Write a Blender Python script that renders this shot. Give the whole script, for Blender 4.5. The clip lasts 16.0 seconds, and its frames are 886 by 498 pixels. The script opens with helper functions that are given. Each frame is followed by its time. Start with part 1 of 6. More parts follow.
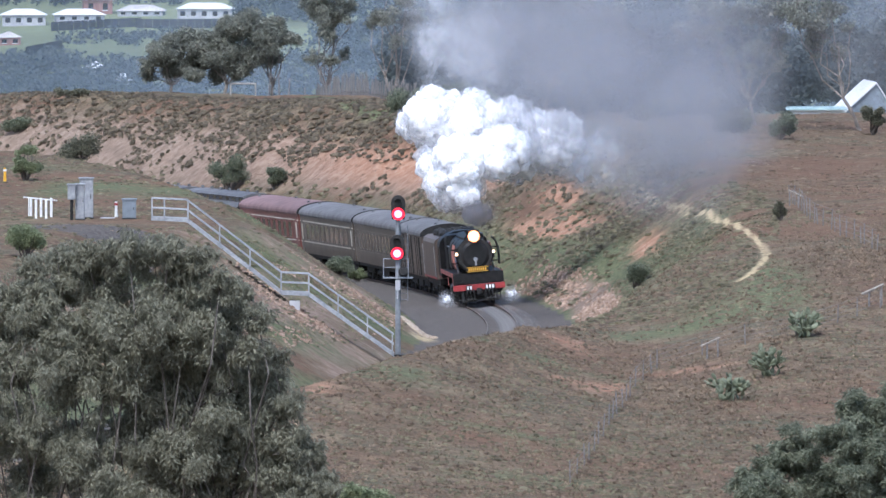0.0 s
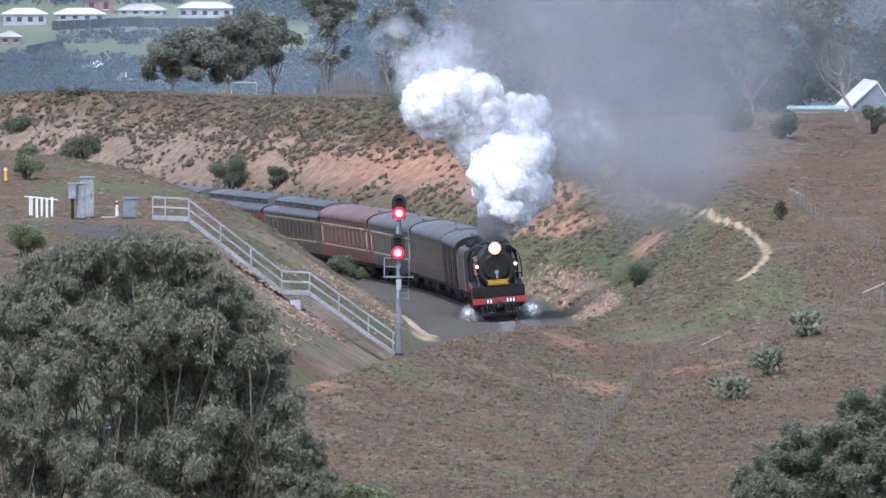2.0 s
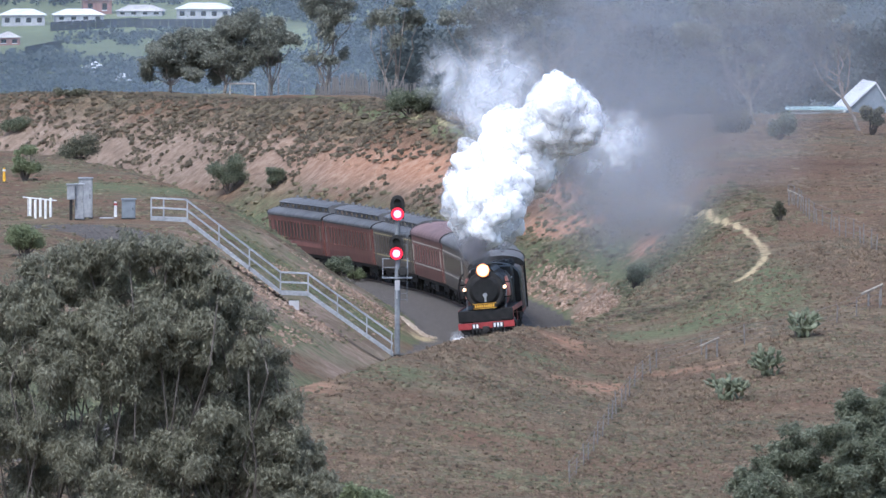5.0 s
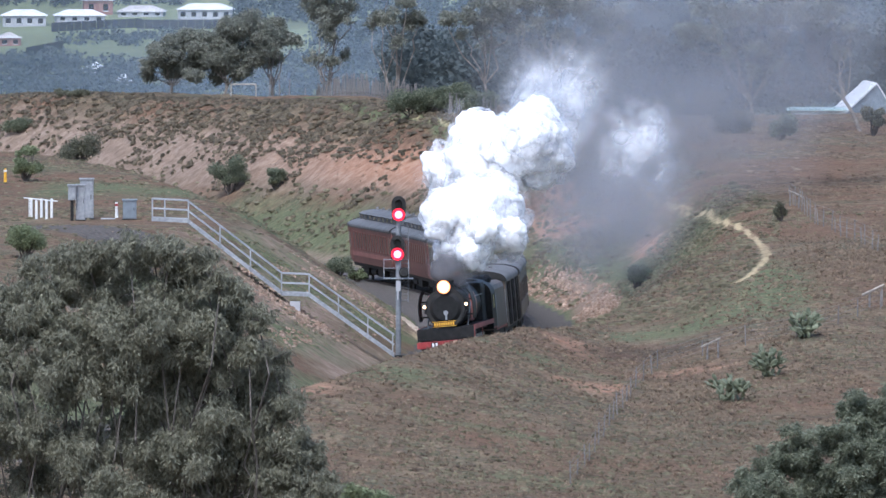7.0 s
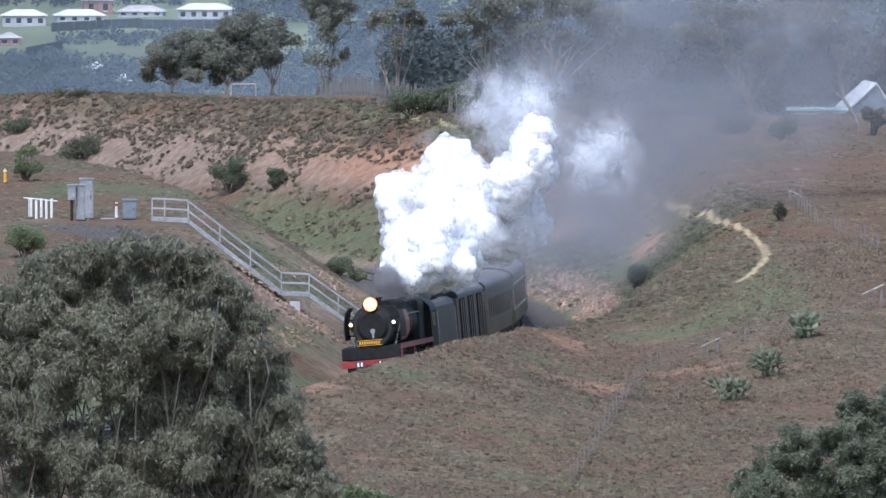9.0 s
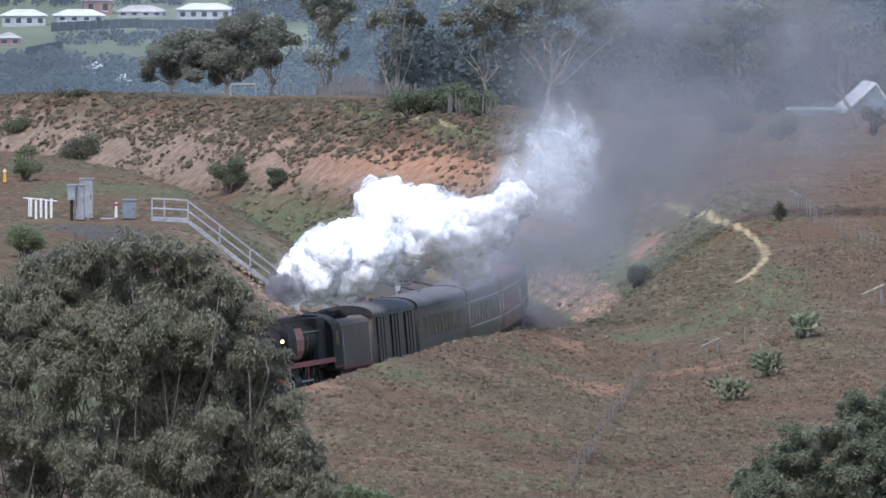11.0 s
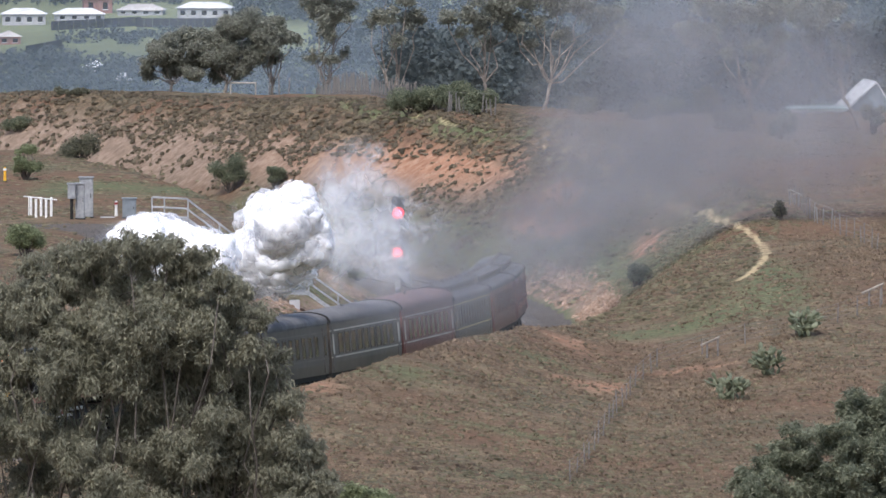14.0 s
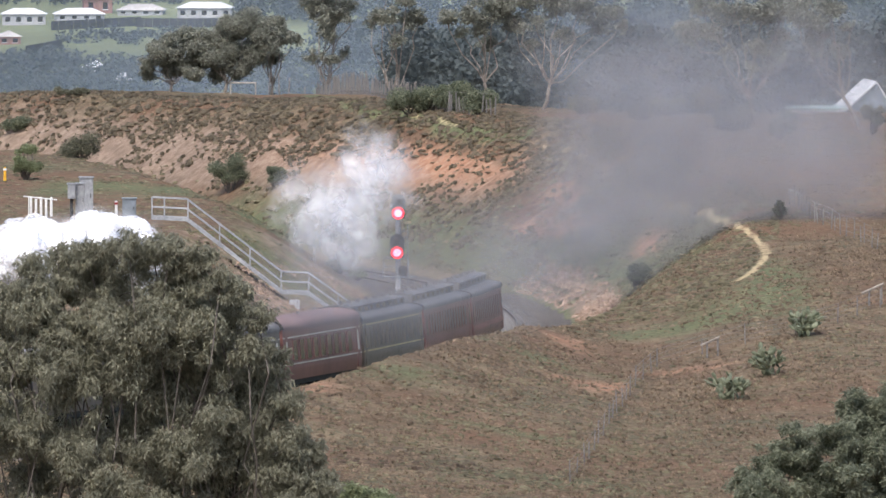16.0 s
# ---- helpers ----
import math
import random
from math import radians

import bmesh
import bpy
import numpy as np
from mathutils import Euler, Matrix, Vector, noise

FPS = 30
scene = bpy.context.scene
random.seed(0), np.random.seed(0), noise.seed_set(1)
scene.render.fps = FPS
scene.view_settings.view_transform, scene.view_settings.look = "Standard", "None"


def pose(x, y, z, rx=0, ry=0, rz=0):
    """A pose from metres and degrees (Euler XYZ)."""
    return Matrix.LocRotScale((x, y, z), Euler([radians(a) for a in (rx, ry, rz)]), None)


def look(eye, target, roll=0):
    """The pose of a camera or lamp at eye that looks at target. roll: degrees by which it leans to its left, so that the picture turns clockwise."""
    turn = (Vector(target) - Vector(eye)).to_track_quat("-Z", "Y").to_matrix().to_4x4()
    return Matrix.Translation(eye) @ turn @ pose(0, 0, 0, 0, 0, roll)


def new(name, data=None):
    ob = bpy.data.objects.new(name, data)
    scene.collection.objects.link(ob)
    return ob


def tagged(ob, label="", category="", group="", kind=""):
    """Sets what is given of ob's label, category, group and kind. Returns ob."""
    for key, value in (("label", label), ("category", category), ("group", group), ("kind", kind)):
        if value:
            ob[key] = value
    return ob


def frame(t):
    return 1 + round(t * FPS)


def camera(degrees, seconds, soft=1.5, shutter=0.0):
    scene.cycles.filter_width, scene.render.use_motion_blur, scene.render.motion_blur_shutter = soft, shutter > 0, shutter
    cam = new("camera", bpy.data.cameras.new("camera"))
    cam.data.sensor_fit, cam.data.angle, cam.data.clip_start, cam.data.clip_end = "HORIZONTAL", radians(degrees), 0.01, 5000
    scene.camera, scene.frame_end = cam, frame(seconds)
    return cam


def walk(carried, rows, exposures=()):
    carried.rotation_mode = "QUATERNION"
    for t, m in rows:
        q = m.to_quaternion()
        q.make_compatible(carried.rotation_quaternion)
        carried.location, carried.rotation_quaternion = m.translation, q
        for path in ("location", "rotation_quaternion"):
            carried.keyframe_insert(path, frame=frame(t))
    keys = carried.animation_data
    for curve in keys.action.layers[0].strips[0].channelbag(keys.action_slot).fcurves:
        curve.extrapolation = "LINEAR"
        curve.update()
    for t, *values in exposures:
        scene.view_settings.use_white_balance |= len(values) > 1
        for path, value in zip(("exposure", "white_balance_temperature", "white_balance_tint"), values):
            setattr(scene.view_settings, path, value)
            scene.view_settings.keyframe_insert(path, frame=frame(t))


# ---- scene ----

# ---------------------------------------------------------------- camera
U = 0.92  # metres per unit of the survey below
CAM_Z = 48.04 * U
cam = camera(3.324, 16.0)
EYE = (0.0, 0.0, CAM_Z)
AIM = (0.0, 100.0, CAM_Z - 100.0 * math.tan(0.0469))
# slight sway of the tripod: time, pan and tilt in bearing units of 1/27020 radian
SWAY = ((0.0, 0, 0), (1.0, 0, 0), (1.5, 1.4, 1.2), (2.0, 1.4, -1.4), (2.5, 0, -1.4), (3.0, -1.3, 0), (4.0, -1.3, 0), (6.5, 0, 0.2), (7.0, 0.7, 1.2),
        (7.5, 0.2, 0.4), (8.0, 1.2, 1.2), (9.0, 0.4, 1.0), (11.5, 0, 1.0), (12.5, 0, 1.0), (13.0, 0, -1.4), (14.5, 0, -1.2), (15.0, 0, 0.2), (15.5, -0.6, -1.0), (16.0, 0, -1.4))
walk(cam, [(t, look(EYE, (-100.0 * p / 27020, 100.0, AIM[2] + 100.0 * q / 27020))) for t, p, q in SWAY],
     exposures=((0.0, 1.17, 5400, 11), (4.0, 1.1, 5350, 11), (7.0, 1.05, 5350, 11), (9.0, 1.0, 5350, 11), (12.5, 0.84, 5750, 12), (14.0, 0.97, 6000, 12), (16.0, 1.13, 6200, 12)))

# ---------------------------------------------------------------- world and sun (bright overcast)
world = bpy.data.worlds.new("overcast")
scene.world = world
world.use_nodes = True
wn, wl = world.node_tree.nodes, world.node_tree.links
sky = wn.new("ShaderNodeTexSky")
sky.sky_type = "NISHITA"
sky.sun_disc = False
sky.sun_elevation, sky.sun_rotation = radians(55), radians(200)
sky.dust_density, sky.air_density = 4.0, 1.0
wl.new(sky.outputs[0], wn["Background"].inputs[0])
wn["Background"].inputs[1].default_value = 0.11
sun = new("sun", bpy.data.lights.new("sun", "SUN"))
sun.data.energy, sun.data.angle, sun.data.color = 1.1, radians(14), (1.0, 0.96, 0.9)
sun.matrix_world = look((-40, -110, 170), (0, 0, 0))
scene.cycles.transparent_max_bounces = 96

# ---------------------------------------------------------------- the railway's curve
ARC_X, ARC_Y, ARC_R, GRADE, CANT, DROP = 3.655, 936.37, 688.76, 0.02, 0.0862, 0.62
CEN_X = ARC_X - ARC_R


def run(t):
    """Distance of the engine's smokebox front along the curve from its outermost point."""
    return -42.72 + 14.974 * t + 0.0988 * t * t


def track(s, lat=0.0, up=0.0):
    """A point beside (lat, to the outside) and above the canted track."""
    a, r = s / ARC_R, ARC_R * U
    l, h = lat * math.cos(CANT) - up * math.sin(CANT), lat * math.sin(CANT) + up * math.cos(CANT)
    return Vector((CEN_X * U + (r + l) * math.cos(a), ARC_Y * U - (r + l) * math.sin(a), (GRADE * s - DROP) * U + h))


def track_pose(s):
    """x to the outside of the curve, y back along the train, z up."""
    a = s / ARC_R
    back = Vector((math.sin(a), math.cos(a), -GRADE)).normalized()
    out = Vector((math.cos(a) * math.cos(CANT), -math.sin(a) * math.cos(CANT), math.sin(CANT)))
    up = out.cross(back).normalized()
    out = back.cross(up)
    m = Matrix((out, back, up)).transposed().to_4x4()
    m.translation = track(s)
    return m


def sight(px, py, y):
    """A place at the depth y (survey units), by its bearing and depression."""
    y = y * U
    k, b = (px - 784) / 27020, 0.0469 + (py - 441) / 27020
    return Vector((k * y, y, CAM_Z - b * y))


# ---------------------------------------------------------------- lie of the land
def hump(x, y, cx, cy, wx, wy):
    return np.exp(-((x - cx) / wx) ** 2 - ((y - cy) / wy) ** 2)


def soft(v, k):
    return np.logaddexp(0, v / k) * k


def natural(x, y):
    z = 6.174 - 0.352 * (np.clip(y, 700, 1300) - 1000) / 100 + 0.367 * np.clip(x, -60, 60) / 20 * np.clip((y - 1000) / 60, 0, 1)
    z = z + 2.947 * hump(x, y, -21.2, 837, 22.4, 48)
    z = z - 3.066 * hump(x, y, 9.13, 843.3, 7.47, 59.9)
    crest = 798.9 + 50.7 / (1 + np.exp(-np.clip((x - 3.8) / 8.0, -60, 60)))
    z = z - np.minimum(0.065 * soft(crest - y, 8), 12)
    z = z - 26 / (1 + np.exp((y - 520) / 40)) + 72 / (1 + np.exp((y - 190) / 50)) * np.exp(-(x / 400) ** 2)
    z = z - 0.9 * np.clip((-x - 6) / 12, 0, 1) * np.clip((y - 1100) / 60, 0, 1)
    edge = 1196 - 66 / (1 + np.exp(-np.clip((x - 4) / 5, -60, 60))) + 40 / (1 + np.exp(np.clip((x + 15) / 3, -60, 60)))
    z = z - 68 / (1 + np.exp(-np.clip((y - edge - 28) / 10, -60, 60)))
    z = z + 0.03 * soft(y - 2600, 60)
    return z + np.where(y > 2300, 3 * np.sin(x / 47 + 1) * np.sin(y / 90), 0)


def arc_sd(x, y):
    dx, dy = x - CEN_X, ARC_Y - y
    return ARC_R * np.arctan2(dy, dx), np.hypot(dx, dy) - ARC_R


def cheap_noise(x, y, seed=0):
    r = np.random.RandomState(seed)
    out = 0
    for k in range(7):
        a, w = r.uniform(0, 6.28), 0.35 * 1.5 ** k
        out = out + np.sin((x * math.cos(a) + y * math.sin(a)) * w + r.uniform(0, 6.28)) / 1.25 ** k
    return out / 3.5


def ground_height(x, y):
    x, y = np.asarray(x, float) / U, np.asarray(y, float) / U
    n = natural(x, y)
    s, d = arc_sd(x, y)
    near = np.clip((560 - np.abs(s)) / 120, 0, 1)
    rail = GRADE * s - DROP - 0.5
    over = soft(np.abs(d) - np.where(d > 0, 4.3, 4.484 + 2.514 * np.clip(-s / 100, -1, 1.5)), 0.25)
    rug = 1 + 0.10 * cheap_noise(s * 0.6, d * 0.25, 3)
    up = rail + over * np.where(d > 0, 0.733, 0.611) * rug
    down = rail - over * 0.6
    k = 0.45
    z = n - soft(n - up, k)
    z = z + soft(down - z, k)
    z = z + np.where(over > 0.3, 0.12 * cheap_noise(x * 1.3, y * 0.8, 5), 0)
    return U * np.where(near > 0, near * z + (1 - near) * n, n)


def zat(x, y):
    return float(ground_height(x, y))


def spot(px, py, y0=700, y1=1500):
    """Where the line of sight at a bearing and depression meets the ground, between two depths."""
    ys = np.arange(y0, y1, 0.5)
    k, b = (px - 784) / 27020, 0.0469 + (py - 441) / 27020
    gap = ground_height(k * ys * U, ys * U) - (CAM_Z - b * ys * U)
    i = int(np.argmax(gap > 0)) if (gap > 0).any() else len(ys) - 1
    return Vector((k * ys[i] * U, ys[i] * U, float(ground_height(k * ys[i] * U, ys[i] * U))))


# ---------------------------------------------------------------- materials
def material(name, colours, scale=4.0, rough=0.8, bump=0.2, metal=0.0, detail=6.0, coord="Object", spec=0.3, big=None):
    m = bpy.data.materials.new(name)
    m.use_nodes = True
    nd, lk = m.node_tree.nodes, m.node_tree.links
    b = nd["Principled BSDF"]
    b.inputs["Roughness"].default_value, b.inputs["Metallic"].default_value = rough, metal
    b.inputs["Specular IOR Level"].default_value = spec
    tc = nd.new("ShaderNodeTexCoord")
    n1 = nd.new("ShaderNodeTexNoise")
    n1.inputs["Scale"].default_value, n1.inputs["Detail"].default_value = scale, detail
    lk.new(tc.outputs[coord], n1.inputs["Vector"])
    ramp = nd.new("ShaderNodeValToRGB")
    lo, hi = 0.3, 0.7
    ramp.color_ramp.elements[0].position, ramp.color_ramp.elements[1].position = lo, hi
    ramp.color_ramp.elements[0].color, ramp.color_ramp.elements[1].color = (*colours[0], 1), (*colours[-1], 1)
    for i, c in enumerate(colours[1:-1]):
        ramp.color_ramp.elements.new(lo + (hi - lo) * (i + 1) / (len(colours) - 1)).color = (*c, 1)
    lk.new(n1.outputs[0], ramp.inputs[0])
    n2 = nd.new("ShaderNodeTexNoise")
    n2.inputs["Scale"].default_value, n2.inputs["Detail"].default_value = big or scale * 0.13, 3
    lk.new(tc.outputs[coord], n2.inputs["Vector"])
    mul = nd.new("ShaderNodeMixRGB")
    mul.blend_type = "OVERLAY"
    mul.inputs[0].default_value = 0.5
    lk.new(ramp.outputs[0], mul.inputs[1])
    lk.new(n2.outputs[0], mul.inputs[2])
    lk.new(mul.outputs[0], b.inputs["Base Color"])
    if bump:
        bp = nd.new("ShaderNodeBump")
        bp.inputs["Strength"].default_value, bp.inputs["Distance"].default_value = bump, 0.3 / scale
        lk.new(n1.outputs[0], bp.inputs["Height"])
        lk.new(bp.outputs[0], b.inputs["Normal"])
    return m


def glow(name, colour, power):
    m = bpy.data.materials.new(name)
    m.use_nodes = True
    b = m.node_tree.nodes["Principled BSDF"]
    b.inputs["Base Color"].default_value = (*colour, 1)
    b.inputs["Emission Color"].default_value, b.inputs["Emission Strength"].default_value = (*colour, 1), power
    return m


def foliage(name, dark, light, speckle=0.6, patch_size=0.6):
    m = bpy.data.materials.new(name)
    m.use_nodes = True
    nd, lk = m.node_tree.nodes, m.node_tree.links
    b = nd["Principled BSDF"]
    b.inputs["Roughness"].default_value, b.inputs["Specular IOR Level"].default_value = 0.7, 0.15
    geo = nd.new("ShaderNodeNewGeometry")
    tc = nd.new("ShaderNodeTexCoord")
    n = nd.new("ShaderNodeTexNoise")
    n.inputs["Scale"].default_value, n.inputs["Detail"].default_value = patch_size, 5
    lk.new(tc.outputs["Object"], n.inputs["Vector"])
    add = nd.new("ShaderNodeMath")
    add.operation = "MULTIPLY_ADD"
    lk.new(geo.outputs["Random Per Island"], add.inputs[0])
    add.inputs[1].default_value = speckle
    lk.new(n.outputs[0], add.inputs[2])
    r = nd.new("ShaderNodeValToRGB")
    r.color_ramp.elements[0].position, r.color_ramp.elements[1].position = 0.36 + speckle * 0.07, 0.66 + speckle * 0.7
    r.color_ramp.elements[0].color, r.color_ramp.elements[1].color = (*dark, 1), (*light, 1)
    lk.new(add.outputs[0], r.inputs[0])
    lk.new(r.outputs[0], b.inputs["Base Color"])
    tl, mx = nd.new("ShaderNodeBsdfTranslucent"), nd.new("ShaderNodeMixShader")
    mx.inputs[0].default_value = 0.42
    lk.new(r.outputs[0], tl.inputs[0])
    lk.new(b.outputs[0], mx.inputs[1])
    lk.new(tl.outputs[0], mx.inputs[2])
    lk.new(mx.outputs[0], nd["Material Output"].inputs[0])
    return m


def steam_solid(name, colour):
    """Dense vapour: light wanders inside it."""
    m = bpy.data.materials.new(name)
    m.use_nodes = True
    b = m.node_tree.nodes["Principled BSDF"]
    b.inputs["Base Color"].default_value = (*colour, 1)
    b.inputs["Roughness"].default_value, b.inputs["Specular IOR Level"].default_value = 1.0, 0.0
    b.inputs["Subsurface Weight"].default_value, b.inputs["Subsurface Scale"].default_value = 1.0, 0.9
    b.inputs["Subsurface Radius"].default_value = (1.0, 1.0, 1.0)
    return m


def shell_material(name, colour, most, scale):
    """Ragged vapour round a billow: patchy, partly clear."""
    m = bpy.data.materials.new(name)
    m.use_nodes = True
    nd, lk = m.node_tree.nodes, m.node_tree.links
    tc, n, r = nd.new("ShaderNodeTexCoord"), nd.new("ShaderNodeTexNoise"), nd.new("ShaderNodeMapRange")
    n.inputs["Scale"].default_value, n.inputs["Detail"].default_value, n.inputs["Roughness"].default_value = scale, 8, 0.62
    lk.new(tc.outputs["Object"], n.inputs["Vector"])
    r.inputs[1].default_value, r.inputs[2].default_value, r.inputs[4].default_value = 0.38, 0.6, most
    lk.new(n.outputs[0], r.inputs[0])
    d, tl, tr = nd.new("ShaderNodeBsdfDiffuse"), nd.new("ShaderNodeBsdfTranslucent"), nd.new("ShaderNodeBsdfTransparent")
    for q in (d, tl):
        q.inputs[0].default_value = (*colour, 1)
    both, mx = nd.new("ShaderNodeMixShader"), nd.new("ShaderNodeMixShader")
    both.inputs[0].default_value = 0.5
    lk.new(d.outputs[0], both.inputs[1])
    lk.new(tl.outputs[0], both.inputs[2])
    lk.new(r.outputs[0], mx.inputs[0])
    lk.new(tr.outputs[0], mx.inputs[1])
    lk.new(both.outputs[0], mx.inputs[2])
    lk.new(mx.outputs[0], nd["Material Output"].inputs[0])
    return m


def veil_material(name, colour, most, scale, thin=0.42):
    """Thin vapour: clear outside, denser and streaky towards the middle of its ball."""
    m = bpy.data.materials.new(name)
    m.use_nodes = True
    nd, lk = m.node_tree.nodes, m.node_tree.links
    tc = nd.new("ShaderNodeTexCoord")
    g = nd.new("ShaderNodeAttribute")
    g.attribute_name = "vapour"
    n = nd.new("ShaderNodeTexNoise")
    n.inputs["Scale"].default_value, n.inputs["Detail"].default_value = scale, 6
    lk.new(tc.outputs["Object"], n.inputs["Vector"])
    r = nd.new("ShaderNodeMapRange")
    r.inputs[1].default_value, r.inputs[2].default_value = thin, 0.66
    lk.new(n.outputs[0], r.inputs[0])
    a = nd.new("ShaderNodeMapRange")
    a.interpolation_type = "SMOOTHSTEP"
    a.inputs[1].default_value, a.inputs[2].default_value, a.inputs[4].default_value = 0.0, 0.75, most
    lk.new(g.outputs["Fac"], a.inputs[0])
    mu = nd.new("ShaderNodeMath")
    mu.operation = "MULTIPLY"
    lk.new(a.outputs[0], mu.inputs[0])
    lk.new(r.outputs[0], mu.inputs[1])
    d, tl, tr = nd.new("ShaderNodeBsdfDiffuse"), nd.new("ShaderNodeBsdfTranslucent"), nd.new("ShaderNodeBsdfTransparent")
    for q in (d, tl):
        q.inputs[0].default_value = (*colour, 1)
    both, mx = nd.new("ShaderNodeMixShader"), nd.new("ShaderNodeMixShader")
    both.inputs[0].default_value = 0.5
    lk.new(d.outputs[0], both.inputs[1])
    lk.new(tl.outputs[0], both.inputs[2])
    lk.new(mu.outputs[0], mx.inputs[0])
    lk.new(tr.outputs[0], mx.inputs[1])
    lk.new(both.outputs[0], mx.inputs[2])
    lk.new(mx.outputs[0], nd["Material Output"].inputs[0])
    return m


def ground_material():
    m = bpy.data.materials.new("dry_grassland")
    m.use_nodes = True
    nd, lk = m.node_tree.nodes, m.node_tree.links
    bs = nd["Principled BSDF"]
    bs.inputs["Roughness"].default_value, bs.inputs["Specular IOR Level"].default_value = 0.95, 0.1
    tc = nd.new("ShaderNodeTexCoord")

    def noisy(scale, detail=5, rough=0.6):
        n = nd.new("ShaderNodeTexNoise")
        n.inputs["Scale"].default_value, n.inputs["Detail"].default_value, n.inputs["Roughness"].default_value = scale, detail, rough
        lk.new(tc.outputs["Object"], n.inputs["Vector"])
        return n.outputs[0]

    def ramp(src, *stops):
        r = nd.new("ShaderNodeValToRGB")
        while len(r.color_ramp.elements) < len(stops):
            r.color_ramp.elements.new(0.5)
        for e, (p, c) in zip(r.color_ramp.elements, stops):
            e.position, e.color = p, (*c, 1)
        lk.new(src, r.inputs[0])
        return r.outputs[0]

    def mix(f, a, c):
        x = nd.new("ShaderNodeMixRGB")
        lk.new(f, x.inputs[0])
        lk.new(a, x.inputs[1])
        lk.new(c, x.inputs[2])
        return x.outputs[0]

    def mask(v, n, gain=2.2):
        """A cover's share, broken up by noise."""
        a = nd.new("ShaderNodeMath")
        a.operation = "MULTIPLY_ADD"
        lk.new(n, a.inputs[0])
        a.inputs[1].default_value = gain
        a.inputs[2].default_value = -gain / 2 - 0.5
        c = nd.new("ShaderNodeMath")
        c.operation = "MULTIPLY_ADD"
        lk.new(v, c.inputs[0])
        c.inputs[1].default_value = 2.0
        lk.new(a.outputs[0], c.inputs[2])
        c.use_clamp = True
        return c.outputs[0]

    fine, mid, wide = noisy(2.2, 7, 0.75), noisy(0.5, 6, 0.65), noisy(0.07, 5)
    grass = ramp(fine, (0.3, (0.07, 0.048, 0.032)), (0.5, (0.14, 0.10, 0.066)), (0.7, (0.235, 0.175, 0.118)))
    olive = ramp(fine, (0.3, (0.055, 0.05, 0.032)), (0.7, (0.175, 0.16, 0.10)))
    base = mix(ramp(mid, (0.42, (0, 0, 0)), (0.6, (1, 1, 1))), grass, olive)
    straw = ramp(fine, (0.3, (0.12, 0.09, 0.055)), (0.7, (0.32, 0.25, 0.16)))
    base = mix(ramp(noisy(0.23, 6, 0.7), (0.5, (0, 0, 0)), (0.66, (0.9, 0.9, 0.9))), base, straw)
    rust = ramp(fine, (0.3, (0.085, 0.047, 0.03)), (0.7, (0.235, 0.138, 0.088)))
    base = mix(ramp(wide, (0.43, (0, 0, 0)), (0.64, (0.75, 0.75, 0.75))), base, rust)
    at = nd.new("ShaderNodeVertexColor")
    at.layer_name = "cover"
    sep = nd.new("ShaderNodeSeparateColor")
    lk.new(at.outputs[0], sep.inputs[0])
    at2 = nd.new("ShaderNodeVertexColor")
    at2.layer_name = "cover_b"
    sep2 = nd.new("ShaderNodeSeparateColor")
    lk.new(at2.outputs[0], sep2.inputs[0])
    green = ramp(fine, (0.3, (0.065, 0.072, 0.04)), (0.7, (0.19, 0.2, 0.105)))
    bare = ramp(noisy(1.3, 7, 0.7), (0.3, (0.15, 0.108, 0.078)), (0.5, (0.25, 0.185, 0.135)), (0.72, (0.36, 0.285, 0.215)))
    gravel = ramp(noisy(4.5, 6, 0.8), (0.3, (0.038, 0.033, 0.028)), (0.7, (0.2, 0.178, 0.157)))
    sand = ramp(fine, (0.3, (0.36, 0.27, 0.15)), (0.7, (0.56, 0.46, 0.28)))
    lush = ramp(noisy(0.012, 4), (0.42, (0.14, 0.155, 0.09)), (0.56, (0.20, 0.222, 0.125)))
    col = mix(mask(sep.outputs[1], mid), base, green)
    ochre = ramp(noisy(1.3, 7, 0.7), (0.3, (0.25, 0.125, 0.07)), (0.5, (0.38, 0.21, 0.13)), (0.72, (0.46, 0.32, 0.22)))
    bare = mix(sep2.outputs[2], bare, ochre)
    col = mix(mask(sep.outputs[0], mid, 3.0), col, bare)
    col = mix(mask(sep.outputs[2], mid, 0.6), col, gravel)
    col = mix(mask(sep2.outputs[0], fine, 2.6), col, sand)
    col = mix(sep2.outputs[1], col, lush)
    lk.new(col, bs.inputs["Base Color"])
    bp = nd.new("ShaderNodeBump")
    bp.inputs["Strength"].default_value, bp.inputs["Distance"].default_value = 0.9, 0.15
    lk.new(fine, bp.inputs["Height"])
    lk.new(bp.outputs[0], bs.inputs["Normal"])
    return m


M_GROUND = ground_material()
M_BALLAST = material("ballast", [(0.035, 0.03, 0.025), (0.105, 0.092, 0.08), (0.22, 0.195, 0.17)], 4.5, 0.9, 1.0)
M_RAIL = material("rail_steel", [(0.10, 0.07, 0.05), (0.2, 0.16, 0.13)], 6, 0.5, 0.1, 0.6)
M_BLACK = material("black_paint", [(0.010, 0.010, 0.010), (0.024, 0.023, 0.022)], 3, 0.5, 0.05, spec=0.22)
M_GALV = material("galvanised_steel", [(0.26, 0.27, 0.28), (0.38, 0.39, 0.4)], 6, 0.55, 0.1, 0.2)
M_MAST = material("weathered_steel", [(0.17, 0.18, 0.19), (0.26, 0.27, 0.28)], 6, 0.6, 0.1, 0.1)
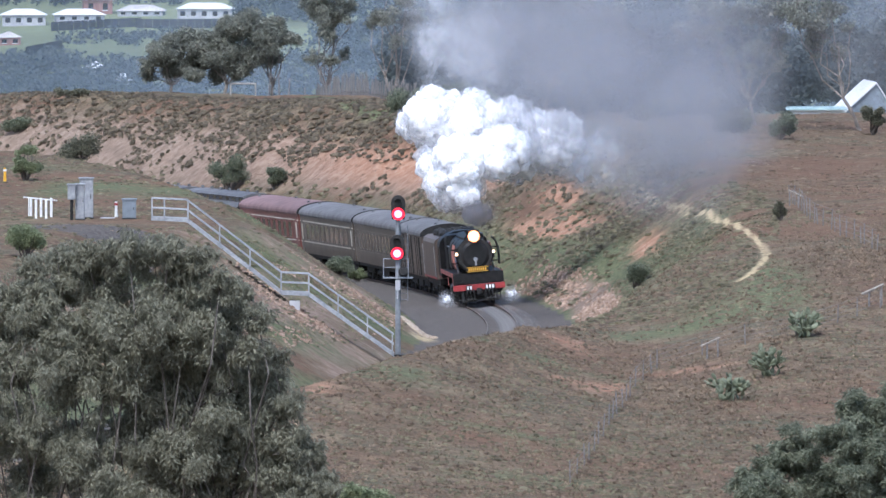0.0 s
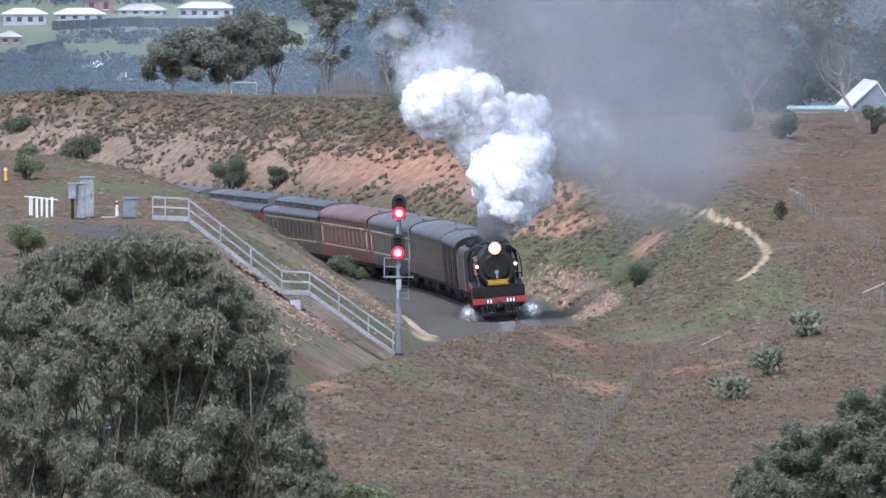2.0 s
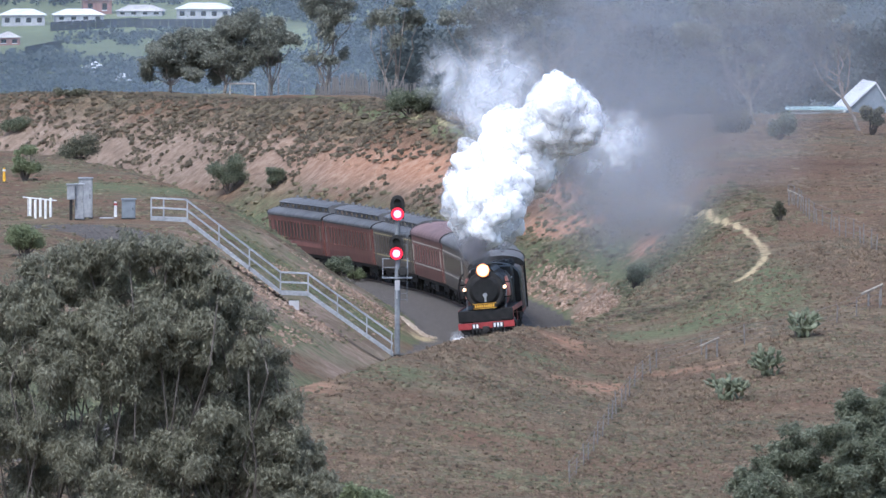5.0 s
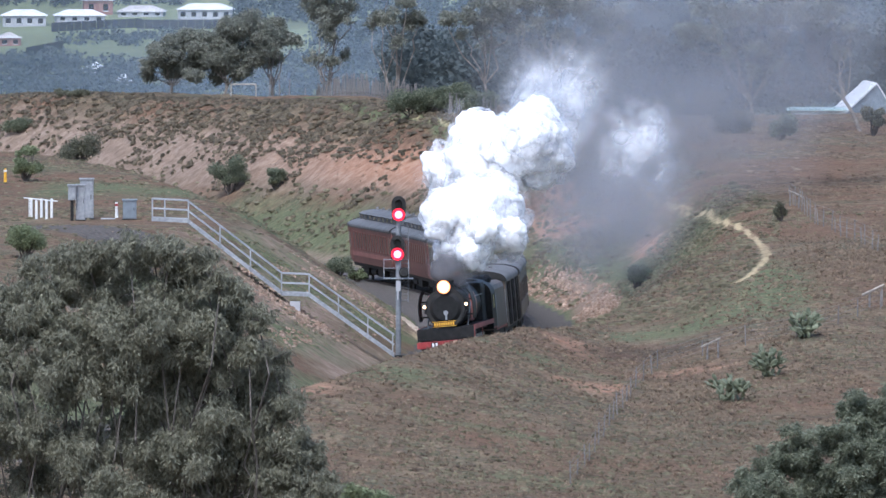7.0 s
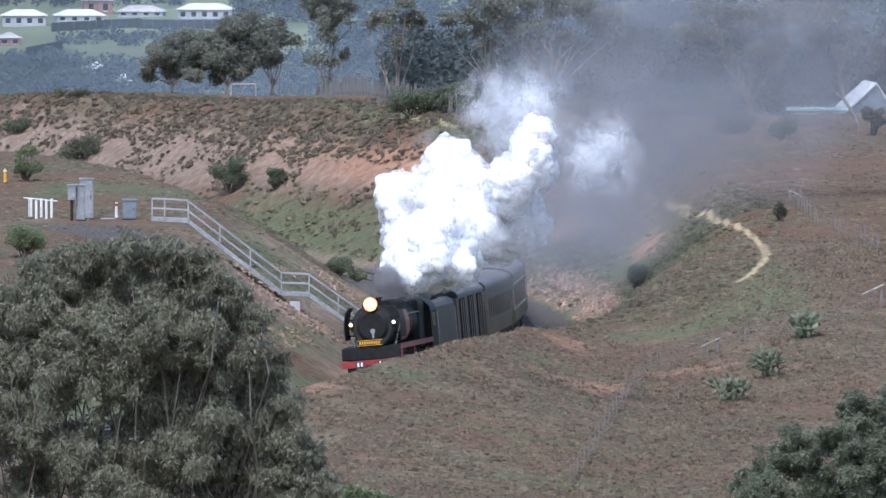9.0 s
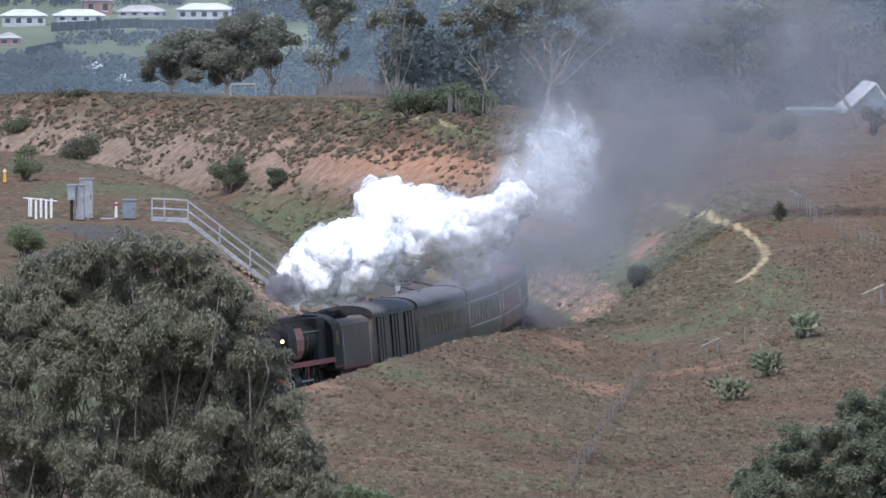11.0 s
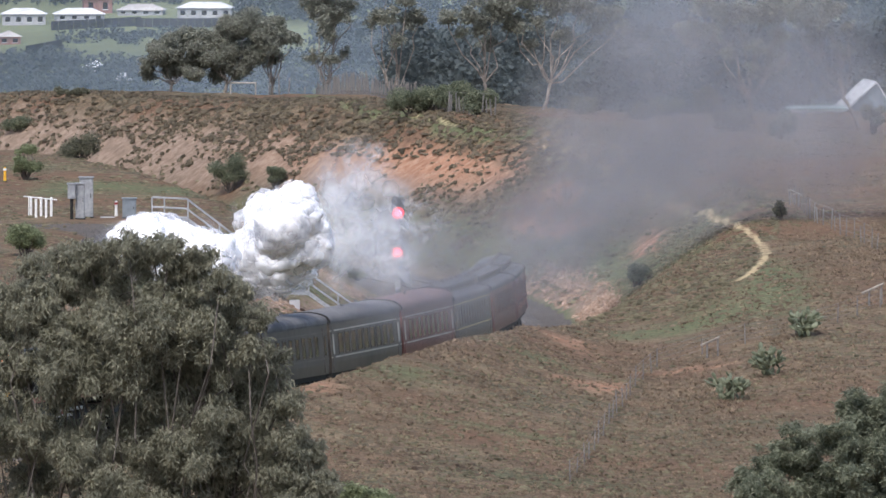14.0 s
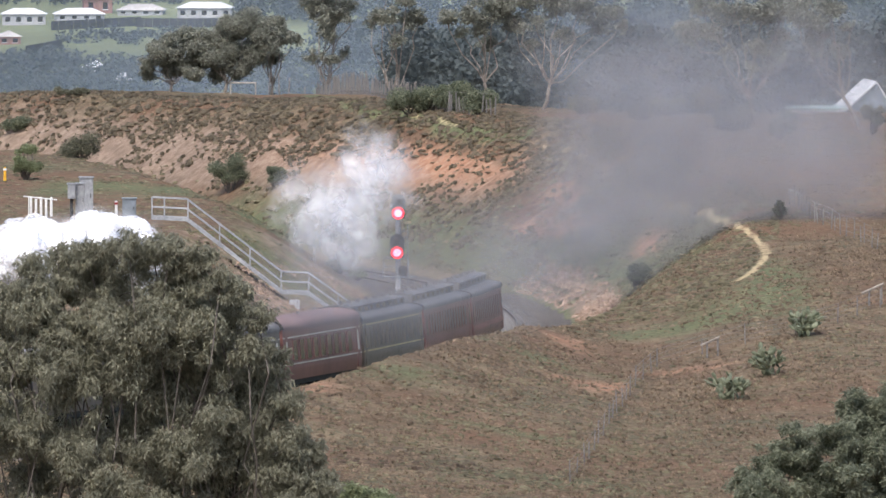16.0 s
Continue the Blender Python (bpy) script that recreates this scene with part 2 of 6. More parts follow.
M_PALEWALL = material("pale_render_wall", [(0.34, 0.34, 0.35), (0.42, 0.42, 0.43)], 1, 0.8, 0.02)
M_WHITE = material("white_paint", [(0.7, 0.7, 0.68), (0.82, 0.82, 0.8)], 3, 0.6, 0.05)
M_BROWN = material("brown_grey_coach_paint", [(0.098, 0.082, 0.066), (0.128, 0.107, 0.088)], 1.2, 0.45, 0.03)
M_RED = material("oxide_red_coach_paint", [(0.148, 0.062, 0.051), (0.188, 0.08, 0.066)], 1.2, 0.45, 0.03)
M_ROOF = material("sooty_grey_roof", [(0.105, 0.1, 0.097), (0.17, 0.163, 0.158)], 1.5, 0.7, 0.1)
M_SLEEPER = material("weathered_sleeper", [(0.10, 0.095, 0.09), (0.2, 0.19, 0.18)], 5, 0.9, 0.3)
M_UNDER = material("sooty_black_iron", [(0.012, 0.012, 0.012), (0.035, 0.033, 0.03)], 4, 0.65, 0.2)
M_WHEEL = material("oily_wheel_steel", [(0.02, 0.018, 0.017), (0.06, 0.055, 0.05)], 5, 0.5, 0.1)
M_STEEL = material("bare_steel", [(0.3, 0.3, 0.3), (0.5, 0.5, 0.5)], 6, 0.35, 0.05, 0.7)
M_BRASS = material("brass", [(0.4, 0.28, 0.12), (0.5, 0.36, 0.16)], 6, 0.35, 0.05, 0.8)
M_COPPER = material("copper_red_paint", [(0.3, 0.12, 0.1), (0.38, 0.17, 0.14)], 4, 0.45, 0.05)
M_VALANCE = material("faded_red_paint", [(0.27, 0.085, 0.075), (0.35, 0.12, 0.105)], 4, 0.5, 0.05)
M_REDPAINT = material("bright_red_paint", [(0.23, 0.03, 0.03), (0.31, 0.05, 0.048)], 4, 0.45, 0.05)
M_YELLOW = material("yellow_paint", [(0.7, 0.38, 0.03), (0.85, 0.5, 0.05)], 5, 0.5, 0.05)
M_YELLINE = material("pale_yellow_lining", [(0.5, 0.42, 0.2), (0.6, 0.52, 0.28)], 5, 0.5, 0.0)
M_CREAM = material("cream_paint", [(0.52, 0.48, 0.4), (0.66, 0.62, 0.52)], 5, 0.5, 0.0)
M_FAINT = material("worn_lining", [(0.15, 0.135, 0.11), (0.2, 0.18, 0.15)], 5, 0.5, 0.0)
M_VAN = material("dark_grey_van_paint", [(0.125, 0.093, 0.072), (0.155, 0.12, 0.095)], 1.2, 0.5, 0.05)
M_TENDER = material("tender_black_paint", [(0.12, 0.092, 0.074), (0.15, 0.118, 0.096)], 1.6, 0.5, 0.05)
M_REDBAND = material("paler_red_band", [(0.26, 0.11, 0.09), (0.32, 0.14, 0.12)], 1.2, 0.5, 0.03)
M_REDROOF = material("faded_red_roof", [(0.16, 0.1, 0.092), (0.225, 0.145, 0.135)], 1.5, 0.7, 0.1)
M_CLER = material("blue_grey_roof", [(0.088, 0.086, 0.085), (0.145, 0.142, 0.14)], 1.5, 0.65, 0.1)
M_GLASS = material("dark_window_glass", [(0.02, 0.02, 0.02), (0.045, 0.045, 0.045)], 0.8, 0.08, 0, spec=0.6)
M_DARKGLASS = material("dark_shaded_glass", [(0.015, 0.014, 0.014), (0.035, 0.032, 0.03)], 0.8, 0.3, 0, spec=0.2)
M_MARK = glow("warm_marker_lamp", (1.0, 0.6, 0.3), 3.0)
M_REDGLOW = glow("red_signal_bloom", (0.9, 0.01, 0.03), 0.9)
M_DARKLENS = material("dark_lens", [(0.03, 0.03, 0.03), (0.08, 0.08, 0.08)], 5, 0.15, 0)
M_BLUEGREY = material("blue_grey_sheet_steel", [(0.16, 0.19, 0.21), (0.22, 0.25, 0.28)], 3, 0.6, 0.05)
M_PALING = material("dark_grey_paling", [(0.10, 0.092, 0.085), (0.23, 0.215, 0.2)], 6, 0.85, 0.2)
M_POST = material("grey_fence_post", [(0.15, 0.138, 0.126), (0.28, 0.26, 0.24)], 6, 0.85, 0.2)
M_PALEWOOD = material("bleached_timber", [(0.22, 0.2, 0.17), (0.42, 0.38, 0.32)], 6, 0.9, 0.3)
M_BARK = material("pale_gum_bark", [(0.14, 0.12, 0.10), (0.32, 0.28, 0.24)], 2, 0.85, 0.3)
M_BARK2 = material("brown_bark", [(0.06, 0.05, 0.04), (0.16, 0.14, 0.12)], 2, 0.85, 0.3)
M_LEAFNEAR = foliage("grey_green_leaves", (0.15, 0.147, 0.104), (0.31, 0.303, 0.22), 0.5, 0.7)
M_LEAFBUSH = foliage("bush_leaves", (0.115, 0.13, 0.085), (0.27, 0.285, 0.2), 0.5, 0.9)
M_LEAFGREEN = foliage("fresh_green_leaves", (0.125, 0.15, 0.08), (0.3, 0.33, 0.19))
M_LEAF = foliage("dark_gum_leaves", (0.16, 0.163, 0.132), (0.3, 0.305, 0.245), 0.4)
M_SHRUB = foliage("dark_shrub_leaves", (0.1, 0.115, 0.075), (0.235, 0.255, 0.17))
M_OLIVE = foliage("olive_leaves", (0.075, 0.075, 0.05), (0.22, 0.215, 0.15))
M_OLIVEGRASS = foliage("olive_grass_blades", (0.115, 0.105, 0.066), (0.36, 0.33, 0.22), 0.16, 0.8)
M_DRY = foliage("dry_grass_blades", (0.12, 0.088, 0.058), (0.39, 0.295, 0.195), 0.16, 0.8)
M_HEATH = foliage("dark_heath_blades", (0.085, 0.07, 0.045), (0.24, 0.20, 0.13), 0.5, 0.4)
M_CUSHION = foliage("matted_tan_grass", (0.095, 0.068, 0.045), (0.27, 0.205, 0.14), 0.35, 1.6)
M_CUSHIONOLIVE = foliage("matted_olive_grass", (0.085, 0.076, 0.045), (0.255, 0.228, 0.142), 0.35, 1.6)
M_HEATHCLUMP = foliage("heath_clump", (0.075, 0.062, 0.042), (0.2, 0.165, 0.112), 0.35, 1.3)
M_RUBBLE = material("tan_stone", [(0.17, 0.11, 0.075), (0.30, 0.21, 0.15), (0.42, 0.32, 0.24)], 2.2, 0.9, 0.4, coord="Object")
M_PALERUBBLE = material("pale_stone", [(0.28, 0.22, 0.16), (0.5, 0.43, 0.34)], 2.2, 0.9, 0.4)
M_TUSSOCK = foliage("tan_tussock_blades", (0.11, 0.08, 0.054), (0.35, 0.265, 0.18), 0.42, 0.35)
M_TUSSOCKOLIVE = foliage("olive_tussock_blades", (0.095, 0.088, 0.052), (0.31, 0.28, 0.175), 0.42, 0.35)
M_GREENGRASS = foliage("green_grass_blades", (0.115, 0.125, 0.06), (0.26, 0.275, 0.13), 0.3, 0.5)
# far foliage: the haze of distance is mixed into its bluish base colour
M_FARLEAF = foliage("haze_tinted_far_leaves", (0.09, 0.11, 0.11), (0.14, 0.16, 0.157), 0.12, 0.12)
M_CACTUS = material("cactus_skin", [(0.075, 0.09, 0.052), (0.21, 0.225, 0.145)], 3, 0.6, 0.1)
M_PALEROOF = material("pale_sheet_roof", [(0.6, 0.6, 0.6), (0.75, 0.75, 0.75)], 0.5, 0.6, 0)
M_CREAMROOF = material("cream_sheet_roof", [(0.42, 0.39, 0.36), (0.52, 0.49, 0.45)], 0.5, 0.6, 0)
M_GREENROOF = material("pale_green_sheet_roof", [(0.3, 0.42, 0.4), (0.4, 0.5, 0.48)], 0.6, 0.5, 0)
M_BRICK = material("red_brown_brick", [(0.22, 0.12, 0.10), (0.3, 0.17, 0.14)], 2, 0.9, 0.1)
M_DARKFENCE = material("dark_paling", [(0.06, 0.065, 0.07), (0.1, 0.105, 0.115)], 0.5, 0.9, 0.1)
M_STEAM = steam_solid("white_steam", (0.93, 0.93, 0.945))
M_SHELL = shell_material("steam_edge", (0.97, 0.97, 0.98), 0.5, 1.5)
M_SOOTSHELL = shell_material("soot_edge", (0.3, 0.29, 0.3), 0.5, 1.2)
M_SOOT = steam_solid("sooty_steam", (0.5, 0.49, 0.5))
M_WISP = veil_material("steam_wisp", (0.96, 0.96, 0.97), 0.44, 0.9)
M_SOOTWISP = veil_material("soot_wisp", (0.3, 0.29, 0.3), 0.5, 0.9)
M_SMOKE = veil_material("thin_smoke", (0.48, 0.485, 0.51), 0.18, 0.14, 0.3)
M_HAZE = veil_material("valley_haze_sheet", (0.5, 0.58, 0.7), 0.17, 0.012, 0.2)
M_LAMP = glow("warm_headlamp", (1.0, 0.66, 0.42), 7)
M_LAMPHALO = glow("warm_headlamp_halo", (1.0, 0.3, 0.1), 1.4)
M_SIGNAL = glow("red_signal_lamp", (1.0, 0.05, 0.08), 10)


# ---------------------------------------------------------------- small builders
def mesh_object(name, bm, mat, parent=None, label="", smooth=False):
    me = bpy.data.meshes.new(name)
    bm.to_mesh(me)
    bm.free()
    for mt in mat if isinstance(mat, (list, tuple)) else [mat]:
        me.materials.append(mt)
    if smooth:
        for p in me.polygons:
            p.use_smooth = True
    ob = new(name, me)
    if parent:
        ob.parent = parent
    if label:
        ob["label"] = label
    return ob


part = mesh_object


def box(bm, x0, x1, y0, y1, z0, z1, bevel=0.0, mi=0):
    m = Matrix.LocRotScale(((x0 + x1) / 2, (y0 + y1) / 2, (z0 + z1) / 2), None, (abs(x1 - x0), abs(y1 - y0), abs(z1 - z0)))
    vs = bmesh.ops.create_cube(bm, size=1, matrix=m)["verts"]
    fs = {f for v in vs for f in v.link_faces}
    if bevel:
        es = {e for v in vs for e in v.link_edges}
        fs = bmesh.ops.bevel(bm, geom=list(es), offset=bevel, segments=2, profile=0.7, affect="EDGES")["faces"]
    for f in fs:
        f.material_index = mi
    return bm


def rod(bm, a, b, r, n=8, r2=None, mi=0):
    a, b = Vector(a), Vector(b)
    q = (b - a).to_track_quat("Z", "Y")
    vs = bmesh.ops.create_cone(bm, cap_ends=True, segments=n, radius1=r, radius2=r if r2 is None else r2, depth=(b - a).length,
                               matrix=Matrix.LocRotScale((a + b) / 2, q, None))["verts"]
    for f in {f for v in vs for f in v.link_faces}:
        f.material_index = mi
    return bm


def empty(name, m, label, category, group=""):
    ob = new(name)
    ob.empty_display_size = 0.2
    ob.matrix_basis = m
    return tagged(ob, label, category, group)


# ---------------------------------------------------------------- ground sheet
def spaced(lo, hi, step, far_lo, far_hi, grow=1.18):
    v = list(np.arange(lo, hi, step))
    a, st = lo, step
    while a > far_lo:
        st *= grow
        a -= st
        v.insert(0, a)
    a, st = v[-1], step
    while a < far_hi:
        st *= grow
        a += st
        v.append(a)
    return np.array(v)


def patch(X, Y, px, py, wx, wy, y0=700, turn=0.0):
    c = spot(px, py, y0)
    u, v = X - c.x, Y - c.y
    if turn:
        u, v = u * math.cos(turn) + v * math.sin(turn), v * math.cos(turn) - u * math.sin(turn)
    return np.exp(-(u / wx) ** 2 - (v / wy) ** 2)


def lane(X, Y, stops, width, y0=700):
    """A trodden way over the ground through the given places."""
    ps = [spot(px, py, y0) for px, py in stops]
    best = np.full(X.shape, 1e9)
    for a, b in zip(ps, ps[1:]):
        ux, uy = b.x - a.x, b.y - a.y
        t = np.clip(((X - a.x) * ux + (Y - a.y) * uy) / (ux * ux + uy * uy), 0, 1)
        best = np.minimum(best, np.hypot(X - a.x - t * ux, (Y - a.y - t * uy) * 0.5))
    return np.exp(-(best / width) ** 2)


def build_ground():
    xs = spaced(-42, 42, 0.33, -2600, 2600)
    ys = spaced(640, 1180, 1.0, -600, 4950, 1.035)
    X, Y = np.meshgrid(xs, ys)
    Z = ground_height(X, Y)
    nx, ny = len(xs), len(ys)
    co = np.stack([X, Y, Z], -1).reshape(-1, 3)
    i = np.arange(nx * ny).reshape(ny, nx)
    quads = np.stack([i[:-1, :-1], i[:-1, 1:], i[1:, 1:], i[1:, :-1]], -1).reshape(-1, 4)
    me = bpy.data.meshes.new("ground")
    me.from_pydata(co.tolist(), [], quads.tolist())
    s, d = arc_sd(X / U, Y / U)
    up = Z / U - (GRADE * s - DROP - 0.5)
    nat = natural(X / U, Y / U)
    face = np.clip((nat - Z / U) * 1.2, 0, 1) * (np.abs(s) < 420)
    out = d > 0
    # bare earth of the cutting
    left = np.clip((-s - 185) / 30, 0, 1)
    bare = face * out * np.clip((-s - 118) / 18, 0, 1) * np.exp(-((up - 6.4) / (1.9 + 0.9 * left)) ** 2) * 0.95
    bare += 0.75 * face * out * np.exp(-((d - 10.2) / 1.3) ** 2 - ((s + 93) / 12) ** 2) + 0.7 * face * out * np.exp(-((d - 12.4) / 1.2) ** 2 - ((s + 104) / 8) ** 2)
    bare += 0.9 * face * out * np.exp(-((d - 10.4) / 1.2) ** 2 - ((s + 33) / 12) ** 2) + 0.8 * face * out * np.exp(-((d - 9.0 - 0.06 * (s + 110)) / 0.9) ** 2 - ((s + 90) / 18) ** 2)
    bare += 1.1 * np.exp(-((d - 5.9) / 1.25) ** 2) * np.clip((s + 75) / 15, 0, 1) * np.clip((12 - s) / 15, 0, 1) * out
    bare += face * out * np.clip((-s - 60) / 30, 0, 1) * np.exp(-((up - 0.5) / 0.5) ** 2) * 0.6
    green_in = face * ~out * (0.45 + 0.4 * np.sin(s / 7.0 + d * 0.6))
    bare += face * ~out * (0.36 + 0.25 * np.sin(s / 9.0) + 0.35 * np.exp(-((d + 8.4) / 0.9) ** 2))
    for q in ((1010, 610, 2.2, 7), (1230, 658, 3.4, 3), (1010, 680, 2.2, 4), (1085, 690, 1.2, 4), (600, 665, 2, 5), (560, 690, 2, 4), (300, 410, 2, 6)):
        bare += 0.55 * patch(X, Y, *q)
    # green growth
    green = face * out * np.clip((5.2 - up) / 2.0, 0, 1) * np.clip((-s + 20) / 40, 0, 1) * (1 - 0.7 * left) * 0.72
    green += face * out * np.clip((s + 70) / 50, 0, 1) * 0.62
    green += 0.95 * lane(X, Y, ((550, 172), (640, 190), (760, 212), (930, 240)), 0.9, 1000)
    green += green_in
    for q in ((1320, 520, 5, 16), (230, 335, 3, 14), (130, 330, 2.5, 10), (90, 345, 2, 8), (330, 345, 2, 8), (60, 300, 3, 12), (470, 450, 2, 10), (1180, 590, 7, 5), (960, 640, 6, 4), (960, 780, 7, 3), (1010, 860, 8, 3), (560, 630, 2.0, 6), (720, 660, 3, 5), (1370, 480, 1.4, 20)):
        green += 0.6 * patch(X, Y, *q)
    # ballast and the paved yard
    gravel = (np.abs(d + 1.4) < np.where(s > -70, 5.7, 5.0)) * (up < 0.5) * (np.abs(s) < 500) * 1.0
    gravel = gravel + 1.1 * (np.abs(X - spot(160, 402).x) < 3.4) * (np.abs(Y - spot(160, 402).y) < 9.5)
    sand = 1.0 * lane(X, Y, ((1240, 378), (1262, 384), (1290, 396), (1315, 408), (1335, 422), (1352, 440), (1358, 455), (1345, 470), (1330, 485), (1305, 500)), 0.22) + 0.55 * lane(X, Y, ((960, 262), (1100, 306), (1240, 378)), 0.4, 900)
    sand += 0.85 * patch(X, Y, 748, 603, 0.8, 4) + 0.85 * lane(X, Y, ((716, 566), (735, 585), (762, 600)), 0.35)
    sand += 0.6 * lane(X, Y, ((735, 210), (810, 222)), 0.35, 1000)
    lush = np.clip((Y - 1500) / 200, 0, 1)
    # redder earth under the brow and down the cutting's shoulder, wheel ruts in the turf
    orange = out * np.exp(-((s + 158) / 34) ** 2) * np.clip((up - 4.5) / 2, 0, 1) + out * np.clip((s + 128) / 14, 0, 1) * np.clip((d - 7.2) / 1.5, 0, 0.8)
    sand += 0.3 * lane(X, Y, ((1420, 440), (1395, 470), (1372, 500), (1352, 545), (1330, 590)), 0.3) + 0.4 * lane(X, Y, ((1340, 480), (1322, 510), (1308, 550)), 0.25)
    for name, chans in (("cover", (bare, green, gravel)), ("cover_b", (sand, lush, orange))):
        a = me.color_attributes.new(name, "FLOAT_COLOR", "POINT")
        v = np.stack([np.clip(c, 0, 1) * np.ones(X.shape) for c in chans] + [np.ones(X.shape)], -1).astype(np.float32)
        a.data.foreach_set("color", v.ravel())
    me.materials.append(M_GROUND)
    me.polygons.foreach_set("use_smooth", [True] * len(me.polygons))
    tagged(new("ground", me), "dry brown grassland cut by bare orange banks", "ground", kind="structure")


build_ground()

# ---------------------------------------------------------------- railway track
def ribbon(name, s0, s1, step, section, mat, parent=None):
    """A section (lat, up) swept along the curve."""
    bm = bmesh.new()
    rings = []
    for s in np.arange(s0, s1 + step, step):
        rings.append([bm.verts.new(track(s, l, u)) for l, u in section])
    n = len(section)
    for a, b in zip(rings, rings[1:]):
        for k in range(n):
            bm.faces.new((a[k], a[(k + 1) % n], b[(k + 1) % n], b[k]))
    for r in (rings[0], rings[-1]):
        bm.faces.new(r)
    bmesh.ops.recalc_face_normals(bm, faces=bm.faces)
    return mesh_object(name, bm, mat, parent)


def build_track():
    bed = ribbon("ballast_bed", -330, 330, 3, ((-4.0, -1.0), (-1.75, -0.17), (1.75, -0.17), (4.6, -1.35)), M_BALLAST)
    tagged(bed, "grey crushed-stone ballast under the railway line", "ballast", kind="structure")
    for lat in (-0.84, 0.84):
        w = 0.035
        rail = ribbon("rail", -330, 330, 3, ((lat - 0.07, -0.16), (lat - 0.02, -0.13), (lat - w, -0.035), (lat - w, 0.0), (lat + w, 0.0), (lat + w, -0.035), (lat + 0.02, -0.13), (lat + 0.07, -0.16)), M_RAIL, bed)
    bm = bmesh.new()
    box(bm, -1.3, 1.3, -0.12, 0.12, -0.13, 0.09, 0.02)
    first = part("sleeper", bm, M_SLEEPER, bed)
    me = first.data
    for i in range(290):
        ob = first if i == 0 else new("sleeper", me)
        ob.parent = bed
        ob.matrix_basis = track_pose(-70 + i * 0.72) @ pose(0, 0, -0.24)


# ---------------------------------------------------------------- train
CARS = []
WHEELS = []


def sweep(bm, section, y0, y1, mi=0, cap=True):
    a = [bm.verts.new((x, y0, z)) for x, z in section]
    b = [bm.verts.new((x, y1, z)) for x, z in section]
    n = len(section)
    fs = [bm.faces.new((a[k], b[k], b[(k + 1) % n], a[(k + 1) % n])) for k in range(n)]
    if cap:
        fs += [bm.faces.new(a), bm.faces.new(b[::-1])]
    for f in fs:
        f.material_index = mi
    bmesh.ops.recalc_face_normals(bm, faces=fs)


def roof_arc(w, z0, z1, n=18):
    return [(w * math.cos(math.pi * k / n), z0 + (z1 - z0) * math.sin(math.pi * k / n) ** 0.8) for k in range(n + 1)]


def bogie(parent, y):
    bm = bmesh.new()
    for x in (-1.0, 1.0):
        box(bm, x - 0.09, x + 0.09, y - 1.7, y + 1.7, 0.5, 0.78, 0.03)
        for dy in (-1.2, 1.2):
            box(bm, x - 0.14, x + 0.14, y + dy - 0.18, y + dy + 0.18, 0.3, 0.62, 0.03)
    box(bm, -1.0, 1.0, y - 0.25, y + 0.25, 0.55, 0.8)
    bg = part("bogie", bm, M_UNDER, parent)
    for dy in (-1.2, 1.2):
        bm = bmesh.new()
        for x in (-0.82, 0.82):
            rod(bm, (x - 0.06, y + dy, 0.46), (x + 0.06, y + dy, 0.46), 0.46, 18)
        rod(bm, (-0.8, y + dy, 0.46), (0.8, y + dy, 0.46), 0.08)
        part("wheelset", bm, M_UNDER, bg)


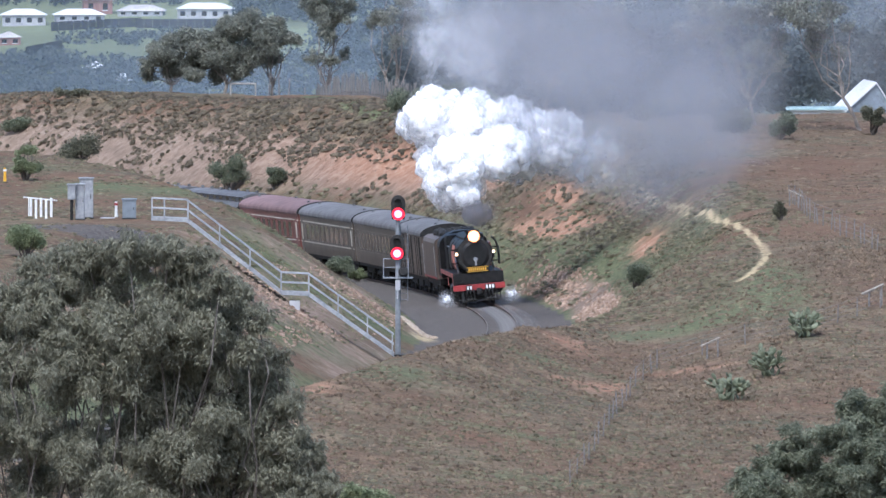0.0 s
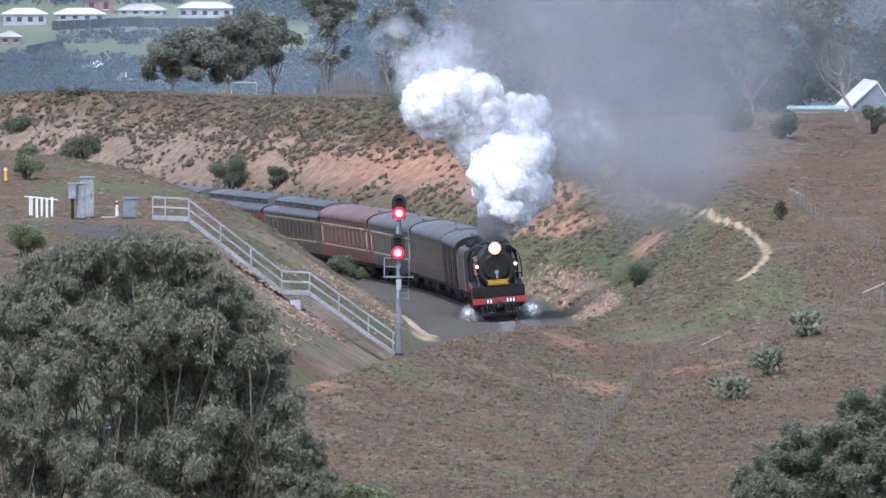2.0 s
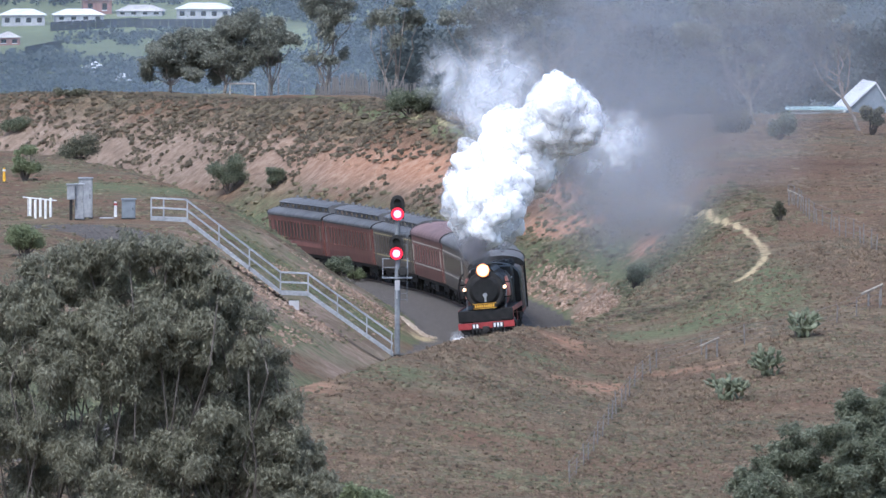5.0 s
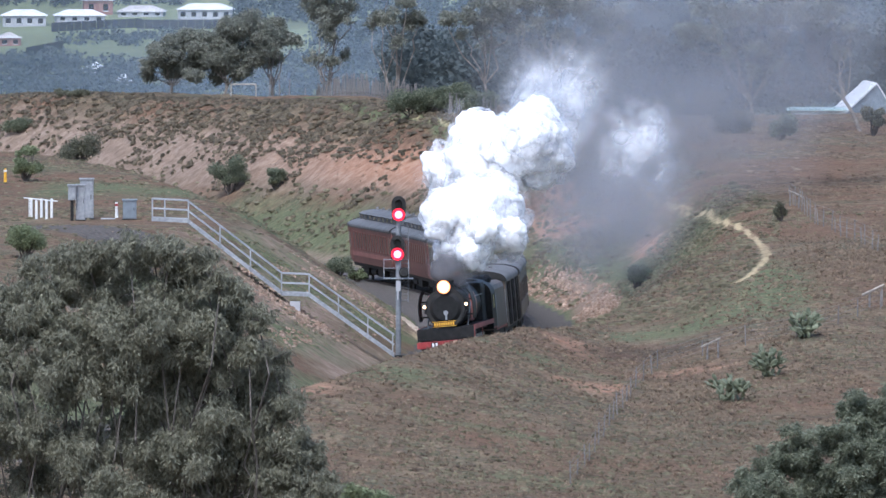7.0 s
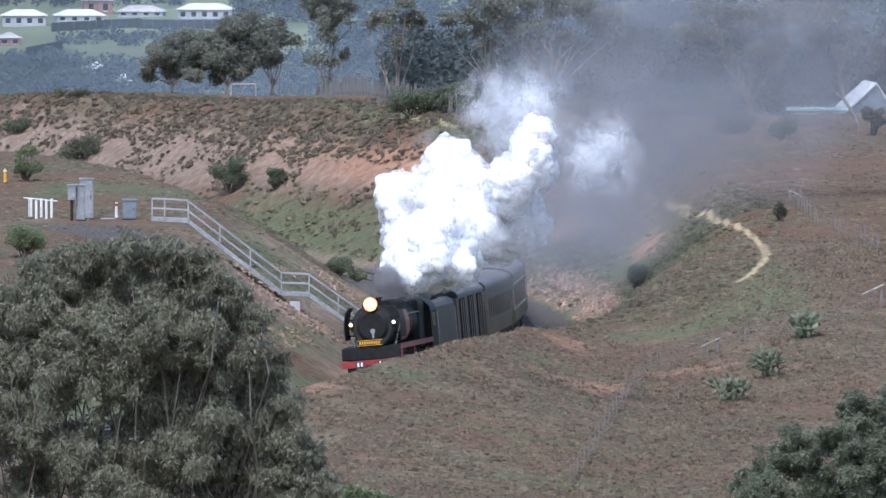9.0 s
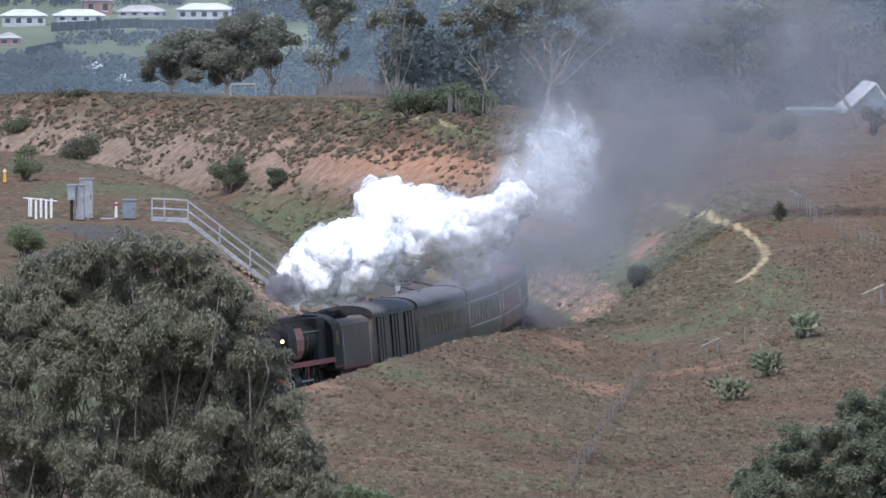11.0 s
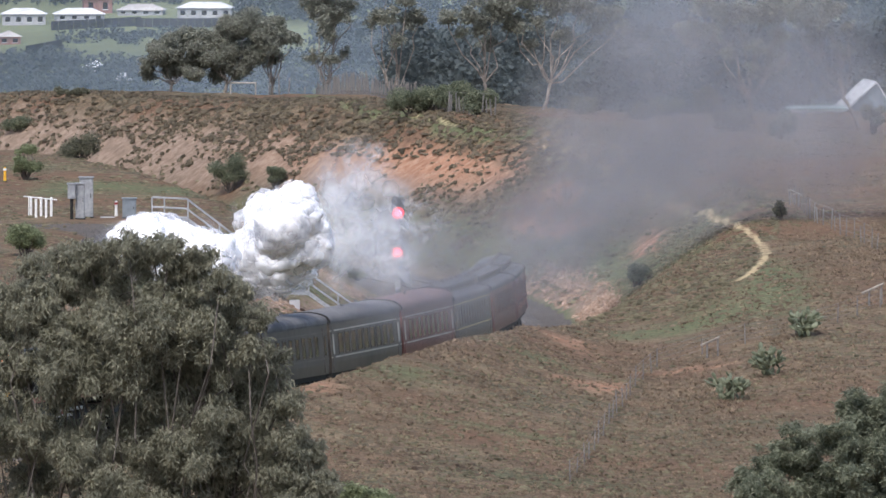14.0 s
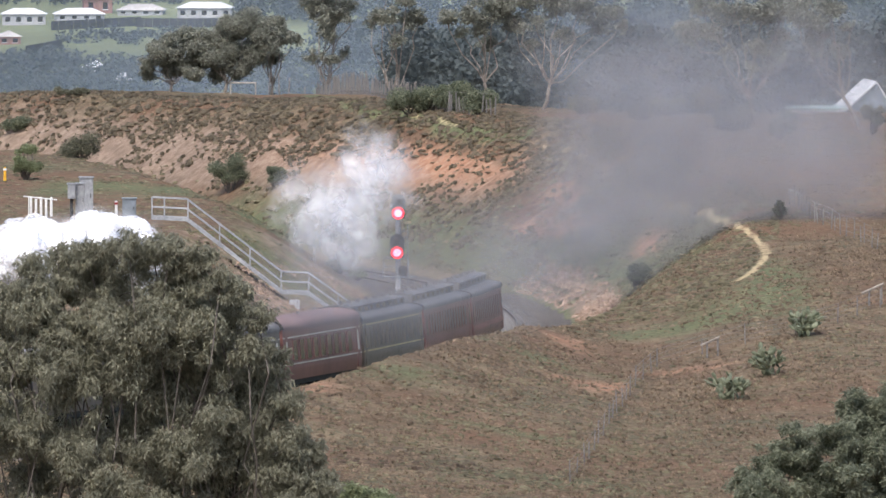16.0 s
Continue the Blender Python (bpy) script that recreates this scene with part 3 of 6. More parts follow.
def coach(l0, l1, label, paint, roofmat, stripe=None, clerestory=False, windows=9, van=False, band=None, white_doors=False, wide=0.62):
    mid = (l0 + l1) / 2
    h = (l1 - l0) / 2 - 0.28
    e = empty("baggage_van" if van else "railway_coach", track_pose(run(0) - mid / U), label, "baggage van" if van else "railway coach", "train vehicles")
    CARS.append((e, mid / U))
    W, fl = 1.5, 1.12
    ct = 3.42 if clerestory else 3.62
    bm = bmesh.new()
    sweep(bm, ((-W + 0.05, fl), (-W, fl + 0.5), (-W, ct), (W, ct), (W, fl + 0.5), (W - 0.05, fl)), -h, h)
    body = part("body", bm, paint, e)
    bm = bmesh.new()
    rt = 3.82 if clerestory else 4.22
    sweep(bm, roof_arc(W + 0.06, ct, rt), -h - 0.05, h + 0.05)
    roof = part("roof", bm, roofmat, e, smooth=False)
    if clerestory:
        bm = bmesh.new()
        sweep(bm, [(0.82, rt - 0.2), (0.82, rt + 0.26), (0.9, rt + 0.3), (0.6, rt + 0.42), (0, rt + 0.47), (-0.6, rt + 0.42), (-0.9, rt + 0.3), (-0.82, rt + 0.26), (-0.82, rt - 0.2)], -h + 0.9, h - 0.9)
        part("clerestory", bm, M_CLER, roof)
        k = 9
        for i in range(k):
            y = -h + 1.9 + (2 * h - 3.8) * i / (k - 1)
            for sx in (-1, 1):
                bm = bmesh.new()
                box(bm, sx * 0.815, sx * 0.835, y - 0.45, y + 0.45, rt + 0.02, rt + 0.22)
                part("clerestory_pane", bm, M_GLASS, roof)
    for i in range(7):
        y = -h + 1.6 + (2 * h - 3.2) * i / 6
        bm = bmesh.new()
        if clerestory:
            rod(bm, (0.25, y, rt + 0.43), (0.25, y, rt + 0.62), 0.13, 10, 0.09)
        else:
            if i % 3:
                bm.free()
                continue
            sx = 0.4 if i % 2 else -0.4
            rod(bm, (sx, y, rt - 0.12), (sx, y, rt + 0.09), 0.12, 10, 0.08)
        part("roof_ventilator", bm, M_CLER, roof)
    z0, z1 = 2.05, 3.02
    if van:
        for sx in (-1, 1):
            for y in (-h * 0.66, 0.0, h * 0.66):
                bm = bmesh.new()
                box(bm, sx * W, sx * (W + 0.05), y - 1.0, y + 1.0, fl + 0.12, ct - 0.15, 0.01)
                d = part("sliding_door", bm, paint, body)
                bm = bmesh.new()
                for yy in (-1.0, 0.0, 1.0):
                    box(bm, sx * W, sx * (W + 0.09), y + yy - 0.06, y + yy + 0.06, fl + 0.1, ct - 0.1)
                part("door_post", bm, M_UNDER, d)
            for z in (2.05, 2.95):
                bm = bmesh.new()
                box(bm, sx * W, sx * (W + 0.012), -h, h, z - 0.02, z + 0.02)
                part("stripe", bm, M_FAINT, body)
    else:
        step = (2 * h - 4.0) / windows
        for sx in (-1, 1):
            for i in range(windows):
                y = -h + 2.0 + step * (i + 0.5)
                w = step * wide / 2
                bm = bmesh.new()
                box(bm, sx * (W - 0.03), sx * (W + 0.012), y - w, y + w, z0, z1, 0.01)
                p = part("window", bm, M_DARKGLASS if clerestory else M_GLASS, body)
                bm = bmesh.new()
                for yy in (y - w - 0.03, y + w + 0.03):
                    box(bm, sx * W, sx * (W + 0.03), yy - 0.03, yy + 0.03, z0 - 0.06, z1 + 0.06)
                for zz in (z0 - 0.03, z1 + 0.03):
                    box(bm, sx * W, sx * (W + 0.028), y - w, y + w, zz - 0.03, zz + 0.03)
                part("window_frame", bm, paint, p)
            for y in (-h + 0.75, h - 0.75):
                bm = bmesh.new()
                box(bm, sx * (W - 0.02), sx * (W + 0.02), y - 0.36, y + 0.36, fl + 0.1, ct - 0.2, 0.01)
                d = part("end_door", bm, paint, body)
                bm = bmesh.new()
                box(bm, sx * W, sx * (W + 0.03), y - 0.2, y + 0.2, z0, z1)
                part("door_pane", bm, M_CREAM if white_doors else M_GLASS, d)
            if stripe:
                for z in (z0 - 0.16, z1 + 0.17):
                    bm = bmesh.new()
                    box(bm, sx * W, sx * (W + 0.014), -h, h, z - 0.035, z + 0.035)
                    part("stripe", bm, stripe, body, "thin painted lining stripe")
            if band:
                bm = bmesh.new()
                box(bm, sx * W, sx * (W + 0.01), -h, h, fl + 0.45, z0 - 0.22)
                part("band", bm, band, body)
            bm = bmesh.new()
            box(bm, sx * W, sx * (W + 0.03), -h, h, ct - 0.09, ct - 0.01)
            part("gutter", bm, roofmat, body)
    for sy in (-1, 1):
        bm = bmesh.new()
        box(bm, -0.62, 0.62, sy * h, sy * (h + 0.26), 1.0, 3.35, 0.05)
        part("gangway", bm, M_UNDER, e, "black folding gangway bellows")
        bm = bmesh.new()
        sweep(bm, roof_arc(W + 0.09, ct - 0.02, rt + 0.03), sy * (h + 0.02), sy * (h + 0.09))
        part("roof_end", bm, M_UNDER, roof)
    bm = bmesh.new()
    box(bm, -1.3, 1.3, -h, h, 0.88, fl)
    box(bm, -1.2, -0.4, -2.6, -0.4, 0.4, 0.9, 0.04)
    box(bm, 0.4, 1.2, 0.2, 2.8, 0.4, 0.9, 0.04)
    rod(bm, (-0.9, 1.2, 0.6), (-0.9, 3.4, 0.6), 0.24, 10)
    part("underframe", bm, M_UNDER, e)
    for y in (-h + 3.2, h - 3.2):
        bogie(e, y)
    return e


def driving_wheel(parent, x, y, r):
    ob = None
    bm = bmesh.new()
    n = 28
    for ring_r0, ring_r1, w in ((r, r - 0.11, 0.13),):
        rings = []
        for rr, ww in ((ring_r0, -w / 2), (ring_r0, w / 2), (ring_r1, w / 2), (ring_r1, -w / 2)):
            rings.append([bm.verts.new((ww, rr * math.cos(6.2832 * k / n), rr * math.sin(6.2832 * k / n))) for k in range(n)])
        for a, b in zip(rings, rings[1:] + rings[:1]):
            for k in range(n):
                bm.faces.new((a[k], a[(k + 1) % n], b[(k + 1) % n], b[k]))
    bmesh.ops.recalc_face_normals(bm, faces=bm.faces)
    for k in range(12):
        a = 6.2832 * k / 12
        rod(bm, (0, 0.1 * math.cos(a), 0.1 * math.sin(a)), (0, (r - 0.1) * math.cos(a), (r - 0.1) * math.sin(a)), 0.035, 5)
    rod(bm, (-0.09, 0, 0), (0.09, 0, 0), 0.16, 12)
    box(bm, -0.05, 0.05, -0.35, 0.35, r * 0.5, r * 0.88, 0.03)
    rod(bm, (0, 0, -0.36), (math.copysign(0.2, x), 0, -0.36), 0.07, 8)
    ob = part("driving_wheel", bm, M_WHEEL, parent)
    ob.matrix_basis = pose(x, y, r)
    WHEELS.append((ob, x, y, r))
    return ob


def build_engine():
    e = empty("steam_locomotive", track_pose(run(0)), "black steam locomotive with red buffer beam and lit headlamp", "locomotive", "train vehicles")
    CARS.append((e, 0.0))
    cz, R = 2.94, 1.08

    def ring(name, y0, y1, r0, r1, z, mat, n=28, label="", par=e):
        bm = bmesh.new()
        rod(bm, (0, y0, z), (0, y1, z), r0, n, r1)
        return part(name, bm, mat, par, label, smooth=False)

    smokebox = ring("smokebox", 0.0, 2.3, R, R, cz, M_BLACK)
    ring("smokebox_door", -0.16, 0.0, R * 0.62, R * 0.86, cz, M_BLACK, par=smokebox)
    ring("door_rim", -0.05, 0.02, R * 0.93, R * 0.97, cz, M_UNDER, par=smokebox)
    bm = bmesh.new()
    rod(bm, (0, -0.24, cz - 0.25), (0, -0.14, cz - 0.25), 0.12, 16)
    box(bm, -0.05, 0.05, -0.2, -0.14, cz - 0.62, cz - 0.35, 0.02)
    part("badge", bm, M_GALV, smokebox, "polished round badge")
    ring("boiler", 2.3, 8.6, 1.0, 1.08, cz + 0.02, M_BLACK)
    bm = bmesh.new()
    box(bm, -1.15, 1.15, 8.2, 10.4, 1.5, 4.0, 0.3)
    part("firebox", bm, M_BLACK, e)
    bm = bmesh.new()
    sweep(bm, [(0.55, 3.5), (0.55, 3.95), (0.4, 4.12), (0, 4.18), (-0.4, 4.12), (-0.55, 3.95), (-0.55, 3.5)], 0.35, 7.6)
    part("boiler_casing", bm, M_BLACK, e)
    bm = bmesh.new()
    rod(bm, (0, 1.1, 3.8), (0, 1.1, 4.32), 0.4, 20, 0.36)
    rod(bm, (0, 1.1, 4.28), (0, 1.1, 4.36), 0.43, 20)
    part("chimney", bm, M_UNDER, e)
    for y in (2.6, 4.4, 6.2):
        bm = bmesh.new()
        rod(bm, (0, y, cz), (0, y + 0.07, cz), 1.06, 28)
        part("boiler_band", bm, M_BRASS if y > 6 else M_UNDER, e)
    # headlamp and marker lamps
    bm = bmesh.new()
    rod(bm, (0, -0.25, 4.05), (0, 0.4, 4.05), 0.34, 20, 0.26)
    lamp = part("headlamp", bm, M_UNDER, e)
    bm = bmesh.new()
    bmesh.ops.create_uvsphere(bm, u_segments=20, v_segments=10, radius=0.26, matrix=Matrix.LocRotScale((0, -0.27, 4.05), None, (1, 0.4, 1)))
    part("headlamp_lens", bm, M_LAMP, lamp, "glowing warm white headlamp", smooth=True)
    # glowing ring added for the orange halo round the lit lens
    bm = bmesh.new()
    rod(bm, (0, -0.3, 4.05), (0, -0.25, 4.05), 0.35, 24, 0.33)
    part("headlamp_halo", bm, M_LAMPHALO, lamp, "glowing ring that imitates the headlamp's warm halo")
    for x in (-1.1, 1.1):
        bm = bmesh.new()
        rod(bm, (x, -0.14, 3.07), (x, 0.25, 3.07), 0.13, 12)
        box(bm, x - 0.05, x + 0.05, 0.0, 0.2, 2.7, 2.95)
        ml = part("marker_lamp", bm, M_UNDER, e)
        bm = bmesh.new()
        bmesh.ops.create_uvsphere(bm, u_segments=12, v_segments=8, radius=0.085, matrix=Matrix.LocRotScale((x, -0.16, 3.07), None, (1, 0.5, 1)))
        part("marker_lens", bm, M_MARK, ml, "glowing warm white marker lamp", smooth=True)
    # smoke deflectors beside the smokebox
    for sx in (-1, 1):
        bm = bmesh.new()
        sec = [(1.40, 2.3), (1.43, 2.7), (1.41, 3.2), (1.3, 3.65), (1.12, 3.9), (1.15, 3.93), (1.34, 3.67), (1.45, 3.2), (1.47, 2.7), (1.44, 2.3)]
        sweep(bm, [(sx * x, z) for x, z in sec], -0.15, 1.5)
        part("smoke_deflector", bm, M_BLACK, e)
        for z in (2.5, 3.3):
            bm = bmesh.new()
            rod(bm, (sx * 0.95, 0.8, z), (sx * 1.42, 0.8, z), 0.04, 6)
            part("deflector_stay", bm, M_UNDER, e)
        # running board with red edge, cylinders, steps
        bm = bmesh.new()
        box(bm, sx * 0.8, sx * 1.46, -0.6, 10.4, 1.86, 1.93)
        box(bm, sx * 0.8, sx * 1.46, -1.35, -0.55, 1.36, 1.43)
        part("running_board", bm, M_BLACK, e)
        bm = bmesh.new()
        box(bm, sx * 1.46, sx * 1.49, -0.6, 10.4, 1.72, 1.97)
        box(bm, sx * 1.46, sx * 1.49, -0.78, -0.52, 1.2, 1.97)
        box(bm, sx * 1.46, sx * 1.49, 3.6, 3.75, 1.1, 1.9)
        part("valance", bm, M_VALANCE, e, "faded red valance edge")
        bm = bmesh.new()
        rod(bm, (sx * 1.12, 0.3, 1.0), (sx * 1.12, 1.7, 1.0), 0.42, 18)
        rod(bm, (sx * 1.12, 0.2, 1.55), (sx * 1.12, 1.8, 1.55), 0.22, 14)
        rod(bm, (sx * 1.12, 1.7, 1.0), (sx * 1.12, 3.2, 1.0), 0.05, 8)
        part("cylinder", bm, M_BLACK, e)
        for y in (4.3, 6.25, 8.2):
            driving_wheel(e, sx * 0.84, y, 0.92)
        bm = bmesh.new()
        box(bm, sx * 1.04, sx * 1.1, 4.15, 8.35, 0.48, 0.64, 0.02)
        ob = part("coupling_rod", bm, M_STEEL, e, "bare steel coupling rod")
        RODS.append((ob, 0.36))
        bm = bmesh.new()
        box(bm, sx * 1.12, sx * 1.17, 3.1, 6.3, 0.94, 1.06, 0.02)
        part("connecting_rod", bm, M_STEEL, e)
        bm = bmesh.new()
        box(bm, sx * 1.0, sx * 1.25, -1.25, -0.85, 0.35, 0.42)
        box(bm, sx * 1.0, sx * 1.25, -1.25, -0.85, 0.7, 0.76)
        rod(bm, (sx * 1.24, -1.2, 0.3), (sx * 1.24, -1.2, 0.95), 0.03, 6)
        part("step", bm, M_UNDER, e)
        bm = bmesh.new()
        rod(bm, (sx * 1.05, 0.2, 1.95), (sx * 1.05, 2.4, 3.1), 0.05, 8)
        rod(bm, (sx * 1.12, 2.6, 3.35), (sx * 1.12, 8.4, 3.35), 0.035, 6)
        part("handrail", bm, M_STEEL, e)
        bm = bmesh.new()
        sweep(bm, [(sx * 1.0, 2.1), (sx * 1.2, 2.5), (sx * 1.24, 3.05), (sx * 1.1, 3.6), (sx * 1.0, 3.5), (sx * 1.06, 2.9)], 2.5, 4.4)
        part("feedwater_cover", bm, M_COPPER, e, "pinkish copper-red side cover")
    # front end
    bm = bmesh.new()
    box(bm, -1.53, 1.53, -1.45, -1.3, 0.92, 1.26, 0.02)
    beam = part("buffer_beam", bm, M_REDPAINT, e, "bright red buffer beam")
    for x0, x1 in ((-0.78, -0.42), (0.35, 0.95)):
        bm = bmesh.new()
        box(bm, x0, x1, -1.48, -1.45, 0.93, 1.22)
        part("number_panel", bm, M_UNDER, beam)
        for k in range(int((x1 - x0) / 0.17)):
            bm = bmesh.new()
            box(bm, x0 + 0.05 + k * 0.18, x0 + 0.16 + k * 0.18, -1.5, -1.48, 0.97, 1.18, 0.01)
            part("number_bar", bm, M_WHITE, beam)
    bm = bmesh.new()
    box(bm, -1.5, 1.5, -1.32, -1.22, 1.3, 1.92, 0.03)
    part("front_apron", bm, M_BLACK, e)
    bm = bmesh.new()
    box(bm, -0.64, 0.64, -1.4, -1.35, 2.0, 2.28, 0.02)
    board = part("name_board", bm, M_UNDER, e, "black board with yellow edge and bars")
    bm = bmesh.new()
    for z in (2.0, 2.255):
        box(bm, -0.64, 0.64, -1.42, -1.4, z, z + 0.025)
    for k in range(9):
        x = -0.54 + k * 0.122
        box(bm, x, x + 0.075, -1.425, -1.4, 2.07, 2.21)
    part("yellow_bar", bm, M_YELLOW, board)
    for x in (-0.5, 0.5):
        bm = bmesh.new()
        rod(bm, (x, -1.3, 1.9), (x, -1.37, 2.1), 0.03, 6)
        part("board_bracket", bm, M_UNDER, board)
    bm = bmesh.new()
    box(bm, -0.16, 0.16, -1.95, -1.4, 0.72, 1.02, 0.05)
    box(bm, -0.2, 0.05, -2.1, -1.9, 0.68, 1.06, 0.04)
    part("coupler", bm, M_UNDER, e)
    for x in (-0.55, -0.36, 0.36, 0.55, 0.75, -0.75):
        bm = bmesh.new()
        rod(bm, (x, -1.42, 0.95), (x, -1.62, 0.75), 0.045, 6)
        rod(bm, (x, -1.62, 0.75), (x + 0.05, -1.6, 0.38), 0.045, 6)
        rod(bm, (x + 0.05, -1.66, 0.42), (x + 0.05, -1.54, 0.34), 0.07, 8)
        part("brake_hose", bm, M_UNDER, e)
    bm = bmesh.new()
    box(bm, -1.1, 1.1, -1.4, -1.3, 0.24, 0.36, 0.02)
    for x in (-1.0, -0.3, 0.3, 1.0):
        box(bm, x - 0.05, x + 0.05, -1.38, -1.3, 0.3, 0.9)
    part("pilot", bm, M_UNDER, e)
    bm = bmesh.new()
    box(bm, -0.6, 0.6, -1.3, 11.5, 0.95, 1.35)
    box(bm, -1.0, 1.0, -1.3, 0.3, 1.3, 1.42)
    part("main_frame", bm, M_UNDER, e)
    for y in (-0.6, 1.4, 9.9, 11.5):
        bm = bmesh.new()
        for x in (-0.84, 0.84):
            rod(bm, (x - 0.06, y, 0.46), (x + 0.06, y, 0.46), 0.46, 18)
        rod(bm, (-0.8, y, 0.46), (0.8, y, 0.46), 0.07)
        part("truck_wheelset", bm, M_WHEEL, e)
    # cab
    bm = bmesh.new()
    sec = [(-1.45, 1.4), (-1.45, 3.3)] + [(-1.45 * math.cos(math.pi * k / 10), 3.3 + 0.85 * math.sin(math.pi * k / 10)) for k in range(1, 10)] + [(1.45, 3.3), (1.45, 1.4)]
    sweep(bm, sec, 10.3, 12.4)
    cab = part("cab", bm, M_BLACK, e)
    for sx in (-1, 1):
        bm = bmesh.new()
        box(bm, sx * 1.45, sx * 1.465, 10.9, 11.7, 2.5, 3.2, 0.01)
        part("cab_window", bm, M_GLASS, cab)
        bm = bmesh.new()
        box(bm, sx * 0.7, sx * 1.2, 10.28, 10.3, 3.05, 3.6)
        part("spectacle_pane", bm, M_GLASS, cab)
        bm = bmesh.new()
        box(bm, sx * 1.452, sx * 1.465, 10.4, 12.3, 1.42, 1.5)
        part("cab_stripe", bm, M_REDPAINT, cab)


def build_tender():
    l0, l1 = 12.75, 20.9
    mid, h = (l0 + l1) / 2, (l1 - l0) / 2
    e = empty("tender", track_pose(run(0) - mid / U), "black coal tender with plain high sides and red edge", "tender", "train vehicles")
    CARS.append((e, mid / U))
    bm = bmesh.new()
    sweep(bm, [(-1.47, 1.25), (-1.47, 3.4), (-1.38, 3.62), (-1.1, 3.75), (1.1, 3.75), (1.38, 3.62), (1.47, 3.4), (1.47, 1.25)], -h + 0.1, h - 0.1)
    part("tank", bm, M_TENDER, e)
    bm = bmesh.new()
    rs = random.Random(4)
    for k in range(60):
        m = pose(rs.uniform(-0.95, 0.95), rs.uniform(-h + 0.8, 0.8), 3.75 + rs.uniform(0, 0.2), rs.uniform(0, 90), rs.uniform(0, 90), 0) @ Matrix.Scale(rs.uniform(0.2, 0.45), 4)
        bmesh.ops.create_icosphere(bm, subdivisions=1, radius=0.8, matrix=m)
    tagged(part("coal", bm, M_UNDER, e), kind="stuff")
    for sx in (-1, 1):
        bm = bmesh.new()
        box(bm, sx * 1.47, sx * 1.49, -h + 0.1, h - 0.1, 1.25, 1.35)
        part("edge_stripe", bm, M_REDPAINT, e, "thin red edge stripe")
        for y in (-h + 0.25, h - 0.25):
            bm = bmesh.new()
            rod(bm, (sx * 1.52, y, 1.4), (sx * 1.52, y, 3.2), 0.03, 6)
            part("handrail", bm, M_STEEL, e)
    bm = bmesh.new()
    rod(bm, (0, h - 1.4, 3.7), (0, h - 1.4, 4.0), 0.45, 16)
    part("filler_hatch", bm, M_UNDER, e)
    bm = bmesh.new()
    box(bm, -1.3, 1.3, -h, h, 0.85, 1.25)
    part("underframe", bm, M_UNDER, e)
    for y in (-h + 2.0, h - 2.0):
        bogie(e, y)


RODS = []


def build_train():
    build_engine()
    build_tender()
    coach(21.2, 35.6, "dark grey-brown baggage van with ribbed double doors", M_VAN, M_ROOF, van=True)
    coach(35.8, 57.0, "plain grey-brown steel coach with narrow windows", M_BROWN, M_ROOF, M_FAINT, windows=11, wide=0.45)
    coach(57.1, 78.4, "grey-brown steel coach lined in cream", M_BROWN, M_ROOF, M_CREAM, windows=9, white_doors=True)
    coach(78.6, 99.0, "oxide red steel coach lined in cream", M_RED, M_REDROOF, M_CREAM, windows=9, white_doors=True)
    coach(99.2, 119.3, "grey wooden coach with clerestory roof and yellow lining", M_BROWN, M_CLER, M_YELLINE, clerestory=True, windows=11)
    coach(119.5, 140.3, "dark red wooden coach with grey clerestory roof", M_RED, M_CLER, clerestory=True, windows=14, wide=0.7)
    coach(140.5, 160.5, "dark red wooden coach with paler lower band", M_RED, M_CLER, clerestory=True, windows=13, wide=0.7, band=M_REDBAND)


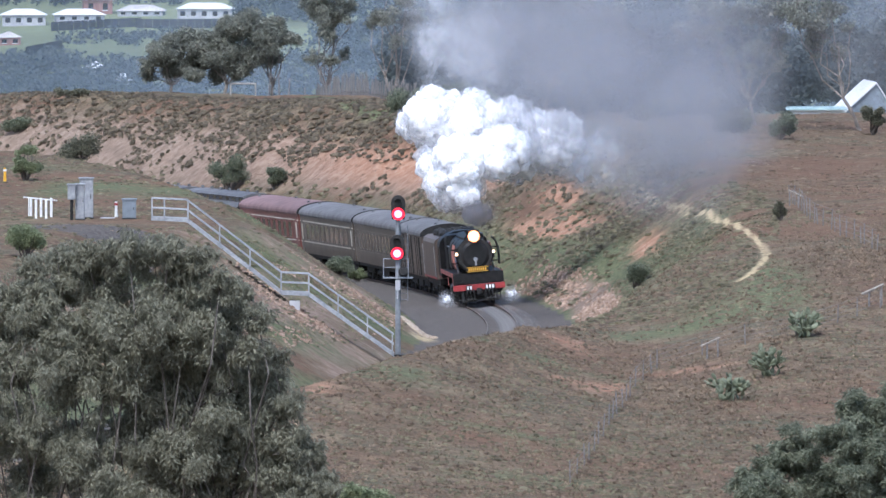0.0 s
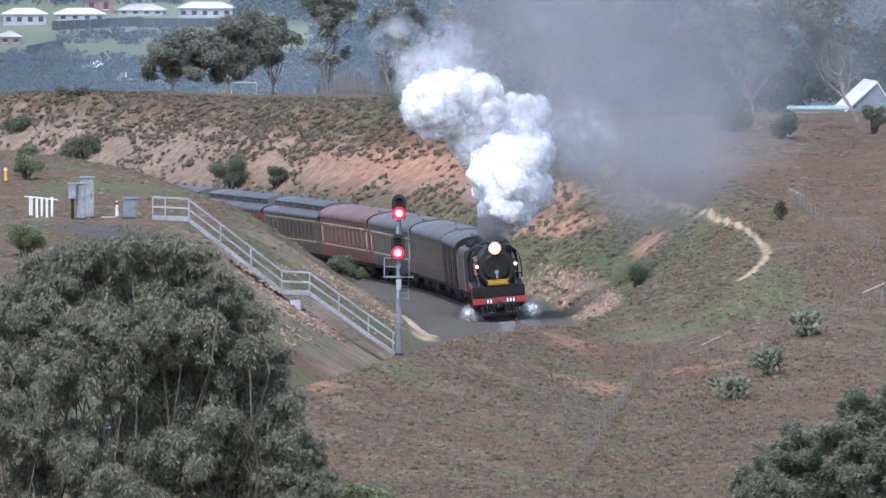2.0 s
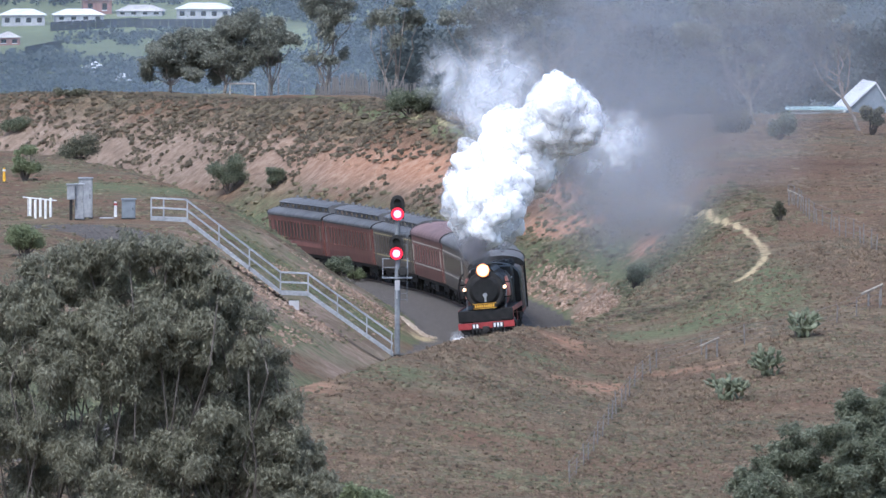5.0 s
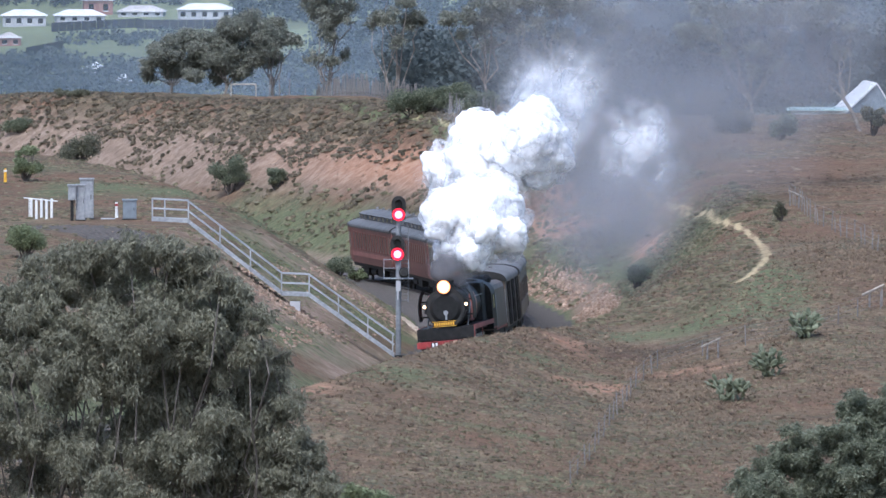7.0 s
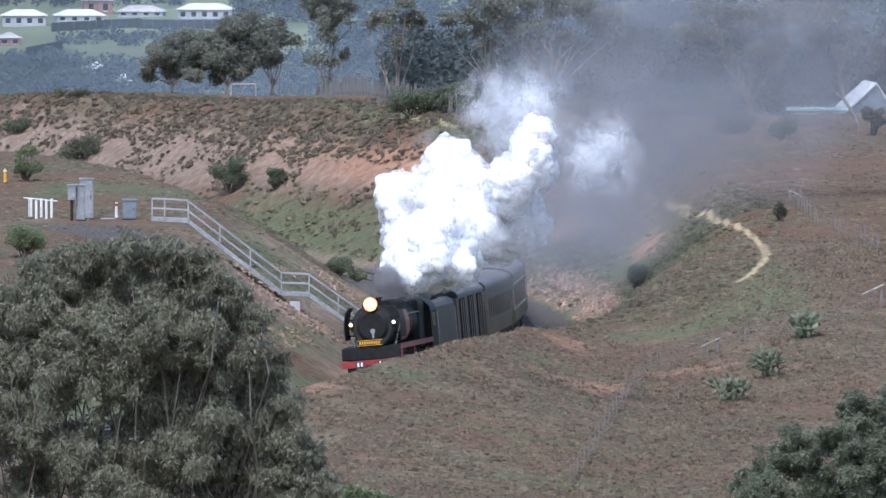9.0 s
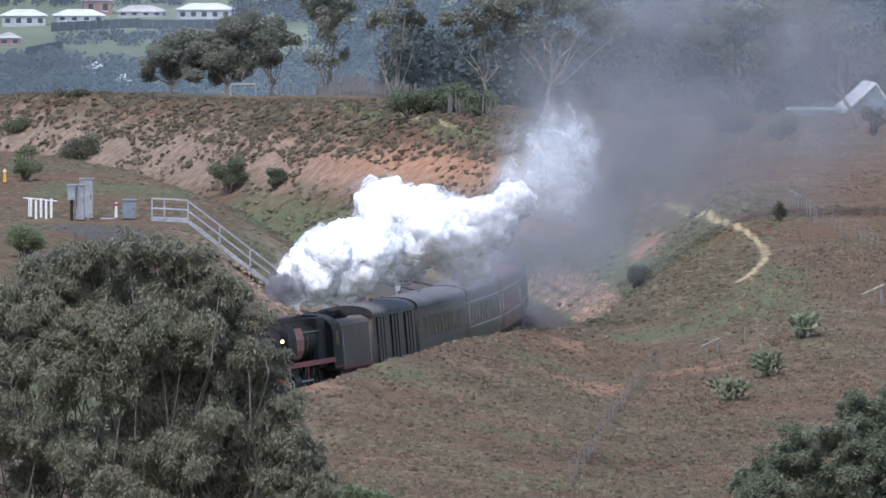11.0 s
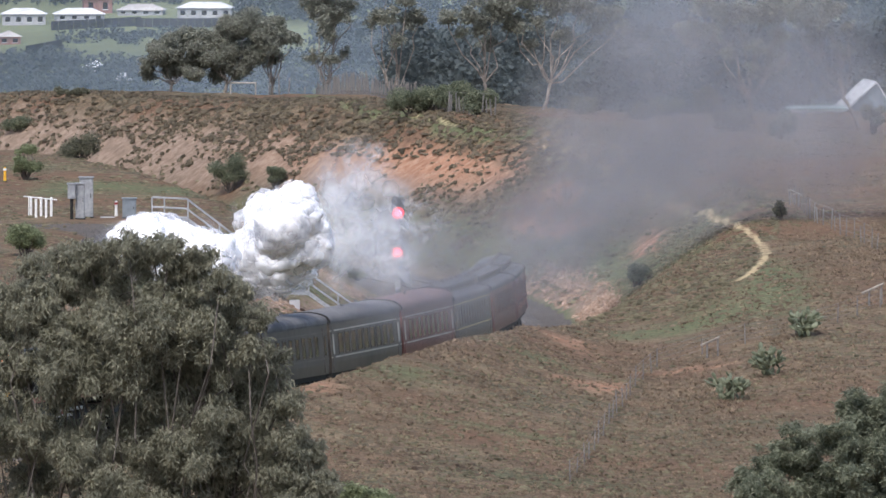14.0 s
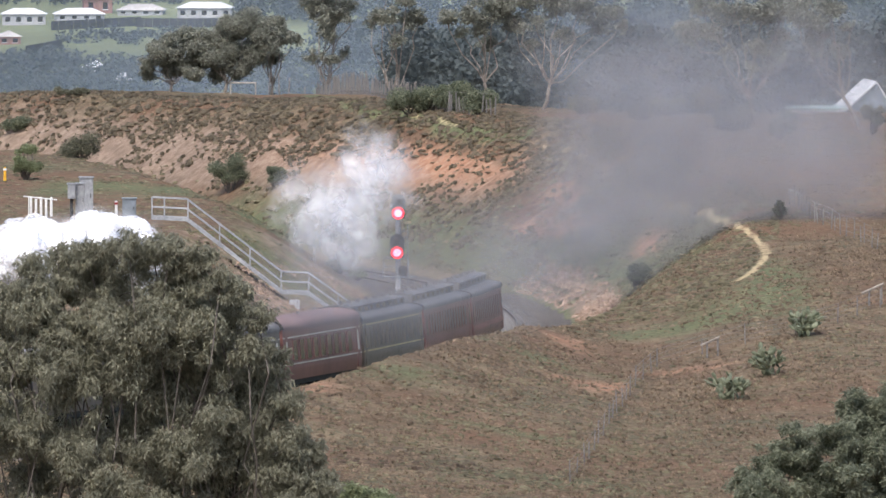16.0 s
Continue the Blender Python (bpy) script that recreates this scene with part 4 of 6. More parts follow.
# ---------------------------------------------------------------- signal
def build_signal():
    base = spot(704, 636, 850, 900)
    g = (base.y / U) / 27020 * U   # metres per unit of bearing at the post
    base.y = 870 * U
    base.x = (704 - 784) / 27020 * base.y
    base.z = zat(base.x, base.y) - 0.05
    top = sight(705, 352, 870).z - base.z
    e = empty("railway_signal", Matrix.Translation(base), "grey signal mast with two red lamps and ladder", "railway signal")

    def at(py):
        return sight(704, py, 870).z - base.z

    bm = bmesh.new()
    rod(bm, (0, 0, 0), (0, 0, top), 0.15, 14, 0.12)
    part("mast", bm, M_MAST, e)
    bm = bmesh.new()
    box(bm, -0.3, 0.3, -0.3, 0.3, 0, at(618) - at(636) + 0.1, 0.03)
    part("base", bm, M_UNDER, e, "black cast base")
    for py, x in ((372, 0.02), (442, -0.04)):
        z = at(py)
        bm = bmesh.new()
        sec = [(x - 0.34, z - 0.5), (x + 0.34, z - 0.5), (x + 0.38, z + 0.35)] + [(x + 0.38 * math.cos(math.pi * k / 8), z + 0.35 + 0.42 * math.sin(math.pi * k / 8)) for k in range(1, 8)] + [(x - 0.38, z + 0.35)]
        sweep(bm, sec, -0.28, -0.16)
        hd = part("signal_head", bm, M_UNDER, e, "black signal head")
        bm = bmesh.new()
        box(bm, x - 0.26, x + 0.26, -0.16, 0.16, z - 0.4, z + 0.5, 0.04)
        part("lamp_case", bm, M_UNDER, hd)
        for dz, mat, r in ((-0.22, M_SIGNAL, 0.2), (0.36, M_DARKLENS, 0.15)):
            bm = bmesh.new()
            rod(bm, (x, -0.29, z + dz), (x, -0.33, z + dz), r, 20)
            lens = part("lens", bm, mat, hd, "lit red lens" if mat == M_SIGNAL else "unlit dark lens")
            if mat == M_SIGNAL:
                # wider glowing disc that imitates the red bloom round the lit lens
                bm = bmesh.new()
                rod(bm, (x, -0.28, z + dz), (x, -0.31, z + dz), 0.33, 24)
                part("lens_bloom", bm, M_REDGLOW, lens)
            bm = bmesh.new()
            n = 10
            v0 = [bm.verts.new((x + r * 1.25 * math.cos(math.pi * k / n), -0.28, z + dz + r * 1.25 * math.sin(math.pi * k / n))) for k in range(n + 1)]
            v1 = [bm.verts.new((x + r * 1.25 * math.cos(math.pi * k / n), -0.62, z + dz + 0.05 + r * 1.2 * math.sin(math.pi * k / n))) for k in range(n + 1)]
            for k in range(n):
                bm.faces.new((v0[k], v0[k + 1], v1[k + 1], v1[k]))
            bmesh.ops.solidify(bm, geom=list(bm.faces), thickness=0.02)
            part("hood", bm, M_UNDER, hd)
    z = at(482)
    bm = bmesh.new()
    rod(bm, (0.3, -0.2, z), (0.3, -0.05, z), 0.27, 18)
    rod(bm, (0.3, -0.42, z + 0.02), (0.3, -0.2, z), 0.2, 14, 0.22)
    box(bm, 0.0, 0.3, -0.1, 0.0, z - 0.1, z + 0.1)
    part("shunt_signal", bm, M_UNDER, e, "small round unlit shunting signal")
    z = at(492)
    bm = bmesh.new()
    box(bm, -0.8, 0.8, -0.3, 0.35, z - 0.06, z, 0.01)
    pf = part("platform", bm, M_MAST, e)
    for zz in (0.5, 0.95):
        bm = bmesh.new()
        rod(bm, (-0.75, 0.3, z + zz), (0.55, 0.3, z + zz), 0.025, 6)
        rod(bm, (-0.75, 0.3, z + zz), (-0.75, -0.3, z + zz), 0.025, 6)
        rod(bm, (0.55, 0.3, z + zz), (0.55, -0.3, z + zz), 0.025, 6)
        part("guard_rail", bm, M_GALV, pf)
    for x, y in ((-0.75, 0.3), (0.55, 0.3), (-0.75, -0.3), (0.55, -0.3)):
        bm = bmesh.new()
        rod(bm, (x, y, z), (x, y, z + 0.97), 0.025, 6)
        part("guard_post", bm, M_GALV, pf)
    bm = bmesh.new()
    for x in (0.14, 0.52):
        rod(bm, (x, 0.2, at(535)), (x, 0.2, at(400)), 0.022, 6)
    for k in range(int((at(400) - at(535)) / 0.32)):
        rod(bm, (0.14, 0.2, at(535) + 0.1 + k * 0.32), (0.52, 0.2, at(535) + 0.1 + k * 0.32), 0.016, 5)
    part("ladder", bm, M_MAST, e)
    bm = bmesh.new()
    box(bm, -0.13, 0.13, -0.26, -0.1, at(515), at(497), 0.02)
    rod(bm, (-0.02, -0.2, at(530)), (-0.02, -0.2, at(515)), 0.05, 6)
    part("junction_box", bm, M_PALEWALL, e)


# ---------------------------------------------------------------- stairs down the bank
def build_stairs():
    y0 = 868 * U
    def pt(px, py, dy=0.0):
        v = sight(px, py, 868)
        return v + Vector((0, dy, 0))
    line = [(268, 388), (330, 391), (498, 520), (545, 522), (697, 630)]
    ob = empty("bank_stairway", Matrix.Translation(pt(268, 388)), "galvanised steel stairway with handrails down the bank", "stairway")
    o = pt(268, 388)
    width = 1.1
    for dy in (0.0, width):
        bm = bmesh.new()
        for a, b in zip(line, line[1:]):
            p, q = pt(*a, dy) - o, pt(*b, dy) - o
            n = Vector((0, 0, 0.095))
            d = Vector((0, 0.03, 0))
            vs = [bm.verts.new(v) for v in (p - n - d, q - n - d, q + n - d, p + n - d, p - n + d, q - n + d, q + n + d, p + n + d)]
            for f in ((0, 1, 2, 3), (7, 6, 5, 4), (0, 4, 5, 1), (3, 2, 6, 7), (1, 5, 6, 2), (0, 3, 7, 4)):
                bm.faces.new([vs[i] for i in f])
        bmesh.ops.recalc_face_normals(bm, faces=bm.faces)
        part("stringer", bm, M_GALV, ob)
        for hh in (0.55, 1.06):
            bm = bmesh.new()
            for a, b in zip(line, line[1:]):
                up = Vector((0, 0, hh))
                rod(bm, pt(*a, dy) - o + up, pt(*b, dy) - o + up, 0.027, 8)
            part("handrail", bm, M_GALV, ob)
        posts = [(268, 388), (290, 389), (332, 392), (388, 436), (442, 477), (497, 519), (546, 523), (598, 560), (650, 597), (694, 628)]
        for q in posts:
            bm = bmesh.new()
            p = pt(*q, dy) - o
            box(bm, p.x - 0.03, p.x + 0.03, p.y - 0.03, p.y + 0.03, p.z - 0.1, p.z + 1.06)
            part("rail_post", bm, M_GALV, ob)
    for a, b in ((1, 2), (3, 4)):
        p, q = pt(*line[a]) - o, pt(*line[b]) - o
        n = int((p.z - q.z) / 0.18)
        for k in range(n):
            c = p.lerp(q, (k + 0.5) / n)
            bm = bmesh.new()
            box(bm, c.x - 0.14, c.x + 0.14, 0.03, width - 0.03, c.z - 0.03, c.z + 0.01)
            part("tread", bm, M_GALV, ob)
    for a, b in ((0, 1), (2, 3)):
        p, q = pt(*line[a]) - o, pt(*line[b]) - o
        bm = bmesh.new()
        box(bm, p.x, q.x, 0.03, width - 0.03, p.z - 0.02, p.z + 0.02)
        part("landing", bm, M_GALV, ob)
    c = pt(521, 545) - o
    bm = bmesh.new()
    zb = zat(*(pt(521, 545).xy)) - o.z - 0.5
    box(bm, c.x - 0.27, c.x + 0.27, 0.1, 0.6, min(zb, c.z - 0.4), pt(521, 534).z - o.z, 0.03)
    part("footing", bm, M_PALEWALL, ob, "pale concrete footing")


# ---------------------------------------------------------------- signalling yard
def ground_pose(px, py, y0=700, y1=1500):
    p = spot(px, py, y0, y1)
    return Matrix.Translation(p), p.y / 27020  # metres per unit of bearing


def cabinet(px, py, wpx, hpx, label, legs=0.0, depth=0.6, mat=None):
    m, k = ground_pose(px, py)
    e = empty("equipment_cabinet", m, label, "cabinet", "cabinets in the yard")
    w, h = wpx * k / 2, hpx * k
    bm = bmesh.new()
    box(bm, -w, w, 0, depth, legs, h, 0.03)
    b = part("case", bm, mat or M_GALV, e)
    bm = bmesh.new()
    box(bm, -w - 0.05, w + 0.05, -0.06, depth + 0.06, h, h + 0.08, 0.02)
    part("lid", bm, mat or M_GALV, e)
    bm = bmesh.new()
    box(bm, -w * 0.85, w * 0.85, -0.03, 0.0, legs + 0.1, h - 0.1, 0.01)
    d = part("door", bm, mat or M_GALV, e)
    bm = bmesh.new()
    box(bm, w * 0.6, w * 0.7, -0.07, -0.03, h * 0.5, h * 0.62, 0.01)
    part("handle", bm, M_UNDER, d)
    bm = bmesh.new()
    if legs:
        rod(bm, (0, depth / 2, -0.1), (0, depth / 2, legs), 0.09, 10)
    else:
        box(bm, -w - 0.03, w + 0.03, -0.03, depth + 0.03, -0.15, 0.06)
    part("stand", bm, M_UNDER, e)
    return e


def build_yard():
    cabinet(152, 388, 24, 70, "tall pale grey steel equipment cabinet in the yard")
    cabinet(141, 391, 16, 62, "narrow grey steel equipment cabinet beside a taller one")
    cabinet(126, 391, 14, 62, "small grey cabinet raised on a post", legs=1.15, depth=0.4)
    cabinet(228, 390, 24, 34, "low blue-grey steel box at the yard's edge", mat=M_BLUEGREY)
    for k, px in enumerate((54, 63, 72, 81, 90)):
        m, g = ground_pose(px, 386 + (k % 2) * 3)
        e = empty("bollard", m, "slim white painted steel bollard", "bollard", "white bollards")
        bm = bmesh.new()
        rod(bm, (0, 0, -0.1), (0, 0, 33 * g), 0.075, 10)
        part("post", bm, M_WHITE, e)
        bm = bmesh.new()
        rod(bm, (0, 0, 33 * g), (0, 0, 33 * g + 0.04), 0.085, 10, 0.05)
        part("cap", bm, M_WHITE, e)
    m, g = ground_pose(72, 384)
    e = empty("boom_pipe", m, "thin white horizontal pipe behind the bollards", "pipe")
    bm = bmesh.new()
    rod(bm, (-1.0, 0.3, 1.05), (0.9, 0.3, 0.85), 0.035, 8)
    part("pipe", bm, M_WHITE, e)
    bm = bmesh.new()
    for x, z in ((-0.7, 1.0), (0.6, 0.9)):
        rod(bm, (x, 0.3, -0.1), (x, 0.3, z), 0.03, 6)
    part("pipe_stand", bm, M_WHITE, e)
    for px, py, h, mat, lab in ((205, 385, 27, M_WHITE, "short white and red marker post"), (8, 322, 24, M_YELLOW, "bright yellow marker post in dry grass")):
        m, g = ground_pose(px, py)
        e = empty("marker_post", m, lab, "post")
        bm = bmesh.new()
        rod(bm, (0, 0, -0.1), (0, 0, h * g), 0.1, 10, 0.07)
        part("post", bm, mat, e)
        bm = bmesh.new()
        rod(bm, (0, 0, h * g * 0.75), (0, 0, h * g * 0.9), 0.105, 10)
        part("reflector_band", bm, M_REDPAINT if mat == M_WHITE else M_WHITE, e)
    m, g = ground_pose(190, 388)
    e = empty("cable_pit", m, "flat pale concrete cable pit cover", "pit cover")
    bm = bmesh.new()
    box(bm, -0.4, 0.4, -0.3, 0.3, -0.1, 0.05, 0.02)
    part("cover", bm, M_PALEWALL, e)


# ---------------------------------------------------------------- fences
def fence(stops, spacing, height, r, label, wires=4, y0=700, post_mat=None, strainers=()):
    ps = [spot(px, py, y0, 1190) for px, py in stops]
    e = empty("wire_fence", Matrix.Translation(ps[0]), label, "fence")
    tops = []
    first = None
    for a, b in zip(ps, ps[1:]):
        n = max(1, int((b - a).length / spacing))
        for k in range(n):
            p = a.lerp(b, (k + random.uniform(-0.25, 0.25)) / n)
            p.z = zat(p.x, p.y)
            tops.append(p - ps[0])
    for i, p in enumerate(tops):
        if first is None:
            bm = bmesh.new()
            rod(bm, (0, 0, -0.2), (0, 0, height), r, 6, r * 0.85)
            first = part("post", bm, post_mat or M_POST, e)
            ob = first
        else:
            ob = new("post", first.data)
            ob.parent = e
        ob.matrix_basis = Matrix.Translation(p) @ pose(0, 0, 0, random.uniform(-4, 4), random.uniform(-4, 4), random.uniform(0, 90)) @ Matrix.Diagonal((1, 1, random.uniform(0.7, 1.1), 1))
    for w in range(wires):
        z = height * (0.25 + 0.7 * w / max(1, wires - 1))
        bm = bmesh.new()
        for p, q in zip(tops, tops[1:]):
            rod(bm, p + Vector((0, 0, z)), q + Vector((0, 0, z)), 0.008, 3)
        part("wire", bm, M_POST, e)
    return e


def strainer(px, py, flip=1, size=1.0):
    m, g = ground_pose(px, py)
    e = empty("fence_strainer", m, "weathered pale timber strainer post with sloping brace", "fence post")
    for x, h in ((0.0, 1.05), (-0.62 * flip, 0.8)):
        bm = bmesh.new()
        rod(bm, (x * size, 0, -0.2), (x * size, 0, h * size), 0.06 * size, 8, 0.05 * size)
        part("post", bm, M_POST, e)
    bm = bmesh.new()
    rod(bm, (0.12 * flip * size, -0.08, 1.12 * size), (-1.0 * flip * size, -0.08, 0.62 * size), 0.06 * size, 8)
    part("brace", bm, M_PALEWOOD, e, "sun-bleached timber brace rail")


def build_fences():
    fence([(1566, 545), (1480, 575), (1400, 600), (1320, 612), (1240, 632), (1165, 655), (1125, 690), (1085, 745), (1045, 815), (1000, 870)], 3.4, 1.0, 0.034, "thin wire fence with grey posts across the slope")
    fence([(1398, 358), (1440, 395), (1500, 422), (1567, 452)], 3.4, 1.15, 0.035, "thin wire fence on the dry plateau")
    strainer(1271, 634, 1, 0.85)
    strainer(1398, 365, -1, 0.8)
    strainer(1561, 545)
    # paling fence and rails behind the bank
    fence([(470, 160), (560, 165), (650, 170), (720, 185), (800, 203), (884, 208)], 0.8, 1.5, 0.055, "uneven grey timber paling fence behind the bank", wires=2, y0=1000, post_mat=M_PALING)
    for px, w in ((430, 44), (600, 44)):
        m, g = ground_pose(px, 160, 1000, 1190)
        e = empty("rail_frame", m, "low grey timber rail frame by the fence", "fence")
        bm = bmesh.new()
        rod(bm, (-w * g / 2, 0, 0.85), (w * g / 2, 0, 0.85), 0.06, 6)
        part("rail", bm, M_PALEWOOD, e)
        for sx in (-1, 1):
            bm = bmesh.new()
            rod(bm, (sx * w * g / 2, 0, -0.2), (sx * w * g / 2, 0, 0.9), 0.06, 6)
            part("post", bm, M_PALEWOOD, e)

# ---------------------------------------------------------------- trees, shrubs, grass
def quads_mesh(name, co, mat, per=4):
    """Loose flat pieces of `per` corners each, from an array (n, per, 3)."""
    n = len(co)
    me = bpy.data.meshes.new(name)
    me.vertices.add(n * per)
    me.vertices.foreach_set("co", co.reshape(-1).astype(np.float32))
    me.loops.add(n * per)
    me.loops.foreach_set("vertex_index", np.arange(n * per, dtype=np.int32))
    me.polygons.add(n)
    me.polygons.foreach_set("loop_start", np.arange(0, n * per, per, dtype=np.int32))
    me.update(calc_edges=True)
    me.materials.append(mat)
    return me


def leaf_cloud(rng, centres, radii, n, length, width, droop=0.6, squash=0.75, inner=0.35):
    """Leaves scattered in clumps, denser towards each clump's outside."""
    centres, radii = np.asarray(centres), np.asarray(radii)
    w = radii ** 2
    pick = rng.choice(len(centres), n, p=w / w.sum())
    v = rng.normal(size=(n, 3))
    v /= np.linalg.norm(v, axis=1)[:, None]
    rad = radii[pick] * rng.uniform(inner, 1.08, n) ** 0.6
    p = centres[pick] + v * rad[:, None] * np.array([1, 1, squash])
    a = rng.normal(size=(n, 3))
    a[:, 2] = a[:, 2] * 0.6 - droop
    a /= np.linalg.norm(a, axis=1)[:, None]
    b = np.cross(a, v + rng.normal(size=(n, 3)) * 0.7)
    b /= np.linalg.norm(b, axis=1)[:, None] + 1e-9
    L = (length * rng.uniform(0.6, 1.3, n))[:, None]
    W = (width * rng.uniform(0.7, 1.3, n))[:, None]
    return np.stack([p - b * W * 0.2, p + a * L * 0.45 - b * W * 0.5, p + a * L, p + a * L * 0.45 + b * W * 0.5], 1)


def limb(bm, pts, r0, r1, n=7):
    k = len(pts) - 1
    for i in range(k):
        rod(bm, pts[i], pts[i + 1], r0 + (r1 - r0) * i / k, n, r0 + (r1 - r0) * (i + 1) / k)


def wander(rng, a, b, k, amount):
    a, b = Vector(a), Vector(b)
    L = (b - a).length
    return [a] + [a.lerp(b, i / k) + Vector(rng.normal(size=3) * amount * L) for i in range(1, k)] + [b]


def gum_tree(base, clumps, label, seed, leaves=9000, length=0.34, width=0.14, trunk=0.2, mat=None, bark=None, name="gum_tree", fork=0.4, group="", stems=1, full=1.0, subs=8, reach=0.95, droop=0.6, small=(0.3, 0.6), squash=0.75, inner=0.35):
    """A gum: a forked tapered trunk and limbs that reach each leaf clump (x, y, z, r from the base)."""
    rng = np.random.default_rng(seed)
    e = empty(name, Matrix.Translation(base), label, "tree", group)
    cl = np.array(clumps, float)
    top = cl[:, :3].mean(0)
    bm = bmesh.new()
    forks = []
    for s in range(stems):
        off = (s - (stems - 1) / 2) * 1.2
        f = Vector((top[0] * 0.5 + off * 0.8, top[1] * 0.4, max(0.5, cl[:, 2].min() * fork)))
        limb(bm, wander(rng, (off * 0.4, 0, -0.4), f, 4, 0.03), trunk, trunk * 0.75, 9)
        forks.append(f)
    part("trunk", bm, bark or M_BARK, e, "pale smooth gum bark")
    for i, c in enumerate(cl):
        bm = bmesh.new()
        f = min(forks, key=lambda q: (q - Vector(c[:3])).length)
        limb(bm, wander(rng, f, c[:3], 4, 0.06), trunk * 0.42, 0.03, 5)
        for _ in range(3):
            v = rng.normal(size=3)
            v /= np.linalg.norm(v)
            limb(bm, wander(rng, c[:3] - np.array([0, 0, c[3] * 0.3]), c[:3] + v * c[3] * 0.8, 2, 0.08), 0.03, 0.012, 4)
        part("limb", bm, bark or M_BARK, e)
    sub, rad = [], []
    for c in cl:
        for _ in range(subs):
            v = rng.normal(size=3)
            v /= np.linalg.norm(v)
            sub.append(c[:3] + v * c[3] * rng.uniform(0.2, reach) * np.array([1, 1, 0.85]))
            rad.append(c[3] * rng.uniform(*small) * full)
    co = leaf_cloud(rng, sub, rad, leaves, length, width, droop, squash, inner)
    ob = new("crown", quads_mesh("crown", co, mat or M_LEAF))
    ob.parent = e
    tagged(ob, kind="stuff")
    return e


def tree_by_sight(px, py, y, clumps, label, seed, y0=700, y1=1500, **kw):
    """Crown clumps named by bearing, depression, size (bearing units) and depth offset in metres."""
    if y is None:
        base = spot(px, py, y0, y1)
    else:
        base = sight(px, py, y)
        base.z = zat(base.x, base.y)
    k = base.y / 27020
    cl = []
    for cx, cy, r, dy in clumps:
        v = sight(cx, cy, base.y / U)
        cl.append((v.x - base.x, dy, v.z - base.z, r * k))
    return gum_tree(base, cl, label, seed, **kw)


def shrub(px, py, wpx, hpx, label, seed, mat=None, n=2600, y0=700, name="shrub", length=0.2, width=0.09):
    base = spot(px, py, min(y0, 1000), 1118 if y0 >= 1000 and px > 700 else 1200)
    k = base.y / 27020
    rng = np.random.default_rng(seed)
    e = empty(name, Matrix.Translation(base), label, "shrub")
    w, h = wpx * k / 2, hpx * k
    cs = [(rng.uniform(-0.65, 0.65) * w, rng.uniform(-0.6, 0.6) * w, h * rng.uniform(0.25, 0.75)) for _ in range(14)]
    rs = [min(w, h) * rng.uniform(0.25, 0.5) for _ in cs]
    bm = bmesh.new()
    for c in cs:
        limb(bm, wander(rng, (0, 0, -0.1), c, 3, 0.06), 0.05, 0.015, 5)
    part("branchwork", bm, M_BARK2, e)
    ob = new("foliage", quads_mesh("foliage", leaf_cloud(rng, cs, rs, int(n * 2.2), length * 0.68, width * 0.62, 0.0, 0.75, 0.1), mat or M_SHRUB))
    ob.parent = e
    tagged(ob, kind="stuff")
    return e


def prickly_pear(px, py, wpx, hpx, seed):
    base = spot(px, py)
    k = base.y / 27020
    rng = np.random.default_rng(seed)
    e = empty("prickly_pear", Matrix.Translation(base), "grey-green prickly pear cactus in dry grass", "cactus", "prickly pears on the slope")
    w, h = wpx * k / 2, hpx * k
    rows = [(Vector((rng.uniform(-0.6, 0.6) * w, rng.uniform(-0.5, 0.5) * w, 0.0)), Vector((0, 0, 1))) for _ in range(10)]
    made = 0
    while rows and made < 110:
        p, d = rows.pop(0)
        L = rng.uniform(0.3, 0.46)
        d = (d + Vector(rng.normal(size=3)) * 0.45)
        d.z = abs(d.z) * 0.8 + 0.15
        d.normalize()
        c = p + d * L * 0.5
        q = d.to_track_quat("Z", "Y") @ Euler((0, 0, rng.uniform(0, 3.1))).to_quaternion()
        bm = bmesh.new()
        bmesh.ops.create_uvsphere(bm, u_segments=10, v_segments=7, radius=0.5, matrix=Matrix.LocRotScale(c, q, (L * 0.55, 0.08, L)))
        part("pad", bm, M_CACTUS, e, smooth=True)
        made += 1
        t = p + d * L * 0.95
        if t.z < h and abs(t.x) < w * 1.1:
            for _ in range(2 if rng.random() < 0.75 else 1):
                rows.append((t, d))
    return e


TRAIL = ((1240, 378), (1262, 384), (1290, 396), (1315, 408), (1335, 422), (1352, 440), (1358, 455), (1345, 470), (1330, 485), (1305, 500))


